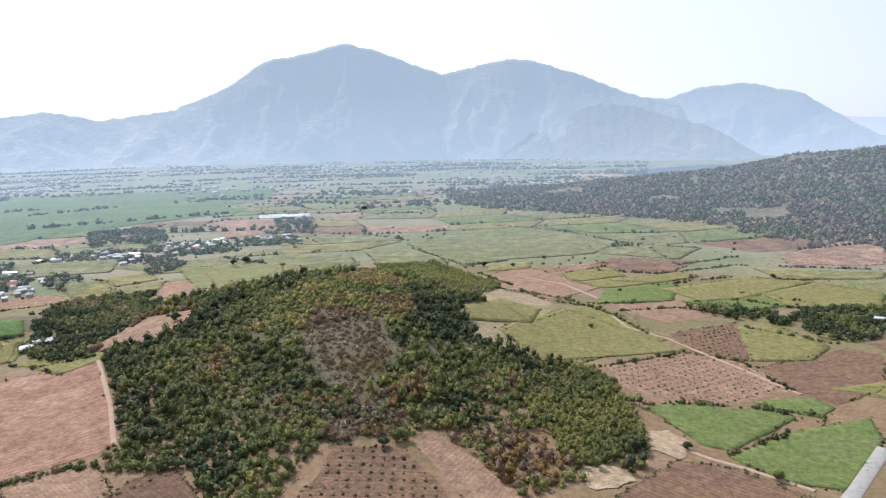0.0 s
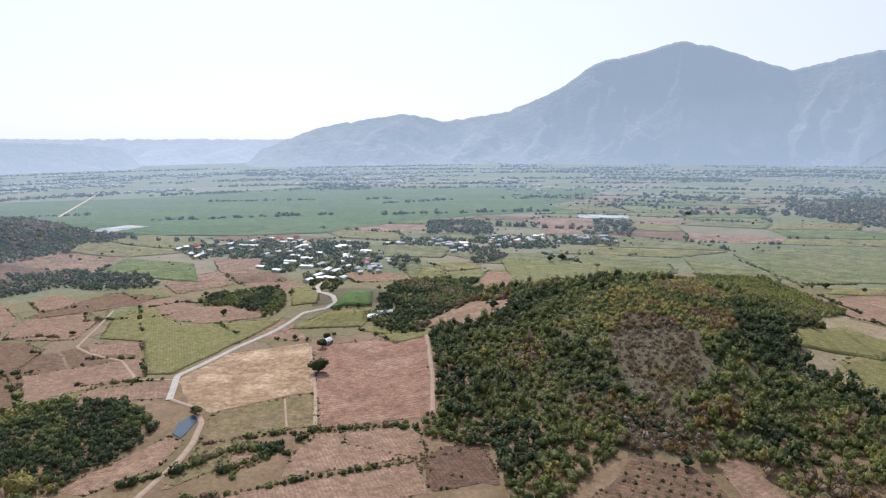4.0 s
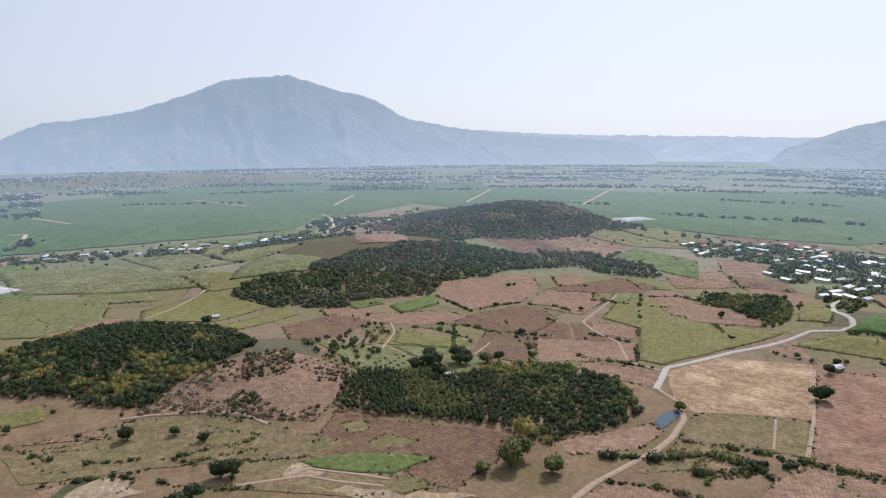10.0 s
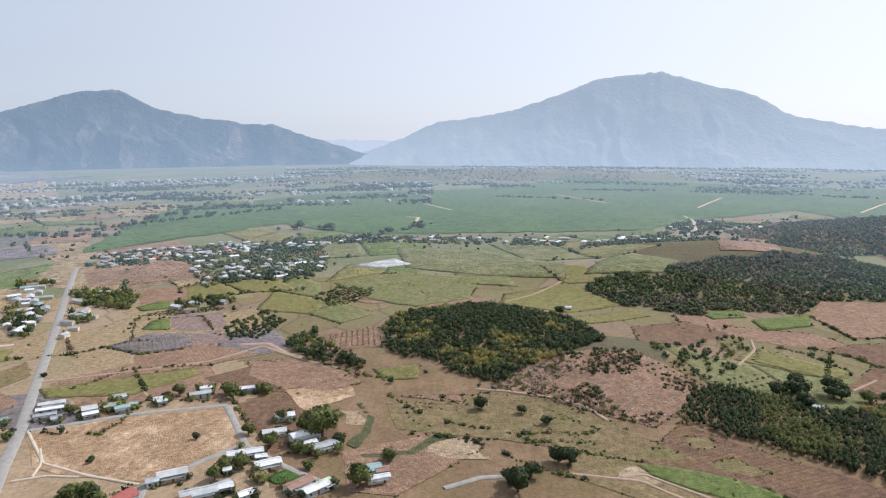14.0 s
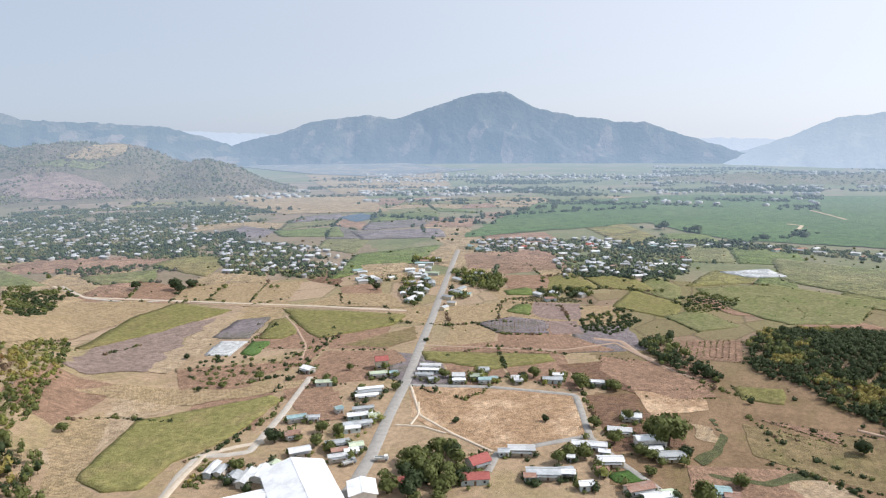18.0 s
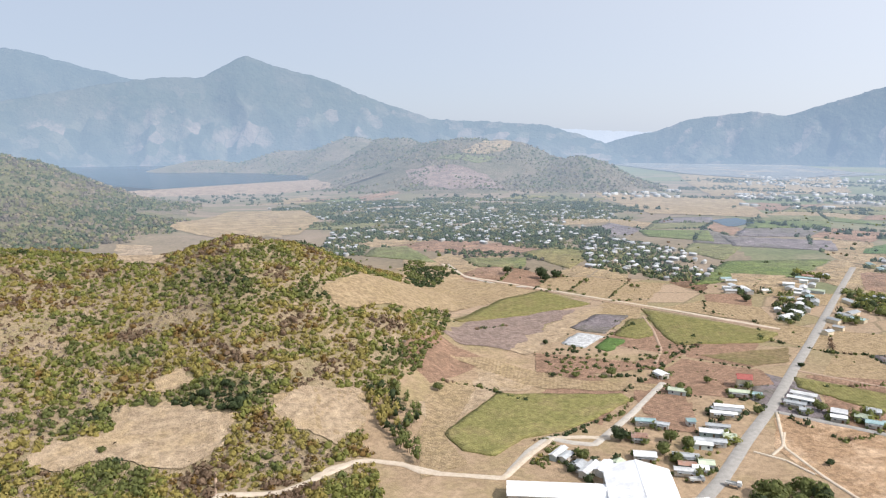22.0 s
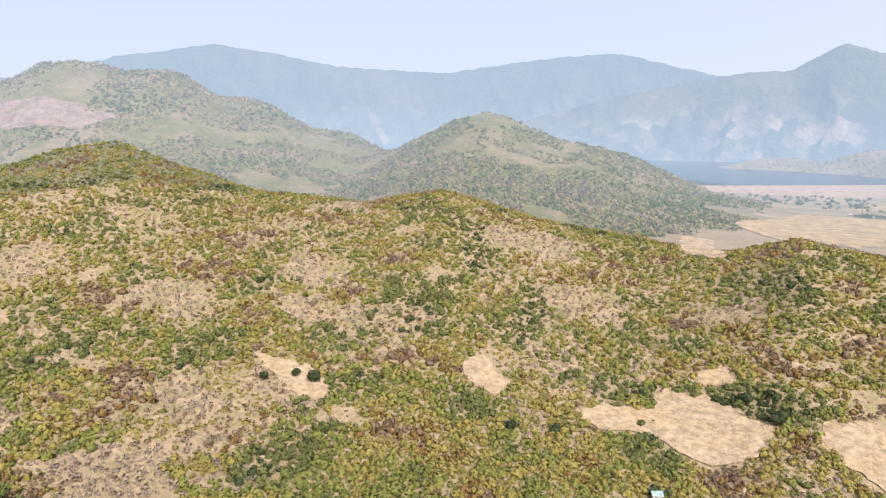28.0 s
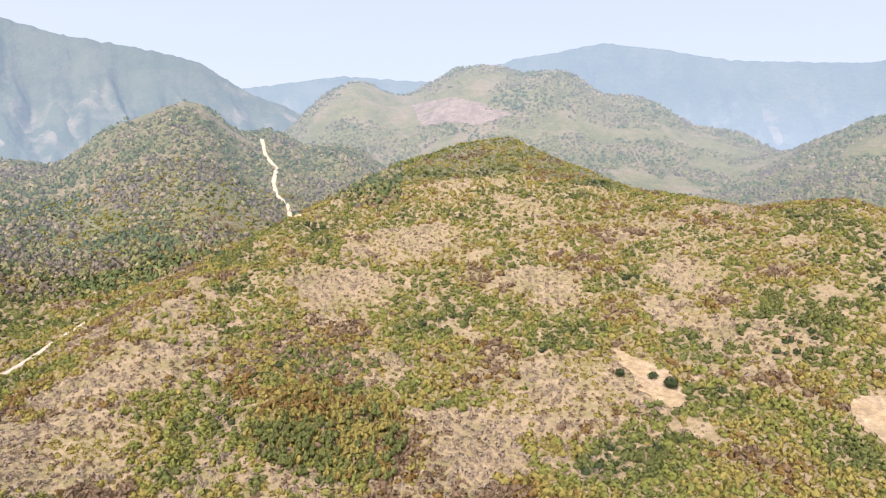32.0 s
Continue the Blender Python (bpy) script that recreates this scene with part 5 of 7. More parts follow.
wood("wooded knoll with dark trees", [(-297, 427), (-356, 546), (-336, 581), (-286, 581), (-236, 498), (-242, 452), (-248, 409), (-271, 405)], 3, {'dark': 5, 'green': 3, 'dry': 1}, (1.35, 2.55), 107, {'broad': 1}, clear=False)
wood("grove of dark green trees between fields", [(-492, 427), (-447, 491), (-383, 431), (-377, 402), (-415, 412), (-466, 411)], 3.15, {'dark': 4, 'green': 3}, (1.35, 2.55), 108, {'broad': 1}, clear=False)
wood("long wooded spur of dark green scrub", [(-652, 32), (-686, 61), (-711, 118), (-749, 167), (-763, 215), (-789, 294), (-769, 330), (-721, 383), (-650, 389), (-655, 321), (-621, 230), (-589, 196), (-565, 114), (-592, 64), (-628, 34)], 3.2, {'dark': 6, 'green': 4, 'dry': 1, 'yellow': 0.4}, (1.35, 2.85), 109, {'broad': 2, 'bush': 1})
low_hill = [polar(az, r) for az, r in ((50, 900), (50, 1400), (79, 1400), (79, 900))]
low_hill = spread(low_hill, 4.4, 110)
low_hill = low_hill[(wild(low_hill[:, 0], low_hill[:, 1]) > 0.15) & ~blocked(low_hill[:, 0], low_hill[:, 1])]
grow("wood", "low scrubby hill with dark bushes and a brown crest", low_hill, {"dark": 6}, (1.5, 3.2), 110, "wood", {"broad": 1, "clump": 2}, [foliage_far[k] for k in ("green", "brush", "trees", "green", "tan")])
wood("dark trees along the foot of the low hill", [(-742, 395), (-706, 454), (-608, 467), (-556, 435), (-587, 414), (-639, 397)], 4.0, {"dark": 3, "green": 4}, (1.5, 2.8), 153, {"broad": 1}, clear=False)
wood("dense plantation of dark slim trees", [(-347, 68), (-383, 80), (-395, 103), (-367, 150), (-373, 160), (-352, 171), (-294, 153), (-294, 147), (-322, 110), (-333, 90)], 2.175, {'dark': 7, 'green': 3}, (0.98, 1.5), 111, {'slim': 1})
wood("dark grove of broad trees", [(-375, 160), (-378, 176), (-358, 220), (-315, 233), (-288, 220), (-277, 183), (-276, 156), (-293, 153), (-352, 171)], 2.85, {'dark': 6, 'green': 3, 'yellow': 0.5}, (1.35, 2.55), 112, {'broad': 1})
wood("rounded wood of dark and yellow-green trees", [(-462, -119), (-514, -123), (-539, -100), (-555, -47), (-526, -9), (-501, 26), (-444, 37), (-426, 15), (-403, -14), (-383, -26), (-387, -43), (-410, -70), (-444, -113)], 3.0, {'dark': 10, 'green': 2, 'yellow': 1.2}, (1.35, 2.7), 113, {'broad': 1}, clear=False)
wood("bushes scattered on a bare knoll", [(-378, -32), (-401, -13), (-424, 15), (-428, 51), (-398, 82), (-372, 77), (-338, 53), (-349, 24), (-368, -6)], 2.55, {'dark': 4, 'dry': 4, 'green': 2, 'twig': 2}, (0.7, 1.7), 114, {'bush': 2, 'bare': 1}, thin=0.36, clear=False)
wood("orchard of dark round trees", [(-444, 54), (-506, 103), (-512, 143), (-482, 139), (-423, 109), (-404, 91), (-409, 78)], 6.6, {'dark': 3, 'green': 1}, (1.35, 2.25), 115, {'broad': 1})
wood("dark orchard rows", [(-480, -251), (-539, -236), (-502, -210), (-457, -205), (-449, -229)], 3.9, {'dark': 5, 'green': 1}, (1.35, 1.95), 116, {'bush': 1}, clear=False)
wood("trees along the stream", [(-458, -193), (-473, -172), (-430, -141), (-414, -106), (-405, -118), (-413, -151)], 5.4, {'dark': 4, 'green': 2}, (2.1, 3.9), 117, {'broad': 1}, clear=False)
wood("trees between the village gardens", [(-567, -443), (-582, -413), (-565, -375), (-518, -348), (-520, -402)], 4.5, {'green': 3, 'dark': 1, 'fresh': 1}, (1.95, 3.3), 118, {'broad': 1}, clear=False)
wood("rows of fruit trees", [(-577, -214), (-628, -204), (-628, -167), (-594, -161), (-549, -189)], 6, {'dark': 2, 'green': 2}, (1.35, 2.25), 119, {'bush': 1}, clear=False)
wood("scrub beside the dirt road", [(-202, -641), (-245, -742), (-272, -731), (-275, -664), (-221, -590), (-181, -554)], 5.1, {'dark': 3, 'green': 3}, (1.8, 3.3), 120, {'bush': 1}, thin=0.35, clear=False)
wood("young fruit trees in rows", [(-218, -390), (-254, -408), (-271, -356), (-323, -382), (-338, -374), (-287, -336), (-253, -345), (-211, -353)], 5.4, {'green': 2, 'dark': 2}, (0.9, 1.8), 121, {'bush': 1}, clear=False)
wood("garden plot of mixed vegetables and shrubs", [(-136, -260), (-158, -278), (-164, -273), (-154, -253), (-140, -248)], 3, {'green': 3, 'yellow': 2, 'fresh': 1}, (0.75, 1.5), 122, {'bush': 1})
wood("tall trees by the crossroads", [(-207, -202), (-220, -201), (-239, -188), (-222, -166), (-203, -161), (-187, -181)], 5.4, {'green': 4, 'dark': 2}, (2.55, 4.2), 123, {'leafy': 1})
wood("slim trees on the hill flank", [(-85, -347), (-104, -350), (-114, -332), (-93, -272), (-87, -281), (-86, -311)], 4.5, {'green': 3, 'dark': 2, 'yellow': 2}, (1.5, 2.55), 124, {'slim': 1})
wood("stand of slim green trees", [(302, -109), (309, -137), (270, -168), (233, -146), (221, -133), (261, -94)], 3, {'green': 4, 'yellow': 3, 'orange': 1.5}, (1.2, 1.95), 125, {'slim': 1})
wood("rusty orange thicket", [(365, -110), (384, -144), (341, -190), (302, -171), (302, -139), (310, -113), (330, -98)], 3.3, {'orange': 3, 'yellow': 4, 'dry': 3, 'green': 2}, (1.2, 2.4), 126, {'broad': 1, 'bush': 1})
orchard("young fruit trees in rows on brown soil", [(-64, 265), (-63, 287), (-32, 285), (-14, 258), (-11, 246), (-72, 243)], 4.6, {'dark': 2, 'green': 3}, (0.68, 1.12), 131)
orchard("young trees in rows on bare soil", [(70, 391), (132, 429), (163, 416), (173, 371), (128, 348), (96, 360)], 4.6, {'green': 2, 'dry': 2}, (0.52, 0.9), 132)
orchard("young trees in rows on bare soil", [(138, 469), (190, 497), (189, 464), (169, 423), (142, 438)], 4.6, {'dark': 2, 'dry': 2}, (0.6, 1.05), 133)
orchard("orchard of dark round trees in rows", [(-400, 48), (-425, 80), (-407, 94), (-376, 97), (-372, 77)], 5, {'dark': 3, 'dry': 1}, (0.75, 1.35), 134)
orchard("orchard of dark round trees in rows", [(-391, 60), (-404, 97), (-430, 132), (-414, 138), (-376, 97), (-365, 76)], 6, {'dark': 3, 'dry': 1}, (0.75, 1.35), 135)
orchard("fruit trees in rows", [(-577, -209), (-630, -193), (-624, -166), (-572, -165), (-549, -184)], 4.6, {'dark': 2, 'green': 2}, (1.05, 1.65), 136)
orchard("seedling beds in rows", [(-468, -164), (-483, -128), (-442, -116), (-439, -146)], 3.4, {'dry': 2, 'green': 2}, (0.6, 0.9), 137)
orchard("rows of dark bushes", [(-424, -307), (-453, -296), (-457, -266), (-435, -252), (-414, -283)], 3, {'dry': 3, 'twig': 1}, (0.6, 0.83), 138)
orchard("dark crop rows", [(-501, -337), (-533, -310), (-538, -276), (-528, -276), (-505, -309)], 2.6, {'dark': 3}, (0.75, 1.2), 139)
wood("small plantation of fresh green trees", [(-379, 760), (-359, 784), (-311, 720), (-332, 668)], 5.1, {'green': 3, 'fresh': 3}, (1.8, 2.7), 140, {'broad': 1}, clear=False)
wood("dark trees round the village", [(-578, 1002), (-475, 1025), (-408, 893), (-433, 850), (-495, 855)], 9, {'dark': 3, 'green': 2}, (3.0, 5.1), 141, {'broad': 1}, thin=0.35)
wood("dark trees by the houses", [(-430, 666), (-403, 675), (-358, 601), (-384, 600)], 7.5, {'dark': 3, 'green': 2}, (2.7, 4.8), 142, {'broad': 1}, thin=0.3)
wood("dark grove on the plain", [(-357, 1125), (-278, 1148), (-223, 956), (-285, 944)], 10.5, {'dark': 3, 'green': 2}, (3.0, 4.8), 143, {'broad': 1}, thin=0.3)
wood("dark shrubs in rows beside the track", [(-318, -804), (-385, -757), (-397, -683), (-355, -643), (-303, -690)], 6, {'dark': 3, 'green': 3}, (1.8, 3.3), 144, {'bush': 1}, thin=0.4)
stones = spread([(-378, -32), (-401, -13), (-424, 15), (-428, 51), (-398, 82), (-372, 77), (-338, 53), (-349, 24), (-368, -6)], 4.6, 151)
stones = stones[fractal(stones[:, 0], stones[:, 1], 30, 3, 8) > 0.58]
grow("rocks", "pale grey rocks scattered on a bare knoll", stones, {"dry": 1}, (0.25, 0.8), 152, "rocks", {"rock": 1}, [pale_stone])
# ---- hedges ----
hedge([(-253, 218), (-235, 237), (-214, 254), (-189, 270), (-169, 280)], 1.65)
hedge([(-211, 186), (-186, 216), (-152, 247)], 1.65)
hedge([(-233, 160), (-224, 177), (-211, 186)], 1.65)
hedge([(-515, 214), (-526, 243), (-525, 269)], 1.65)
hedge([(-518, 271), (-502, 289), (-471, 295)], 1.65)
hedge([(-457, 206), (-434, 235), (-411, 264)], 1.65)
hedge([(-423, 272), (-391, 290)], 1.65)
hedge([(-510, 380), (-422, 314), (-358, 266)], 1.65)
hedge([(-373, 198), (-429, 230)], 1.65)
hedge([(-380, 234), (-357, 255), (-338, 269)], 1.65)
hedge([(-490, 177), (-476, 197), (-457, 206)], 1.65)
hedge([(-500, 145), (-474, 171), (-445, 184)], 1.65)
hedge([(-482, 187), (-430, 166), (-404, 159)], 1.65)
hedge([(-225, 201), (-216, 213), (-218, 236), (-213, 253)], 1.65)
hedge([(-218, 199), (-221, 231), (-219, 242)], 1.65)
hedge([(-470, 262), (-462, 280)], 1.65)
hedge([(-576, 207), (-517, 215)], 1.65)
hedge([(-440, 224), (-432, 225), (-391, 207)], 1.65)
hedge([(-337, 423), (-312, 448)], 1.65)
hedge([(-274, 394), (-239, 405)], 1.65)
hedge([(-500, 384), (-494, 407), (-419, 431)], 1.65)
hedge([(-214, 255), (-221, 244)], 1.65)
hedge([(-253, 173), (-243, 192), (-238, 217), (-224, 227), (-208, 229)], 2.85, holes=0.2)
hedge([(-224, 202), (-218, 229)], 2.85, holes=0.2)
hedge([(-203, 262), (-186, 271), (-168, 276)], 1.65)
hedge([(68, 394), (101, 412), (136, 433)], 1.65)
hedge([(136, 433), (166, 418), (176, 370)], 1.65)
hedge([(99, 534), (124, 460)], 1.65)
hedge([(89, 345), (108, 351), (148, 346), (164, 337)], 1.65)
hedge([(115, 295), (160, 322), (184, 339)], 1.65)
hedge([(149, 350), (163, 342), (183, 337)], 1.65)
hedge([(116, 529), (164, 544), (200, 521)], 1.65)
hedge([(6, 658), (55, 546), (99, 534)], 1.65)
hedge([(20, 575), (75, 555), (108, 512)], 1.65)
hedge([(166, 623), (249, 655), (312, 631)], 1.65)
hedge([(126, 686), (184, 671), (268, 706), (396, 667)], 1.65)
hedge([(183, 563), (222, 568), (252, 542), (321, 535)], 1.65)
hedge([(-75, 826), (-11, 709), (38, 740)], 1.65)
hedge([(35, 1019), (127, 953), (189, 844), (265, 803)], 1.65)
hedge([(208, 810), (212, 711), (284, 749)], 1.65)
hedge([(197, 491), (242, 452)], 1.65)
hedge([(-219, 469), (-196, 454)], 1.65)
hedge([(-326, 22), (-326, -3), (-314, -35), (-316, -70)], 1.5)
hedge([(-364, -90), (-334, -61), (-327, -31), (-316, -13), (-317, 22)], 1.5)
hedge([(-354, -37), (-363, -60)], 1.5)
hedge([(-420, -306), (-411, -275), (-430, -248)], 1.5)
hedge([(-413, -151), (-395, -123), (-387, -95)], 1.5)
hedge([(-570, 147), (-573, 121)], 1.5)
hedge([(-304, -23), (-288, -2), (-283, 20)], 1.5)
hedge([(-318, -53), (-309, -29), (-304, -18)], 1.5)
hedge([(-231, -305), (-210, -288), (-190, -285), (-172, -279), (-152, -279)], 1.5)
hedge([(-333, -369), (-301, -357)], 1.5)
hedge([(-229, -460), (-198, -452)], 1.5)
hedge([(-139, -363), (-157, -352), (-174, -325)], 1.5)
hedge([(-207, -358), (-227, -343), (-254, -335)], 1.5)

BRUSH = [(229, -244, 39), (229, -175, 27), (317, -164, 24), (455, -287, 42), (416, -212, 36), (93, -453, 33), (335, -323, 21), (282, -410, 27), (156, -547, 39), (311, -19, 36), (362, -39, 24), (371, -69, 27)]

# ---- scrub on the long slope and on the farther hills ----
def sector(az0, az1, r0, r1, spacing, seed, growth=1.0):
    """Points spread over a sector of a ring, wider apart with distance."""
    rng = np.random.default_rng(seed)
    r0, r1, spacing = r0 * U, r1 * U, spacing * U
    got, r = [], r0
    while r < r1:
        s = spacing * (r / r0) ** growth
        n = int(radians(az1 - az0) * r / s)
        a = np.radians(az0 + (az1 - az0) * (np.arange(n) + rng.random(n)) / n)
        q = r + s * (rng.random(n) - 0.2)
        got.append(np.stack([-np.sin(a) * q, np.cos(a) * q], -1))
        r += s
    return np.concatenate(got)


slope = sector(157, 275, 128, 640, 1.38, 7, 0.66)
on_hill = wild(slope[:, 0], slope[:, 1]) > 0.35
slope = slope[on_hill & ~blocked(slope[:, 0], slope[:, 1])]
cover = fractal(slope[:, 0], slope[:, 1], 39, 4, 31)
bare = fractal(slope[:, 0], slope[:, 1], 51, 3, 37)
leafy = fractal(slope[:, 0], slope[:, 1], 22, 3, 33) > 0.23
rng = np.random.default_rng(5)
dry_patch = bare + 0.22 * (rng.random(len(slope)) - 0.5) > 0.69
# patches of leafless brush: place and radius
for bx, by, br in BRUSH:
    dry_patch |= np.hypot(slope[:, 0] - bx, slope[:, 1] - by) < br * (0.25 + 1.1 * cover + 0.45 * rng.random(len(slope)))
# yellow-green scrub; its front light is partly put into the paler leaf mix
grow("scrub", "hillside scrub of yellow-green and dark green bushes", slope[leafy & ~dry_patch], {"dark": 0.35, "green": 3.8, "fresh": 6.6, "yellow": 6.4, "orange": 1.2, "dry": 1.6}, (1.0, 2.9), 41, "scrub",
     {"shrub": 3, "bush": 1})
thin = dry_patch & (rng.random(len(slope)) > 0.12)
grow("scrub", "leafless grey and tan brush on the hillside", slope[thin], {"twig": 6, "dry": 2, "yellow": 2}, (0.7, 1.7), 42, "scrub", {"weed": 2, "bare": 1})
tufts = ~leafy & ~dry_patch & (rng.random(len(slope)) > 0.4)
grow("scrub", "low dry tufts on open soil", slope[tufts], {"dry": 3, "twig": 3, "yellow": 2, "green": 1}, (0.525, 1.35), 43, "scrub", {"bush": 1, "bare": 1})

farther = np.concatenate([sector(170, 275, 640, 1150, 5.2, 17, 0.6), sector(238, 275, 420, 640, 3.8, 27, 0.6)])
farther = farther[(wild(farther[:, 0], farther[:, 1]) > 0.3) & ~blocked(farther[:, 0], farther[:, 1])]
keep_ = fractal(farther[:, 0], farther[:, 1], 90, 4, 51) > 0.40
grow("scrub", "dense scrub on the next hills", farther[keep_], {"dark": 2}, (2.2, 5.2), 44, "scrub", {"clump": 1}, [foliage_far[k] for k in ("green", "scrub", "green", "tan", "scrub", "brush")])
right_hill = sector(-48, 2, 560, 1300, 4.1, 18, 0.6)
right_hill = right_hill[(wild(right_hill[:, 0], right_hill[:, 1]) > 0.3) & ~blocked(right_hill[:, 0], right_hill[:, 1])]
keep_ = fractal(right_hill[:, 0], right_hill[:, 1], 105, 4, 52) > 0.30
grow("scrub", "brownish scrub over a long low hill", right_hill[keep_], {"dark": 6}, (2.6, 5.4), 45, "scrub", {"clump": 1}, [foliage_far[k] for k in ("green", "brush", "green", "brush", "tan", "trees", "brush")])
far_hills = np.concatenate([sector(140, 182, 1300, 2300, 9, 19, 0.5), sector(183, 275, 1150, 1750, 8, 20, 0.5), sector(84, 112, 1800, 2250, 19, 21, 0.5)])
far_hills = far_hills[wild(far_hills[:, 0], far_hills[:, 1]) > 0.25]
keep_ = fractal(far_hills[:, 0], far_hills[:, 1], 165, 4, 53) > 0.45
grow("scrub", "scrub on distant hills, bluish from painted haze", far_hills[keep_], {"dark": 1}, (2.4, 6.0), 46, "scrub", {"clump": 1}, [foliage_far[k] for k in ("green", "scrub", "brush", "tan")])

# ---- houses ----
def part(name, bm, material, parent, label=""):
    me = bpy.data.meshes.new(name)
    bm.to_mesh(me)
    bm.free()
    me.materials.append(material)
    ob = new(name, me)
    ob.parent = parent
    if label:
        tagged(ob, label)
    return ob


def box(bm, x0, x1, y0, y1, z0, z1):
    v = [bm.verts.new((x, y, z)) for z in (z0, z1) for x, y in ((x0, y0), (x1, y0), (x1, y1), (x0, y1))]
    for f in ((3, 2, 1, 0), (4, 5, 6, 7), (0, 1, 5, 4), (1, 2, 6, 5), (2, 3, 7, 6), (3, 0, 4, 7)):
        bm.faces.new([v[k] for k in f])
    return bm


def boxes(*sizes):
    bm = bmesh.new()
    for s in sizes:
        box(bm, *s)
    return bm


def metal(name, dark, light, angle=90):
    return surface(name, dark, light, 2.5, rough=0.45, fine=0.25, bump=0.15, bump_size=0.25, vary=0.22, gloss=0.5, third=[c * 0.8 for c in dark])


roof_look = {
    "white": (metal("white_sheet_metal", (0.60, 0.61, 0.61), (0.74, 0.75, 0.75)), "pale sheet-metal roof"),
    "grey": (metal("grey_sheet_metal", (0.32, 0.34, 0.35), (0.45, 0.47, 0.48)), "grey sheet-metal roof"),
    "teal": (metal("teal_sheet_metal", (0.22, 0.33, 0.34), (0.32, 0.43, 0.43)), "faded teal metal roof"),
    "palegreen": (metal("pale_green_metal", (0.40, 0.46, 0.34), (0.52, 0.57, 0.42)), "pale green metal roof"),
    "red": (surface("red_roof_tiles", (0.30, 0.085, 0.075), (0.42, 0.14, 0.12), 1.5, rough=0.8, bump=0.6, bump_size=0.25, vary=0.12), "red tiled roof"),
    "rust": (surface("rusty_sheet_metal", (0.22, 0.12, 0.085), (0.36, 0.22, 0.165), 1.5, rough=0.7, third=(0.40, 0.36, 0.33), vary=0.15), "rusty metal roof"),
}
wall_look = [surface("plaster_wall", (0.46, 0.43, 0.38), (0.60, 0.57, 0.51), 1.6, rough=0.9, fine=0.25, bump=0.1, bump_size=0.1, vary=0.25),
             surface("painted_wall", (0.38, 0.44, 0.44), (0.52, 0.56, 0.54), 1.6, rough=0.9, fine=0.25, bump=0.1, bump_size=0.1, vary=0.25),
             surface("cream_wall", (0.52, 0.45, 0.32), (0.64, 0.56, 0.42), 1.6, rough=0.9, fine=0.25, bump=0.1, bump_size=0.1, vary=0.2)]
glass = surface("dark_window_glass", (0.02, 0.025, 0.03), (0.04, 0.05, 0.06), 1.0, rough=0.08, fine=0.1, bump=0, gloss=0.6)
timber = surface("door_timber", (0.12, 0.075, 0.045), (0.20, 0.13, 0.08), 0.5, rough=0.6)
frame_paint = surface("window_frame_paint", (0.42, 0.43, 0.42), (0.55, 0.56, 0.55), 0.5, rough=0.5)


def gable(length, width, eave, rise, thick=0.14, over=0.45):
    """A pitched roof of real thickness, its ridge along x."""
    bm = bmesh.new()
    hx, hy = length / 2 + over, width / 2 + over
    drop = rise * over / (width / 2)
    outline = [(-hy, eave - drop), (0, eave + rise), (hy, eave - drop), (hy, eave - drop - thick), (0, eave + rise - thick), (-hy, eave - drop - thick)]
    ends = [[bm.verts.new((x, y, z)) for y, z in outline] for x in (-hx, hx)]
    for k in range(6):
        q = (k + 1) % 6
        bm.faces.new((ends[0][k], ends[0][q], ends[1][q], ends[1][k]))
    for e, flip in ((ends[0], True), (ends[1], False)):
        for quad in ((0, 1, 4, 5), (1, 2, 3, 4)):
            vs = [e[k] for k in quad]
            bm.faces.new(vs[::-1] if flip else vs)
    bmesh.ops.recalc_face_normals(bm, faces=bm.faces)
    return bm


def shell(length, width, height, rise):
    """Four walls with gable ends."""
    bm = boxes((-length / 2, length / 2, -width / 2, width / 2, 0, height))
    for x in (-length / 2 + 0.01, length / 2 - 0.01):
        v = [bm.verts.new(p) for p in ((x, -width / 2, height), (x, width / 2, height), (x, 0, height + rise * 0.93))]
        bm.faces.new(v)
    return bm


made_houses = {}


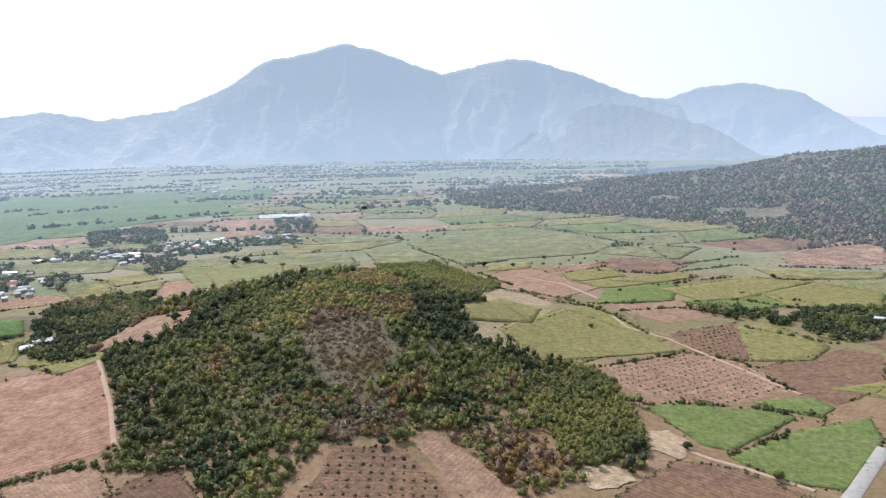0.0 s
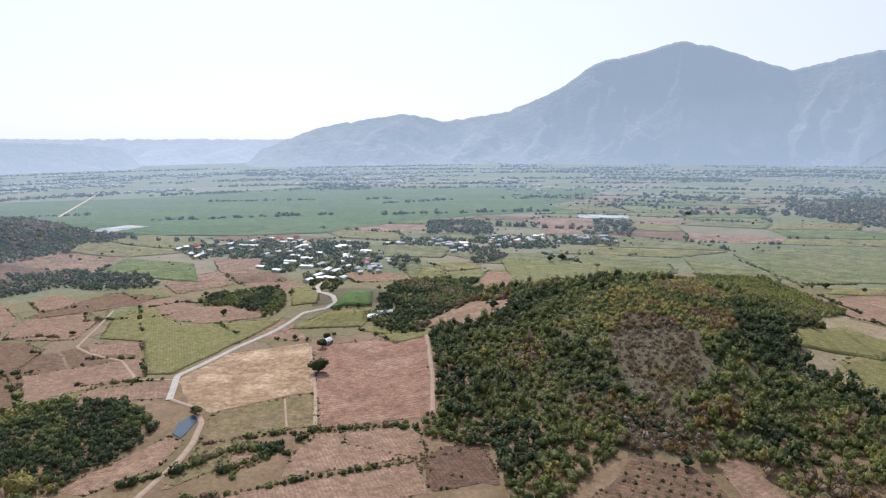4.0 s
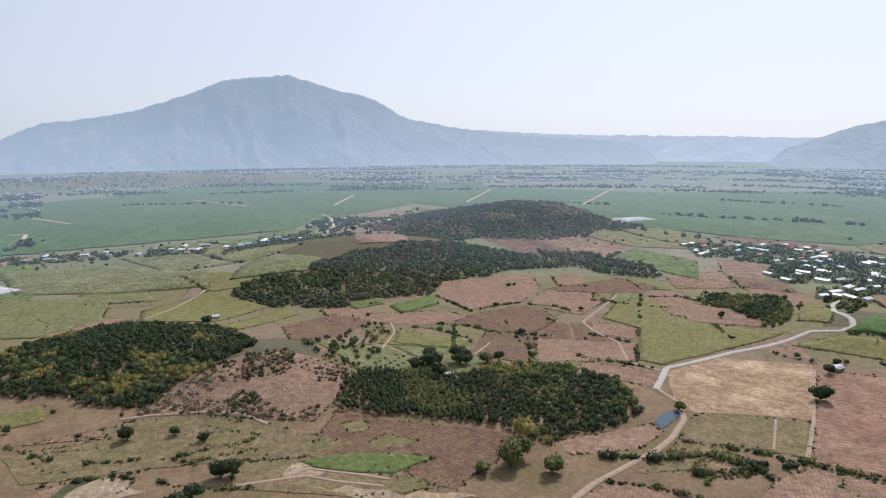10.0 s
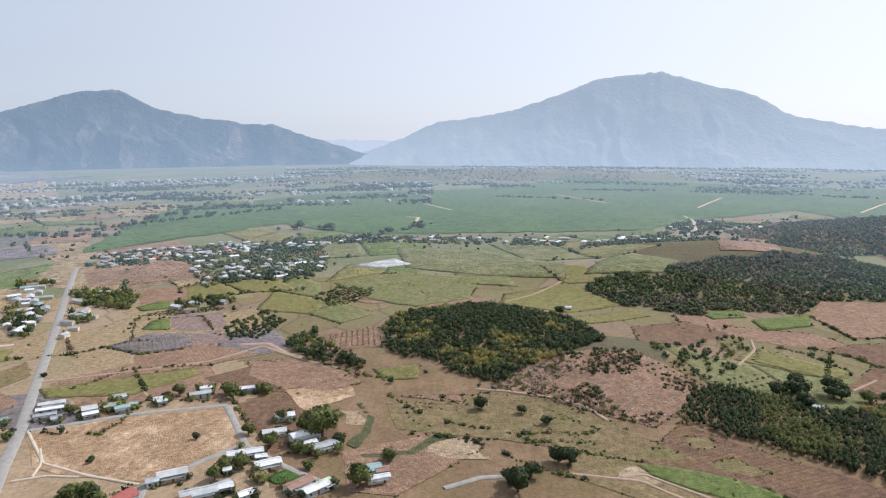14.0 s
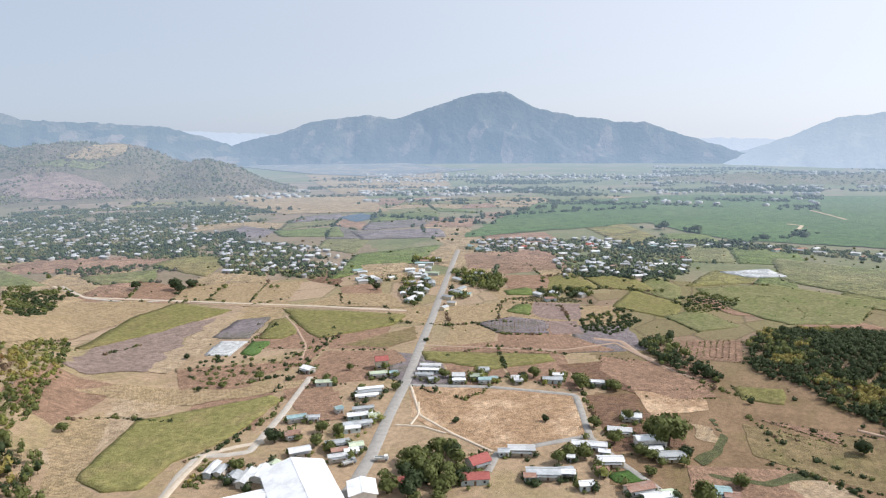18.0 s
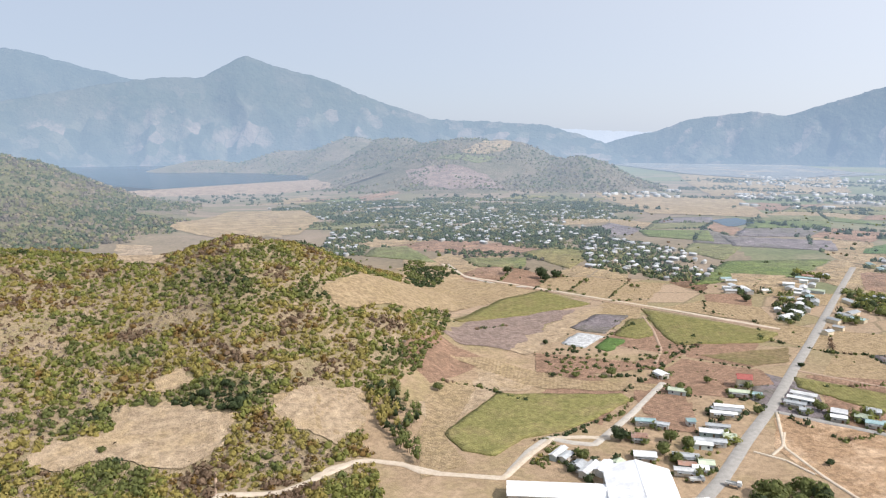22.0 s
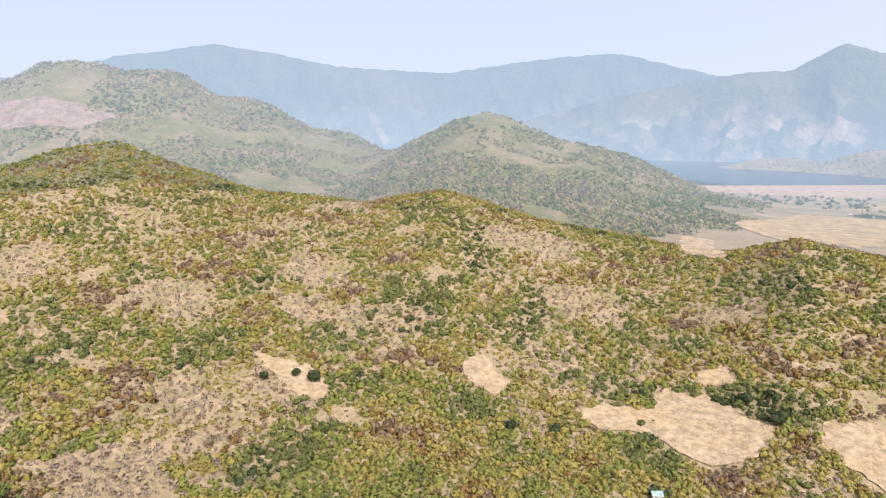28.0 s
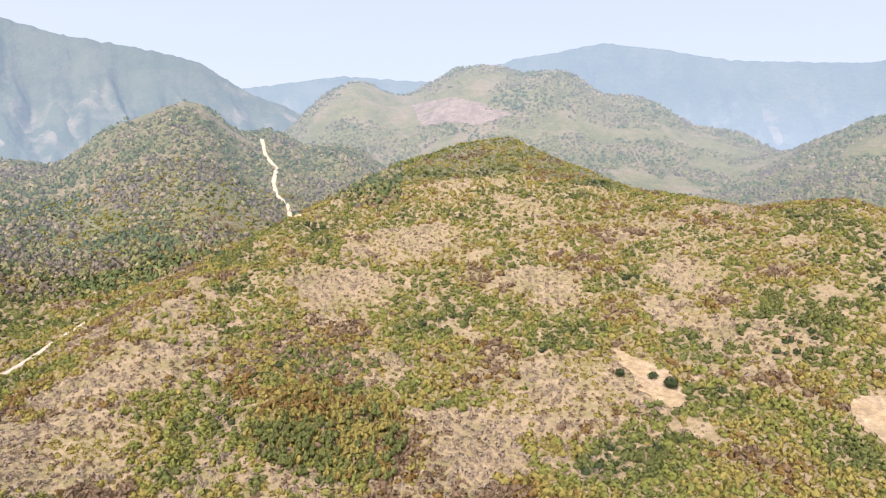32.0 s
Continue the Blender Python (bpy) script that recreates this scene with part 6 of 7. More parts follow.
def house(style, length, width, height=3.0, walls=0, detail=True):
    """A house about the origin, to be copied: walls, roof with ridge cap, doors, windows, awning."""
    key = (style, round(length), round(width), round(height), walls, detail)
    if key in made_houses:
        return made_houses[key]
    top = new("house")
    rise = width * (0.30 if style == "red" else 0.16)
    m, roof_label = roof_look[style]
    plaster = wall_look[walls]
    part("wall", shell(length, width, height, rise), plaster, top)
    roof = part("roof", gable(length, width, height, rise), m, top, roof_label)
    if detail:
        part("ridge_cap", boxes((-length / 2 - 0.45, length / 2 + 0.45, -0.2, 0.2, height + rise - 0.02, height + rise + 0.07)), m, roof)
        for side in (-1, 1):
            y = side * (width / 2 + 0.03)
            n = max(2, int(length / 3.5))
            for k in range(n):
                x = -length / 2 + (k + 0.5) * length / n
                if k == n // 2:
                    part("door", boxes((x - 0.5, x + 0.5, y - 0.04, y + 0.04, 0, 2.1)), timber, top)
                else:
                    w = part("window", boxes((x - 0.6, x + 0.6, y - 0.05, y + 0.05, 1.0, 2.2)), frame_paint, top)
                    part("pane", boxes((x - 0.5, x + 0.5, y - 0.07, y + 0.07, 1.08, 2.12)), glass, w, "dark glass pane")
        if walls != 1:
            bm = bmesh.new()
            v = [bm.verts.new(p) for p in ((-length * 0.4, -width / 2, 2.6), (length * 0.4, -width / 2, 2.6), (length * 0.4, -width / 2 - 1.8, 2.3), (-length * 0.4, -width / 2 - 1.8, 2.3))]
            bm.faces.new(v)
            bmesh.ops.solidify(bm, geom=bm.faces[:], thickness=0.06)
            awning = part("awning", bm, roof_look["grey"][0], top, "grey metal awning")
            for x in (-length * 0.38, length * 0.38):
                part("post", boxes((x - 0.06, x + 0.06, -width / 2 - 1.7, -width / 2 - 1.58, 0, 2.3)), frame_paint, awning)
    made_houses[key] = (top, [False])
    return made_houses[key]


def put_house(style, x, y, angle, length, width, height=3.0, walls=0, detail=True, group="houses along the village roads"):
    top, used = house(style, length, width, height, walls, detail)
    m = Matrix.Translation((x, y, float(land(x, y)) + 0.05)) @ Matrix.Rotation(radians(angle), 4, "Z")
    if used[0]:
        ob = copy_thing(top, m)
    else:
        ob, used[0] = top, True
        ob.matrix_basis = m
    tall = "two-storey " if height > 4.5 else "low "
    size = "long " if length > 13 else "small " if length < 8 else ""
    tagged(ob, tall + size + ("plastered", "blue-painted", "cream")[walls] + " house with a " + roof_look[style][1], "house", group)
    HOUSES.append((x, y, max(length, width)))
    return ob


HOUSES = []
# villages
def village_spots(area, count, seed):
    """Spots for houses in an area, kept apart, in loose rows."""
    poly = np.array(area, float)
    rng = np.random.default_rng(seed)
    spots = []
    lo, hi = poly.min(0), poly.max(0)
    for _ in range(count * 60):
        p = lo + (hi - lo) * rng.random(2)
        if inside(p[:1], p[1:], poly)[0] and float(fractal(p[0], p[1], 75, 3, seed)) > 0.34 and all((p[0] - q[0]) ** 2 + (p[1] - q[1]) ** 2 > 9.5 ** 2 for q in spots) and not blocked(p[:1], p[1:], margin=4)[0]:
            spots.append(p)
            if len(spots) == count:
                break
    return spots, rng


VILLAGES = []


def hamlet(area, count, seed, label):
    """Many far houses in one mesh: walls and pitched roofs."""
    spots, rng = village_spots(area, count, seed)
    p = np.array(spots)
    n = len(p)
    v = np.array([(-1, -1, 0), (1, -1, 0), (1, 1, 0), (-1, 1, 0), (-1, -1, 1), (1, -1, 1), (1, 1, 1), (-1, 1, 1), (-1.08, -1.2, 0.93), (1.08, -1.2, 0.93), (1.08, 1.2, 0.93), (-1.08, 1.2, 0.93), (-1.08, 0, 1.4), (1.08, 0, 1.4)], float)
    f = np.array([(0, 1, 5), (0, 5, 4), (1, 2, 6), (1, 6, 5), (2, 3, 7), (2, 7, 6), (3, 0, 4), (3, 4, 7), (8, 9, 13), (8, 13, 12), (10, 11, 12), (10, 12, 13), (9, 10, 13), (11, 8, 12)])
    a = rng.random() * 1.5 + (np.pi / 2) * rng.integers(0, 2, n) + rng.normal(size=n) * 0.35
    k, w = 2.2 + 3.6 * rng.random(n) ** 2.2, 1.8 + 1.2 * rng.random(n)
    c, s = np.cos(a)[:, None], np.sin(a)[:, None]
    px, py = v[:, 0][None] * k[:, None], v[:, 1][None] * w[:, None]
    out = np.stack([p[:, :1] + px * c - py * s, p[:, 1:] + px * s + py * c, land(p[:, 0], p[:, 1])[:, None] + v[:, 2][None] * 3.2], -1)
    roofs = rng.choice(6, n, p=[0.30, 0.38, 0.08, 0.06, 0.05, 0.13])
    mats = np.concatenate([np.full((n, 8), 6), np.repeat(roofs[:, None], 4, 1), np.full((n, 2), 6)], 1)
    me = sheet("houses", out.reshape(-1, 3), (f[None] + (np.arange(n) * len(v))[:, None, None]).reshape(-1, 3),
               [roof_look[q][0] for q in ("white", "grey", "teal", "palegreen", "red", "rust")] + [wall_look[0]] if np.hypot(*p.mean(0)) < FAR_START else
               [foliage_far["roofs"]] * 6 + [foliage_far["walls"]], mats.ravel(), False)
    VILLAGES.append((np.array(area, float), count))
    return tagged(new("village_houses", me), label, "houses", kind="stuff")


def village(area, count, seed, group):
    spots, rng = village_spots(area, count, seed)
    main = rng.random() * 90
    for p in spots:
        style = rng.choice(["white", "grey", "white", "teal", "palegreen", "rust", "red"], p=[0.22, 0.40, 0.10, 0.09, 0.06, 0.09, 0.04])
        length, width = (7, 5) if rng.random() < 0.35 else (10, 6) if rng.random() < 0.6 else (14, 6)
        put_house(str(style), float(p[0]), float(p[1]), main + 90 * rng.integers(0, 2) + rng.normal() * 8, length, width, 3.0, int(rng.integers(0, 3)), False, group)
    VILLAGES.append((np.array(area, float), count))


# ---- the nearest houses ----
put_house("white", -268.5, -327.5, 91, 8, 5.6, 3, 0)
put_house("palegreen", -259.1, -301.6, 134, 9.6, 4.8, 3, 1)
put_house("red", -302.6, -296.1, 142, 8, 6.4, 6, 2)
put_house("palegreen", -289.8, -286.6, 143, 10.4, 4.8, 3, 0)
put_house("teal", -296.3, -280.1, 141, 4.8, 4, 3, 0)
put_house("white", -268.7, -272.3, 143, 14.4, 3.2, 3, 0)
put_house("grey", -264.1, -269.5, 144, 14.4, 3.2, 3, 1)
put_house("white", -259.8, -266.5, 144, 12.8, 3.2, 3, 2)
put_house("grey", -245.6, -255.1, 144, 11.2, 3.2, 3, 0)
put_house("white", -238.5, -250.3, 144, 12.8, 4.8, 3, 1)
put_house("palegreen", -242.1, -243.4, 143, 5.6, 4.8, 3, 2)
put_house("grey", -230.1, -243.3, 145, 14.4, 4, 3, 0)
put_house("white", -223.2, -242.4, 145, 11.2, 3.2, 3, 1)
put_house("grey", -208.6, -235.1, 146, 11.2, 4, 3, 2)
put_house("palegreen", -212.5, -226.1, 145, 6.4, 4.8, 3, 0)
put_house("rust", -203.6, -228.2, 146, 7.2, 4, 3, 1)
put_house("white", -206.8, -223.4, 145, 6.4, 4, 3, 2)
put_house("white", -199.5, -224.1, 146, 9.6, 3.2, 3, 0)
put_house("teal", -237.2, -265.1, 158, 4, 4, 3, 0)
put_house("teal", -215.9, -274.1, 150, 9.6, 4, 3, 0)
put_house("grey", -221.2, -267.3, 135, 6.4, 3.2, 3, 0)
put_house("rust", -201.6, -259.9, 150, 7.2, 5.6, 3, 0)
put_house("white", -192.0, -242.9, 150, 9.6, 5.6, 3, 0)
put_house("white", -156.6, -259.9, 31, 11.2, 3.2, 3, 1)
put_house("grey", -158.0, -255.4, 30, 7.2, 3.2, 3, 0)
put_house("grey", -158.7, -245.8, 32, 6.4, 4.8, 3, 0)
put_house("white", -161.5, -241.6, 31, 12.8, 4, 3, 0)
put_house("white", -167.8, -239.9, 30, 11.2, 4.8, 3, 0)
put_house("palegreen", -176.2, -241.3, 29, 4.8, 4, 3, 0)
put_house("white", -320.4, -270.1, 124, 12.8, 3.6, 3, 0)
put_house("white", -313.4, -266.0, 124, 12.8, 3.6, 3, 1)
put_house("grey", -305.6, -262.6, 125, 10.4, 3.6, 3, 2)
put_house("white", -317.2, -245.1, 128, 7.2, 6.4, 3, 0)
put_house("palegreen", -322.9, -235.8, 126, 7.2, 5.6, 3, 1)
put_house("white", -335.8, -239.9, 126, 6.4, 3.2, 3, 2)
put_house("white", -335.5, -214.4, 123, 7.2, 4.8, 3, 0)
put_house("grey", -346.4, -196.5, 120, 11.2, 4.8, 3, 1)
put_house("white", -354.9, -197.7, 119, 6.4, 3.2, 3, 2)
put_house("white", -358.6, -172.6, 116, 9.6, 4, 3, 0)
put_house("grey", -250.2, -167.0, 128, 4.8, 4, 3, 1)
put_house("white", -256.9, -161.6, 126, 12, 5.6, 3.4, 2)
put_house("red", -235.1, -170.9, 161, 9.6, 7.2, 3.2, 0)
put_house("red", -221.9, -163.1, 134, 12, 5.6, 3.2, 1)
put_house("red", -201.2, -184.7, 143, 6.4, 4.8, 3, 2)
put_house("grey", -244.4, -142.4, 126, 14.4, 6.4, 3, 0)
put_house("rust", -237.8, -145.2, 127, 4.8, 4, 3, 1)
put_house("white", -250.4, -133.9, 124, 5.6, 4, 3, 2)
put_house("white", -281.2, -139.0, 118, 16, 4.8, 3, 0)
put_house("white", -264.5, -139.8, 118, 3.2, 3.2, 3, 1)
put_house("white", -272.6, -124.3, 127, 11.2, 5.6, 3.2, 2)
put_house("rust", -262.2, -122.9, 125, 4.8, 4, 3, 0)
put_house("white", -278.4, -130.0, 115, 4.8, 3.2, 3, 1)
put_house("white", -304.7, -134.5, 116, 11.2, 4.8, 3, 2)
put_house("white", -324.3, -137.0, 118, 9.6, 5.6, 3, 0)
put_house("teal", -326.6, -225.3, 125, 4, 3.2, 3, 1)
put_house("white", -300.9, -117.2, 135, 14.4, 5.6, 5, 0)
put_house("white", -294.8, -113.4, 135, 8, 4, 3, 1)
put_house("grey", -293.6, -104.9, 132, 12.8, 5.6, 3.2, 2)
put_house("teal", -274.4, -77.8, 118, 10.4, 6.4, 3.2, 0)
put_house("rust", -274.3, -71.8, 117, 5.6, 4, 3, 1)
put_house("white", -267.8, -71.8, 119, 9.6, 3.2, 3, 2)
put_house("rust", -257.6, -103.9, 146, 12, 5.6, 3, 0)
put_house("white", -255.3, -95.8, 143, 11.2, 4.8, 3, 1)
put_house("palegreen", -260.1, -92.8, 142, 5.6, 4.8, 3, 2)
put_house("grey", -251.3, -136.1, 138, 8, 4, 3, 0)
put_house("white", -246.5, -122.6, 136, 6.4, 4, 3, 1)
put_house("white", -301.0, -100.8, 129, 3.2, 3.2, 3, 2)
put_house("white", -369.8, 140.0, 79, 4.8, 3.2, 3, 0)
put_house("grey", -377.0, 138.3, 80, 2.4, 3.2, 3, 0)
put_house("white", -296.0, 367.5, 101, 7.2, 3.2, 3, 0)
put_house("white", -298.3, 425.5, 45, 6.4, 4, 3, 0)
put_house("grey", -297.4, 436.4, 64, 5.6, 4, 3, 0)
put_house("white", -559.0, 13.9, 89, 4.8, 3.2, 3, 0)
put_house("teal", 25.3, -271.4, 20, 4.8, 3.6, 2.6, 0)
put_house("white", -298.7, 427.9, 45, 7.2, 4, 3, 0)
put_house("grey", -292.8, 441.6, 44, 6.4, 4, 3, 0)
put_house("white", 298.2, 502.8, 149, 6.4, 4.8, 3, 0)
put_house("white", -310.9, -240.2, 133, 7.2, 4, 3, 0)
put_house("grey", -303.0, -254.1, 135, 4.8, 4, 3, 0)
put_house("grey", -334.6, -238.9, 131, 6.4, 4.8, 3, 0)
put_house("teal", -321.1, -228.5, 133, 7.2, 4.8, 3, 0)
put_house("white", -333.0, -212.3, 131, 4.8, 4.8, 3, 0)
# ---- village houses farther off: areas, how many, share of pale roofs ----
village([(-729, 602), (-653, 776), (-550, 746), (-486, 780), (-439, 638), (-426, 561), (-355, 453), (-419, 504), (-467, 539), (-562, 558), (-632, 558)], 66, 1, "houses of the village by the rice plain")
village([(-495, 821), (-411, 842), (-327, 938), (-325, 803), (-403, 756)], 16, 2, "houses of the village by the rice plain")
village([(-775, -468), (-850, -399), (-921, -321), (-707, -241), (-640, -266), (-672, -342), (-712, -410)], 40, 3, "houses of the village beyond the gardens")
village([(-531, -324), (-576, -295), (-558, -275), (-516, -300)], 5, 4, "houses of the village beyond the gardens")
village([(-859, -355), (-906, -212), (-898, 16), (-966, 17), (-961, -224), (-921, -380)], 26, 5, "houses in a line along the rice plain")
village([(-698, -535), (-771, -504), (-763, -461), (-707, -456), (-676, -491)], 12, 6, "houses of the village beyond the gardens")
village([(-1247, 216), (-1262, 267), (-1136, 330), (-1017, 282), (-1039, 220), (-902, 136), (-861, 37), (-921, 26), (-1026, 147)], 20, 7, "houses at the foot of the low hill")
village([(-597, -525), (-610, -497), (-516, -428), (-439, -381), (-426, -382), (-450, -417), (-519, -469)], 24, 8, "houses lining the main road")
village([(-553, -424), (-569, -411), (-550, -383), (-448, -353), (-437, -353), (-487, -387)], 9, 9, "houses lining the main road")
village([(-504, -537), (-534, -498), (-492, -460), (-463, -478)], 8, 11, "houses of the large village")
hamlet([(-562, -855), (-591, -693), (-531, -556), (-453, -533), (-414, -634), (-480, -756)], 68, 10, "crowded pale-roofed houses of the large village")
hamlet([(-76, -555), (-221, -1063), (-392, -1084), (-585, -1128), (-624, -892), (-493, -730), (-418, -774), (-348, -875), (-254, -934), (-102, -538)], 100, 12, "pale-roofed houses among trees in the large village")
hamlet([(-405, -1245), (-512, -1299), (-573, -1097), (-537, -844), (-435, -784), (-352, -856), (-285, -889)], 80, 13, "pale-roofed houses among trees in the large village")
hamlet([(-246, -1182), (-526, -1316), (-801, -1187), (-763, -1020), (-561, -1082), (-386, -1068)], 72, 14, "far houses among trees below the dam")
hamlet([(-736, -560), (-794, -525), (-841, -462), (-915, -413), (-814, -374), (-736, -404), (-731, -483)], 56, 15, "houses of the village along the rice plain")
hamlet([(-694, -396), (-778, -350), (-746, -269), (-657, -241), (-645, -301), (-605, -332)], 32, 16, "houses between gardens and trees")
hamlet([(-180, -1514), (-351, -1672), (-662, -1655), (-936, -1388), (-882, -1140), (-590, -1138), (-384, -1177), (-195, -1103)], 79, 21, "far houses among trees below the dam")
hamlet([(-511, 807), (-412, 823), (-367, 759), (-404, 716), (-465, 732)], 14, 17, "pale-roofed houses among dark trees")
hamlet([(-421, 871), (-336, 907), (-287, 813), (-358, 780)], 17, 18, "pale-roofed houses among dark trees")
hamlet([(-327, 916), (-244, 941), (-223, 865), (-302, 852)], 12, 19, "far houses at a field edge")
hamlet([(-524, 723), (-494, 747), (-403, 624), (-390, 575), (-419, 573)], 15, 20, "pale-roofed houses among dark trees")

# ---- warehouse and lorries ----
def warehouse(x, y, angle, length, width, height, label):
    top = new("warehouse")
    rise = width * 0.13
    part("wall", shell(length, width, height, rise), wall_look[0], top)
    roof = part("roof", gable(length, width, height, rise, 0.2, 0.6), warehouse_metal, top, "smooth white sheet-metal roof")
    part("ridge_cap", boxes((-length / 2 - 0.6, length / 2 + 0.6, -0.35, 0.35, height + rise - 0.02, height + rise + 0.1)), warehouse_metal, roof)
    for side in (-1, 1):
        for k in range(max(2, int(length / 5))):
            px = -length / 2 + 2.5 + k * 5
            w = part("window", boxes((px - 1, px + 1, side * width / 2 - 0.06, side * width / 2 + 0.06, 2.2, 3.2)), frame_paint, top)
            part("pane", boxes((px - 0.9, px + 0.9, side * width / 2 - 0.08, side * width / 2 + 0.08, 2.3, 3.1)), glass, w, "dark glass pane")
    part("door", boxes((length / 2 - 0.05, length / 2 + 0.06, -1.8, 1.8, 0, 3.4)), frame_paint, top, "wide grey sliding door")
    top.matrix_basis = Matrix.Translation((x, y, float(land(x, y)))) @ Matrix.Rotation(radians(angle), 4, "Z")
    HOUSES.append((x, y, length))
    return tagged(top, label, "warehouse")


warehouse_metal = metal("bright_white_metal", (0.76, 0.77, 0.78), (0.83, 0.84, 0.85))
warehouse(-166, -210, 62, 40, 27, 6.5, "large plain warehouse with a bright white metal roof")
warehouse(-140, -225, 154, 48, 11, 5.0, "long low shed with a bright white metal roof")
warehouse(-183, -192, 50, 12, 11, 5.0, "small annex with a white metal roof")
put_house("grey", -171, -217, 30, 14, 8, 4.0, 1, True)

rubber = surface("tyre_rubber", (0.02, 0.02, 0.02), (0.035, 0.035, 0.035), 0.3, rough=0.8)


def lorry(x, y, angle, paint, words):
    top = new("lorry")
    part("chassis", boxes((-3.2, 3.0, -0.5, 0.5, 0.55, 0.8)), rubber, top)
    part("cargo_bed", boxes((-3.3, 1.2, -1.1, 1.1, 0.82, 1.0), (-3.3, 1.2, -1.1, -1.02, 1.0, 1.7), (-3.3, 1.2, 1.02, 1.1, 1.0, 1.7), (-3.3, -3.22, -1.02, 1.02, 1.0, 1.7)), frame_paint, top, "grey open cargo bed")
    bm = bmesh.new()
    side = [(1.35, 0.7), (3.2, 0.7), (3.2, 1.5), (2.85, 2.4), (1.35, 2.4)]
    ends = [[bm.verts.new((px, py, pz)) for px, pz in side] for py in (-1.05, 1.05)]
    bm.faces.new(ends[0])
    bm.faces.new(ends[1][::-1])
    for k in range(5):
        bm.faces.new((ends[0][k], ends[1][k], ends[1][(k + 1) % 5], ends[0][(k + 1) % 5]))
    bmesh.ops.recalc_face_normals(bm, faces=bm.faces)
    cab = part("cab", bm, paint, top)
    part("windscreen", boxes((2.95, 3.1, -0.9, 0.9, 1.55, 2.1)), glass, cab, "dark windscreen")
    for wx in (-2.2, 2.2):
        for wy in (-1.0, 1.0):
            bm = bmesh.new()
            bmesh.ops.create_cone(bm, cap_ends=True, segments=14, radius1=0.48, radius2=0.48, depth=0.3, matrix=Matrix.Translation((wx, wy, 0.48)) @ Matrix.Rotation(radians(90), 4, "X"))
            wheel = part("wheel", bm, rubber, top)
            bm = bmesh.new()
            bmesh.ops.create_cone(bm, cap_ends=True, segments=12, radius1=0.24, radius2=0.22, depth=0.32, matrix=Matrix.Translation((wx, wy, 0.48)) @ Matrix.Rotation(radians(90), 4, "X"))
            part("rim", bm, frame_paint, wheel)
    top.matrix_basis = Matrix.Translation((x, y, float(land(x, y)) + 0.72)) @ Matrix.Rotation(radians(angle), 4, "Z")
    return tagged(top, words, "lorry")


lorry(-199.5, -217, 160, roof_look["grey"][0], "grey flatbed lorry parked at the road")
lorry(-211, -208, 130, roof_look["white"][0], "white flatbed lorry parked at the road")

# ---- trees that stand alone, and trees about the villages ----
def tree_proto(kind, seed):
    """A tree with a crown one metre in radius, on an Empty: trunk with limbs, crown of many leaf sprays."""
    top = new("tree")
    rng = np.random.default_rng(seed)
    bm = bmesh.new()

    def limb(a, b, r0, r1):
        a, b = Vector(a), Vector(b)
        way = (b - a).to_track_quat("Z", "Y").to_matrix()
        rings = [[bm.verts.new(p + way @ Vector((math.cos(k * 1.0472) * r, math.sin(k * 1.0472) * r, 0))) for k in range(6)] for p, r in ((a, r0), (b, r1))]
        for k in range(6):
            bm.faces.new((rings[0][k], rings[0][(k + 1) % 6], rings[1][(k + 1) % 6], rings[1][k]))
    limb((0, 0, -0.1), (0.03, 0.02, 0.5), 0.11, 0.075)
    for k in range(5):
        a = k * 1.2566 + rng.random()
        limb((0.03, 0.02, 0.42), (0.45 * math.cos(a), 0.45 * math.sin(a), 0.75 + 0.4 * rng.random()), 0.06, 0.02)
    part("trunk", bm, leaf["bark"], top)
    lumps_v, lumps_f, lumps_n, start = [], [], [], 0
    for k in range(7):
        a, rad = k * 0.9 + rng.random(), (0.0 if k == 0 else 0.36 + 0.2 * rng.random())
        s = 0.72 if k == 0 else 0.42 + 0.2 * rng.random()
        v, f = crown(seed * 20 + k, 110 if k == 0 else 64, 0.22, 0.74, 0.85, 1, 0.6)
        lumps_n.append(rounded(v, 0))
        v = v * s + (rad * math.cos(a), rad * math.sin(a), 0.86 + (rng.random() - 0.5) * 0.5)
        lumps_v.append(v)
        lumps_f.append(f + start)
        start += len(v)
    crown_ob = new("crown", sheet("crown", np.concatenate(lumps_v), np.concatenate(lumps_f), [leaf[kind]], None, True, np.concatenate(lumps_n)))
    crown_ob.parent = top
    top["used"] = 0
    return top


tree_kinds = {k: [tree_proto(k, 60 + 7 * n + m) for m in range(3)] for n, k in enumerate(("dark", "green", "yellow"))}
tree_words = {"dark": "dark green round-crowned tree", "green": "leafy green broad-crowned tree", "yellow": "yellowing leafy tree"}
tree_count = [0]


def put_tree(kind, x, y, r):
    top = tree_kinds[kind][tree_count[0] % 3]
    tree_count[0] += 1
    m = Matrix.Translation((x, y, float(land(x, y)))) @ Matrix.Rotation(tree_count[0] * 2.4, 4, "Z")
    ob = top if not top["used"] else copy_thing(top, m)
    top["used"] = 1
    ob.matrix_basis = m @ Matrix.Diagonal((r, r, r * (0.9 + 0.07 * (tree_count[0] % 5)), 1))
    tagged(ob, ("tall " if r > 3 else "small ") + tree_words[kind] + (" at a field edge" if r < 3 else " on open ground"), "tree", "trees in the fields")
    return ob


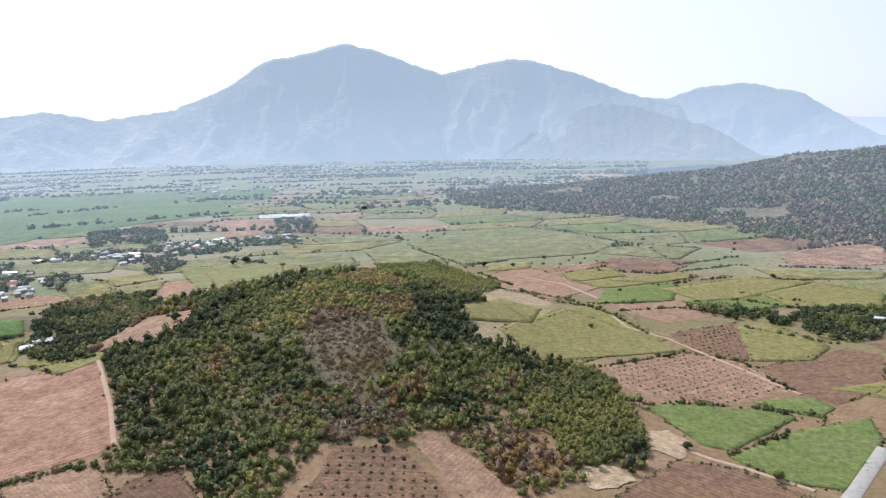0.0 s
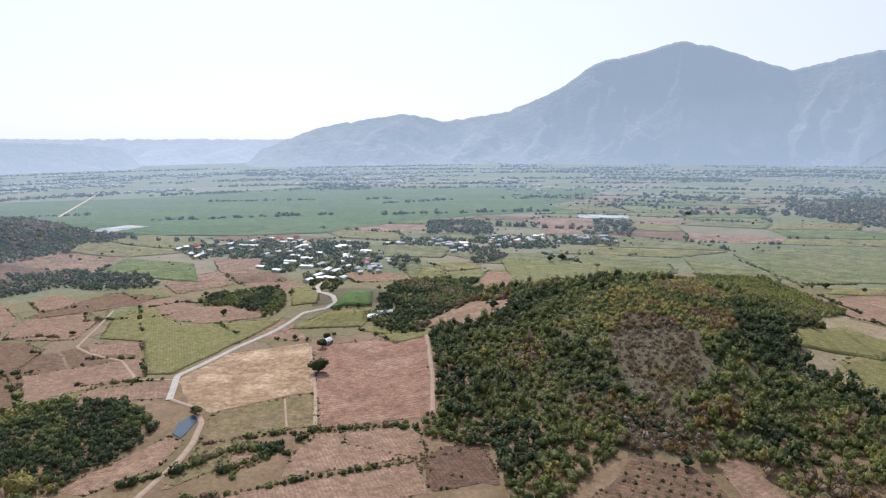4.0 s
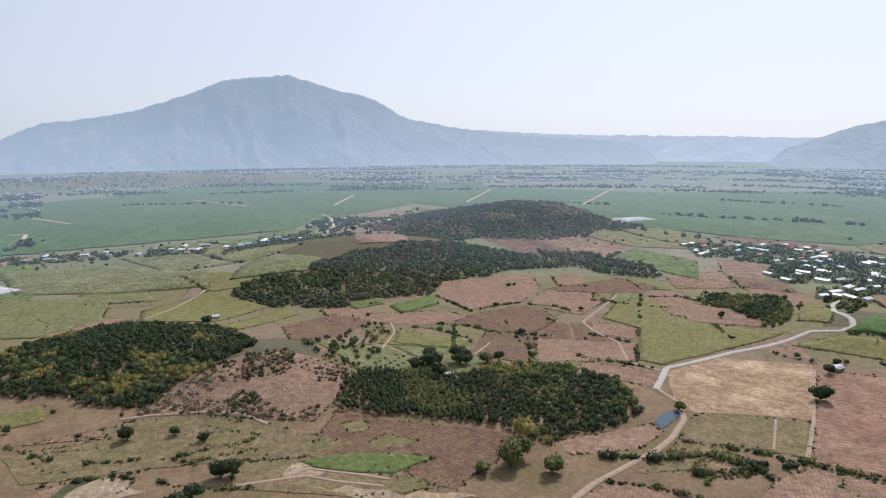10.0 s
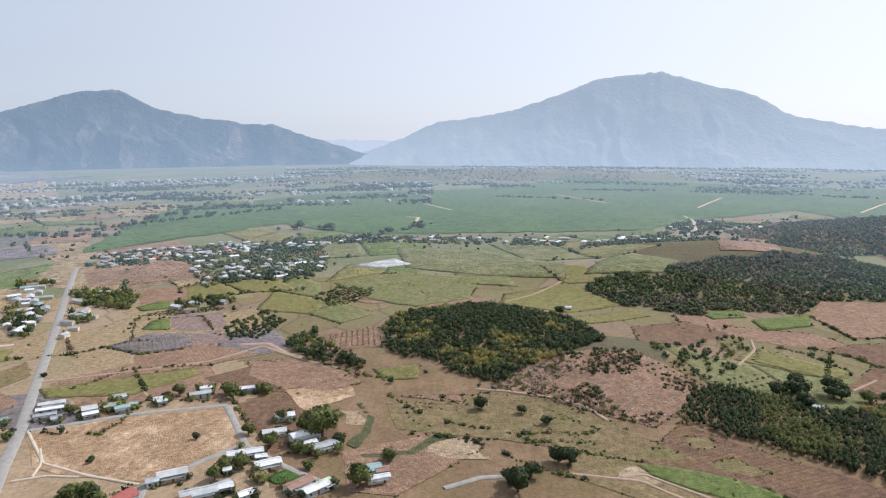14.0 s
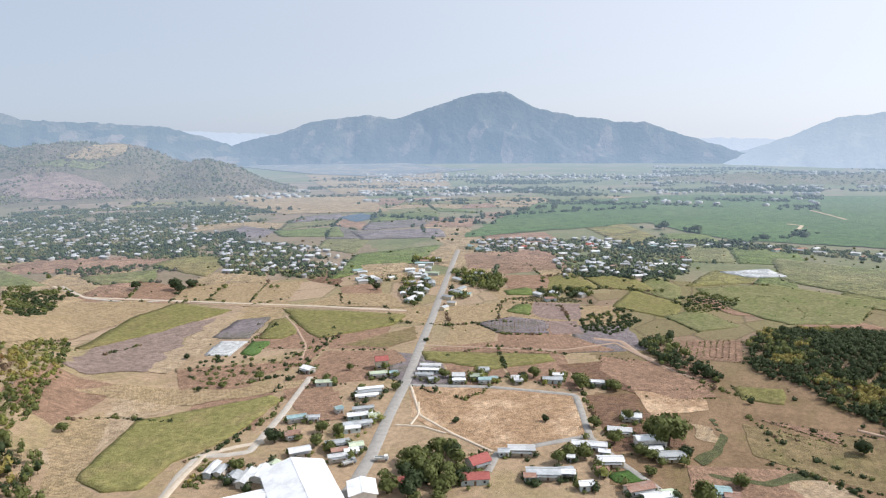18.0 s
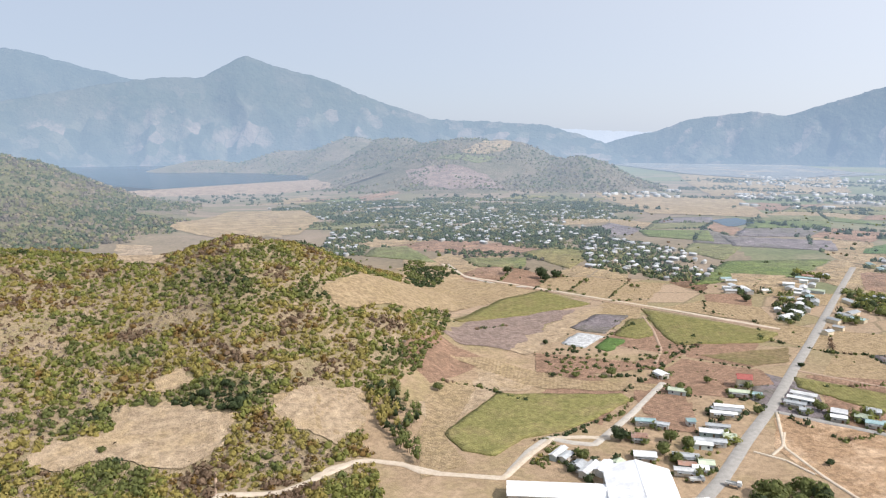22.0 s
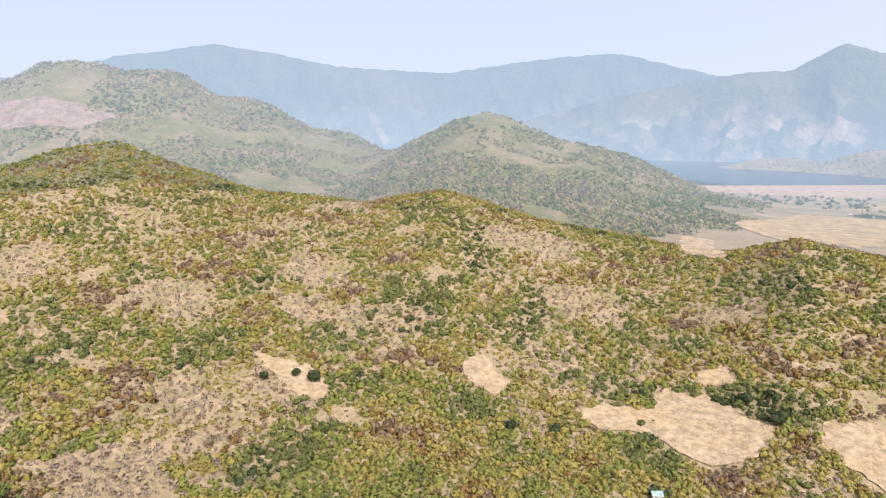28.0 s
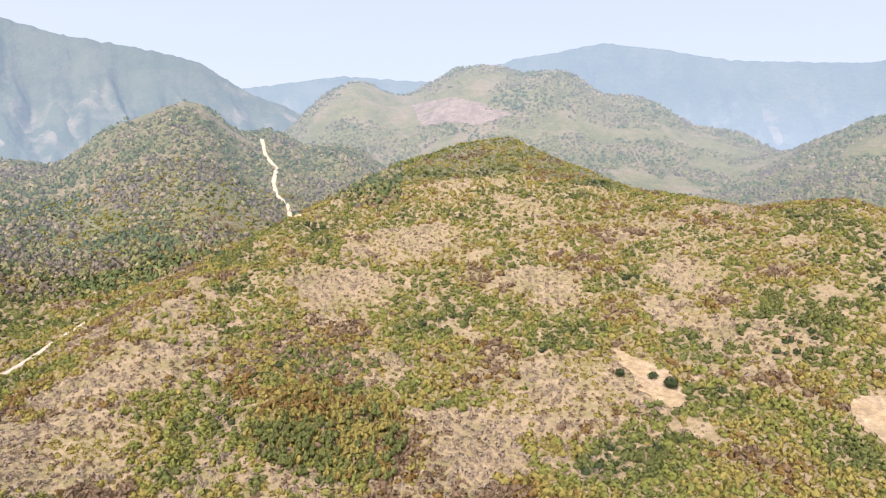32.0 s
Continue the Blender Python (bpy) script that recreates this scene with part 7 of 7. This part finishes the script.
# ---- single trees: place and crown radius ----
for x, y, r in [(-265, 319, 6.0), (-293, 358, 3.9), (-302, 375, 3.0), (-422, 392, 3.0), (-483, 301, 2.7), (-586, 284, 2.7), (-587, 290, 2.1), (-523, 241, 2.1), (-388, 136, 6.3), (-376, 136, 5.4), (-389, 155, 5.4), (-409, 141, 5.1), (-390, 126, 4.5), (-387, 181, 3.9), (-442, 225, 3.3), (-532, 131, 2.1), (-261, 721, 3.8), (-251, 735, 4.5), (-269, -12, 6.3), (-282, -7, 4.8), (-276, -15, 4.5), (-297, 5, 5.1), (-296, 10, 4.5), (-351, -36, 4.2)]:
    put_tree("dark", x, y, r)
for x, y, r in [(-335, -1, 3.0), (-346, -14, 3.0), (-534, 7, 4.5), (-389, 159, 5.1), (-396, 157, 6.0), (-398, 136, 5.4), (-394, 129, 3.9), (-403, -317, 1.8), (-300, -100, 3.6), (-295, -171, 2.1), (-265, -207, 1.8), (-267, -208, 1.7), (-193, -263, 4.5), (-317, -638, 5.1), (-339, -605, 6.9), (-356, -603, 6.0), (-337, -592, 5.1)]:
    put_tree("dark", x, y, r)
for x, y, r in [(-458, -452, 4.5), (-235, -411, 2.4), (-207, -352, 1.8), (-340, -213, 3.6), (-362, -309, 2.1), (212, -285, 2.8), (201, -285, 3.0), (224, -274, 2.7), (-6, -359, 3.6), (-17, -364, 3.2), (-20, -342, 4.5), (200, -285, 3.9), (95, -293, 3.0), (76, -301, 3.0), (97, 299, 2.4), (74, 296, 4.5), (-185, 437, 4.5), (-206, 449, 3.6), (-207, 1290, 6.0), (10, 704, 3.6), (280, 643, 3.0), (83, 476, 1.8), (47, 405, 1.8), (-41, 288, 3.0)]:
    put_tree("dark", x, y, r)
for x, y, r in [(-387, 172, 4.5), (-249, 143, 5.4), (-261, 128, 6.9), (-267, 136, 6.0), (-260, 114, 3.9), (-283, 239, 3.3), (-308, -111, 9.6), (-311, -120, 6.0), (-263, -79, 5.7), (-353, -183, 5.1), (-359, -165, 3.9), (-323, -138, 3.6), (-304, -148, 3.6), (-294, -132, 3.9), (-290, -117, 3.9), (-288, -111, 3.6), (-271, -136, 4.5), (-267, -142, 3.9), (-259, -143, 3.6), (-275, -106, 3.0), (-288, -72, 3.9), (-241, -340, 3.6), (-165, -253, 3.6), (-347, -177, 4.5)]:
    put_tree("green", x, y, r)
for x, y, r in [(-314, -253, 3.6), (-357, -161, 3.9), (-203, -244, 3.6), (-215, -253, 3.6), (-218, -244, 3.3), (-203, -234, 3.6), (-268, -279, 2.4), (-280, -263, 3.0), (-287, -309, 2.4), (-347, -210, 3.9), (-220, -347, 2.7), (40, -326, 2.1), (-131, -351, 3.0), (127, 273, 2.7), (-36, 293, 3.0)]:
    put_tree("green", x, y, r)
for x, y, r in [(-286, 148, 6.6)]:
    put_tree("yellow", x, y, r)

for protos in tree_kinds.values():
    for top in protos:
        if not top["used"]:
            for ob in (*top.children_recursive, top):
                bpy.data.objects.remove(ob)

for k, (area, count) in enumerate(VILLAGES):
    p = spread(area, 6.2, 200 + k)
    near_by = np.hypot(*area.mean(0)) < FAR_START
    near = np.ones(len(p), bool)
    for hx, hy, big in HOUSES:
        near &= (p[:, 0] - hx) ** 2 + (p[:, 1] - hy) ** 2 > (big * 0.42) ** 2
    p = p[near & ~blocked(p[:, 0], p[:, 1]) & (fractal(p[:, 0], p[:, 1], 60, 3, 60 + k) > 0.40)]
    grow("village_trees", "dark green garden trees among village houses", p, {"dark": 5, "green": 5, "fresh": 1}, (1.8, 4.2), 210 + k, "trees", {"broad": 1} if near_by else {"clump": 1}, None if near_by else [foliage_far[k] for k in ("trees", "green", "scrub", "green")])
yard = np.array([(hx + dx, hy + dy) for n, (hx, hy, big) in enumerate(HOUSES[:88]) for dx, dy in
                 ((big * 0.6 * math.cos(n * 2.4 + q * 1.37), big * 0.6 * math.sin(n * 2.4 + q * 1.37)) for q in range(5))])
clear_ = ~blocked(yard[:, 0], yard[:, 1], ("bare", "cane", "brown", "tan", "olive", "stripe"), 1.0)
for hx, hy, big in HOUSES[:88]:
    clear_ &= (yard[:, 0] - hx) ** 2 + (yard[:, 1] - hy) ** 2 > (big * 0.45) ** 2
grow("garden_shrubs", "green garden shrubs and small trees round the houses", yard[clear_], {"dark": 3, "green": 5, "fresh": 1}, (1.0, 2.8), 230, "shrubs", {"broad": 2, "bush": 1})

# ---- settlements and tree lines far out on the plain ----
def far_places(az0, az1, r0, r1, count, seed, size, least):
    rng = np.random.default_rng(seed)
    r0, r1, size = r0 * U, r1 * U, size * U
    a = np.radians(az0 + (az1 - az0) * rng.random(count))
    r = np.sqrt(r0 ** 2 + (r1 ** 2 - r0 ** 2) * rng.random(count))
    p = np.stack([-np.sin(a) * r, np.cos(a) * r], -1)
    return p[(fractal(a * 1.6 * r0, r * 3.2, size * 1.3, 4, seed) > least) & (wild(p[:, 0], p[:, 1]) < 0.4)]


def far_roofs(places, seed, name, label):
    """Small pitched houses in one mesh."""
    rng = np.random.default_rng(seed)
    n = len(places)
    v = np.array([(-1, -1, 0), (1, -1, 0), (1, 1, 0), (-1, 1, 0), (-1, -1, 1), (1, -1, 1), (1, 1, 1), (-1, 1, 1), (-1, 0, 1.45), (1, 0, 1.45)], float)
    f = np.array([(0, 1, 5), (0, 5, 4), (1, 2, 6), (1, 6, 5), (2, 3, 7), (2, 7, 6), (3, 0, 4), (3, 4, 7), (4, 5, 9), (4, 9, 8), (6, 7, 8), (6, 8, 9), (5, 6, 9), (7, 4, 8)])
    mat = np.array([1] * 8 + [0] * 4 + [1] * 2)
    a = rng.random(n) * np.pi
    k = 5 + 6 * rng.random(n) ** 2
    w = 4 + 2 * rng.random(n)
    c, s = np.cos(a)[:, None], np.sin(a)[:, None]
    px, py = v[:, 0][None] * k[:, None], v[:, 1][None] * w[:, None]
    out = np.stack([places[:, :1] + px * c - py * s, places[:, 1:] + px * s + py * c, land(places[:, 0], places[:, 1])[:, None] + v[:, 2][None] * 5.0], -1)
    me = sheet(name, out.reshape(-1, 3), (f[None] + (np.arange(n) * len(v))[:, None, None]).reshape(-1, 3), [foliage_far["roofs"], foliage_far["walls"]], np.tile(mat, n), False)
    return tagged(new(name, me), label, "houses", kind="stuff")


towns = np.concatenate([far_places(22, 66, 1650, 2650, 4600, 81, 200, 0.575), far_places(66, 112, 1750, 2650, 2800, 81, 200, 0.575), far_places(100, 136, 1100, 2200, 1100, 73, 220, 0.55),
                        far_places(-8, 24, 1150, 2500, 700, 74, 200, 0.53), far_places(140, 152, 1250, 1500, 130, 75, 90, 0.5)])
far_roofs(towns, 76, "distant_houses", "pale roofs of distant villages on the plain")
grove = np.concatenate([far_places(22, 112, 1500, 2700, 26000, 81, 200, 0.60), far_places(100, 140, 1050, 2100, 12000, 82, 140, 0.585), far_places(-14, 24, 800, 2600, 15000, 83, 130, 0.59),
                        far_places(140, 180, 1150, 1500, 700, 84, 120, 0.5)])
grow("distant_trees", "tree belts round distant villages, bluish from painted haze", grove, {"dark": 1}, (3.0, 6.5), 85, "trees", {"clump": 1}, [foliage_far["trees"]])


def belt(az0, r0, az1, r1, seed, gap=10.0, size=(3.5, 7.0)):
    """A line of trees between two points of the plain."""
    a, b = np.array(polar(az0, r0 * U)), np.array(polar(az1, r1 * U))
    n = int(np.hypot(*(b - a)) / gap)
    rng = np.random.default_rng(seed)
    t = np.arange(n) / max(n, 1)
    p = a + (b - a) * t[:, None] + rng.normal(size=(n, 2)) * 6
    p = p[fractal(p[:, 0], p[:, 1], 60, 2, seed) > 0.3]
    return grow("tree_belt", "dark line of trees across the plain", p, {"dark": 4, "green": 1}, size, seed, "trees", {"clump": 1}, None if max(r0, r1) * U < FAR_START else [foliage_far["trees"]])


for k, row in enumerate([(20, 900, 34, 860), (28, 1120, 34, 1050), (38, 880, 52, 900), (33, 1160, 48, 1240), (56, 1060, 62, 1120), (86, 1180, 95, 1260), (100, 760, 108, 640),
                         (125, 760, 137, 900), (128, 820, 112, 1020), (10, 1080, 22, 1180), (0, 930, 12, 980), (140, 1000, 152, 1080), (45, 660, 54, 700), (14, 700, 26, 740), (72, 640, 80, 600)]):
    belt(*row, 300 + k)
# bushy clumps at the edge of the rice plain
lone = np.array([(-1038, -404), (-1036, -344), (-1638, -654), (-1257, -723), (-1234, -739), (-1158, -734), (-1245, -660)], float)
lone = np.concatenate([lone + np.random.default_rng(k).normal(size=lone.shape) * 9 for k in range(5)])
grow("tree_belt", "dark clumps of trees at the edge of the rice plain", lone, {"dark": 1}, (3.0, 6.5), 94, "trees", {"leafy": 1}, [foliage_far["trees"], foliage_far["green"]])
# small bushes and trees dotted over the near valley floor
dots = np.concatenate([far_places(-36, 60, 300, 1100, 2000, 91, 60, 0.5), far_places(60, 168, 220, 1100, 2600, 92, 60, 0.5)])
dots = dots[~blocked(dots[:, 0], dots[:, 1], None, 1.0)]
grow("bushes", "dark bushes dotted over the valley floor", dots, {"dark": 4, "green": 3, "dry": 1}, (0.7, 2.6), 93, "bushes", {"bush": 2, "broad": 1})

# ---- parcels that fill the valley floor, with weedy and bushy edges ----
def taken(x, y):
    """Points inside a field, a wood or a village, or on a hill."""
    bad = blocked(x, y) | (wild(x, y) > 0.2)
    for poly in WOODS + [area for area, _ in VILLAGES]:
        bad |= inside(x, y, poly)
    return bad


def parcels(az0, az1, r0, r1, wide, deep, angle, mix_, seed, edges):
    """Plots between bent rows of corners; adds the plots' edges to edges."""
    rng = np.random.default_rng(seed)
    c, s = math.cos(radians(angle)), math.sin(radians(angle))
    nx, ny = int(r1 / wide) + 2, int(r1 / deep) + 2
    i, j = np.meshgrid(np.arange(-nx, nx + 1), np.arange(-ny, ny + 1), indexing="ij")
    px = i * wide + (j % 2) * wide * 0.35 + (rng.random(i.shape) - 0.5) * wide * 0.45
    py = j * deep + (rng.random(i.shape) - 0.5) * deep * 0.4
    bx, by = px * c - py * s, px * s + py * c
    bx, by = bx + 70 * (fractal(bx, by, 260, 2, seed) - 0.5), by + 70 * (fractal(bx, by, 260, 2, seed + 1) - 0.5)
    quads = np.stack([np.stack([q[:-1, :-1], q[1:, :-1], q[1:, 1:], q[:-1, 1:]], -1) for q in (bx, by)], -1).reshape(-1, 4, 2)
    mid = quads.mean(1)
    r, az = np.hypot(*mid.T), np.degrees(np.arctan2(-mid[:, 0], mid[:, 1]))
    quads = quads[(r > r0) & (r < r1) & (np.mod(az - az0, 360) < az1 - az0)]
    mid = quads.mean(1)
    quads = quads[~taken(mid[:, 0], mid[:, 1])]
    names, share = list(mix_), np.array(list(mix_.values()), float)
    mid = quads.mean(1)
    kind_ = np.searchsorted(np.cumsum(share / share.sum()), np.argsort(np.argsort(0.4 * fractal(mid[:, 0], mid[:, 1], 300, 2, seed) + 0.6 * rng.random(len(mid)))) / max(len(mid), 1), side="right")
    for q, k in zip(quads, kind_):
        if rng.random() < 0.12:
            continue
        inner = q.mean(0) + (q - q.mean(0)) * (1 - 2.2 / min(wide, deep))
        field(names[min(k, len(names) - 1)], [tuple(p) for p in inner], 0.05)
        for a, b in ((0, 1), (1, 2)):
            if rng.random() < 0.62:
                edges.append((q[a], q[b]))


def edge_growth(label, edges, gap, sizes, seed, least, shapes=None, far=False):
    """Bushes and weeds along many field edges, broken by gaps."""
    rng = np.random.default_rng(seed)
    p = np.concatenate([a + (b - a) * np.linspace(0, 1, max(int(math.dist(a, b) / gap), 2))[:, None] for a, b in edges])
    p = p + rng.normal(size=p.shape) * 0.6
    p = p[fractal(p[:, 0], p[:, 1], 30, 3, seed) + 0.25 * (rng.random(len(p)) - 0.5) > least]
    for poly in WOODS:
        p = p[~inside(p[:, 0], p[:, 1], poly)]
    return grow("hedge", label, p, {"dark": 4, "green": 3, "dry": 1.5}, sizes, seed, "hedge", shapes or {"bush": 1}, [foliage_far["trees"], foliage_far["green"]] if far else None)


old_edges, dry_edges = [], []
for kind, poly in list(FIELDS):
    if kind in ("tan", "stubble", "brown", "dark_brown", "olive", "green", "stripe", "pale_olive", "grey_rows", "dry_olive") and np.hypot(*poly.mean(0)) < 900 and wild(*poly.mean(0)) < 0.5:
        (old_edges if poly.mean(0)[1] > -poly.mean(0)[0] * -0.4 else dry_edges).extend((poly[k], poly[(k + 1) % len(poly)]) for k in range(len(poly)))
edge_growth("thin weedy growth along the field edges", old_edges, 1.6, (0.35, 1.05), 401, 0.50, {"weed": 1})
edge_growth("sparse weeds along the dry field edges", dry_edges, 1.8, (0.3, 0.8), 409, 0.60, {"weed": 1})
near_edges, far_edges = [], []
parcels(-48, 26, 400, 760, 74, 46, 20, {"olive": 4, "pale_olive": 4, "tan": 2, "brown": 2, "green": 1.5}, 402, near_edges)
parcels(26, 64, 380, 760, 66, 42, -25, {"tan": 3, "brown": 2, "olive": 2, "pale_olive": 2}, 403, near_edges)
parcels(64, 112, 420, 760, 70, 46, 15, {"pale_olive": 4, "olive": 3, "green": 1.5, "tan": 2}, 404, near_edges)
parcels(112, 160, 330, 760, 66, 44, 35, {"pale_tan": 5, "tan": 3, "olive": 0.7, "grey_rows": 0.5, "brown": 0.8}, 405, near_edges)
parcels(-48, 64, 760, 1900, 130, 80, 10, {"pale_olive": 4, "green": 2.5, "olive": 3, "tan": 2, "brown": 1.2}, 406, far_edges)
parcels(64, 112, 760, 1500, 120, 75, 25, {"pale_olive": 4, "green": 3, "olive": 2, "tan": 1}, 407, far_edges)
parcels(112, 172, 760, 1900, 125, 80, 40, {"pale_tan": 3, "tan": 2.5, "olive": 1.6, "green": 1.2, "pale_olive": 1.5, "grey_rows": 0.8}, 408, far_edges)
edge_growth("bushes and small trees along the parcel edges", near_edges, 3.2, (0.7, 2.2), 411, 0.47, {"weed": 3, "broad": 1})
edge_growth("lines of dark trees between far parcels", far_edges, 7.0, (1.6, 4.2), 412, 0.52, {"clump": 1}, True)
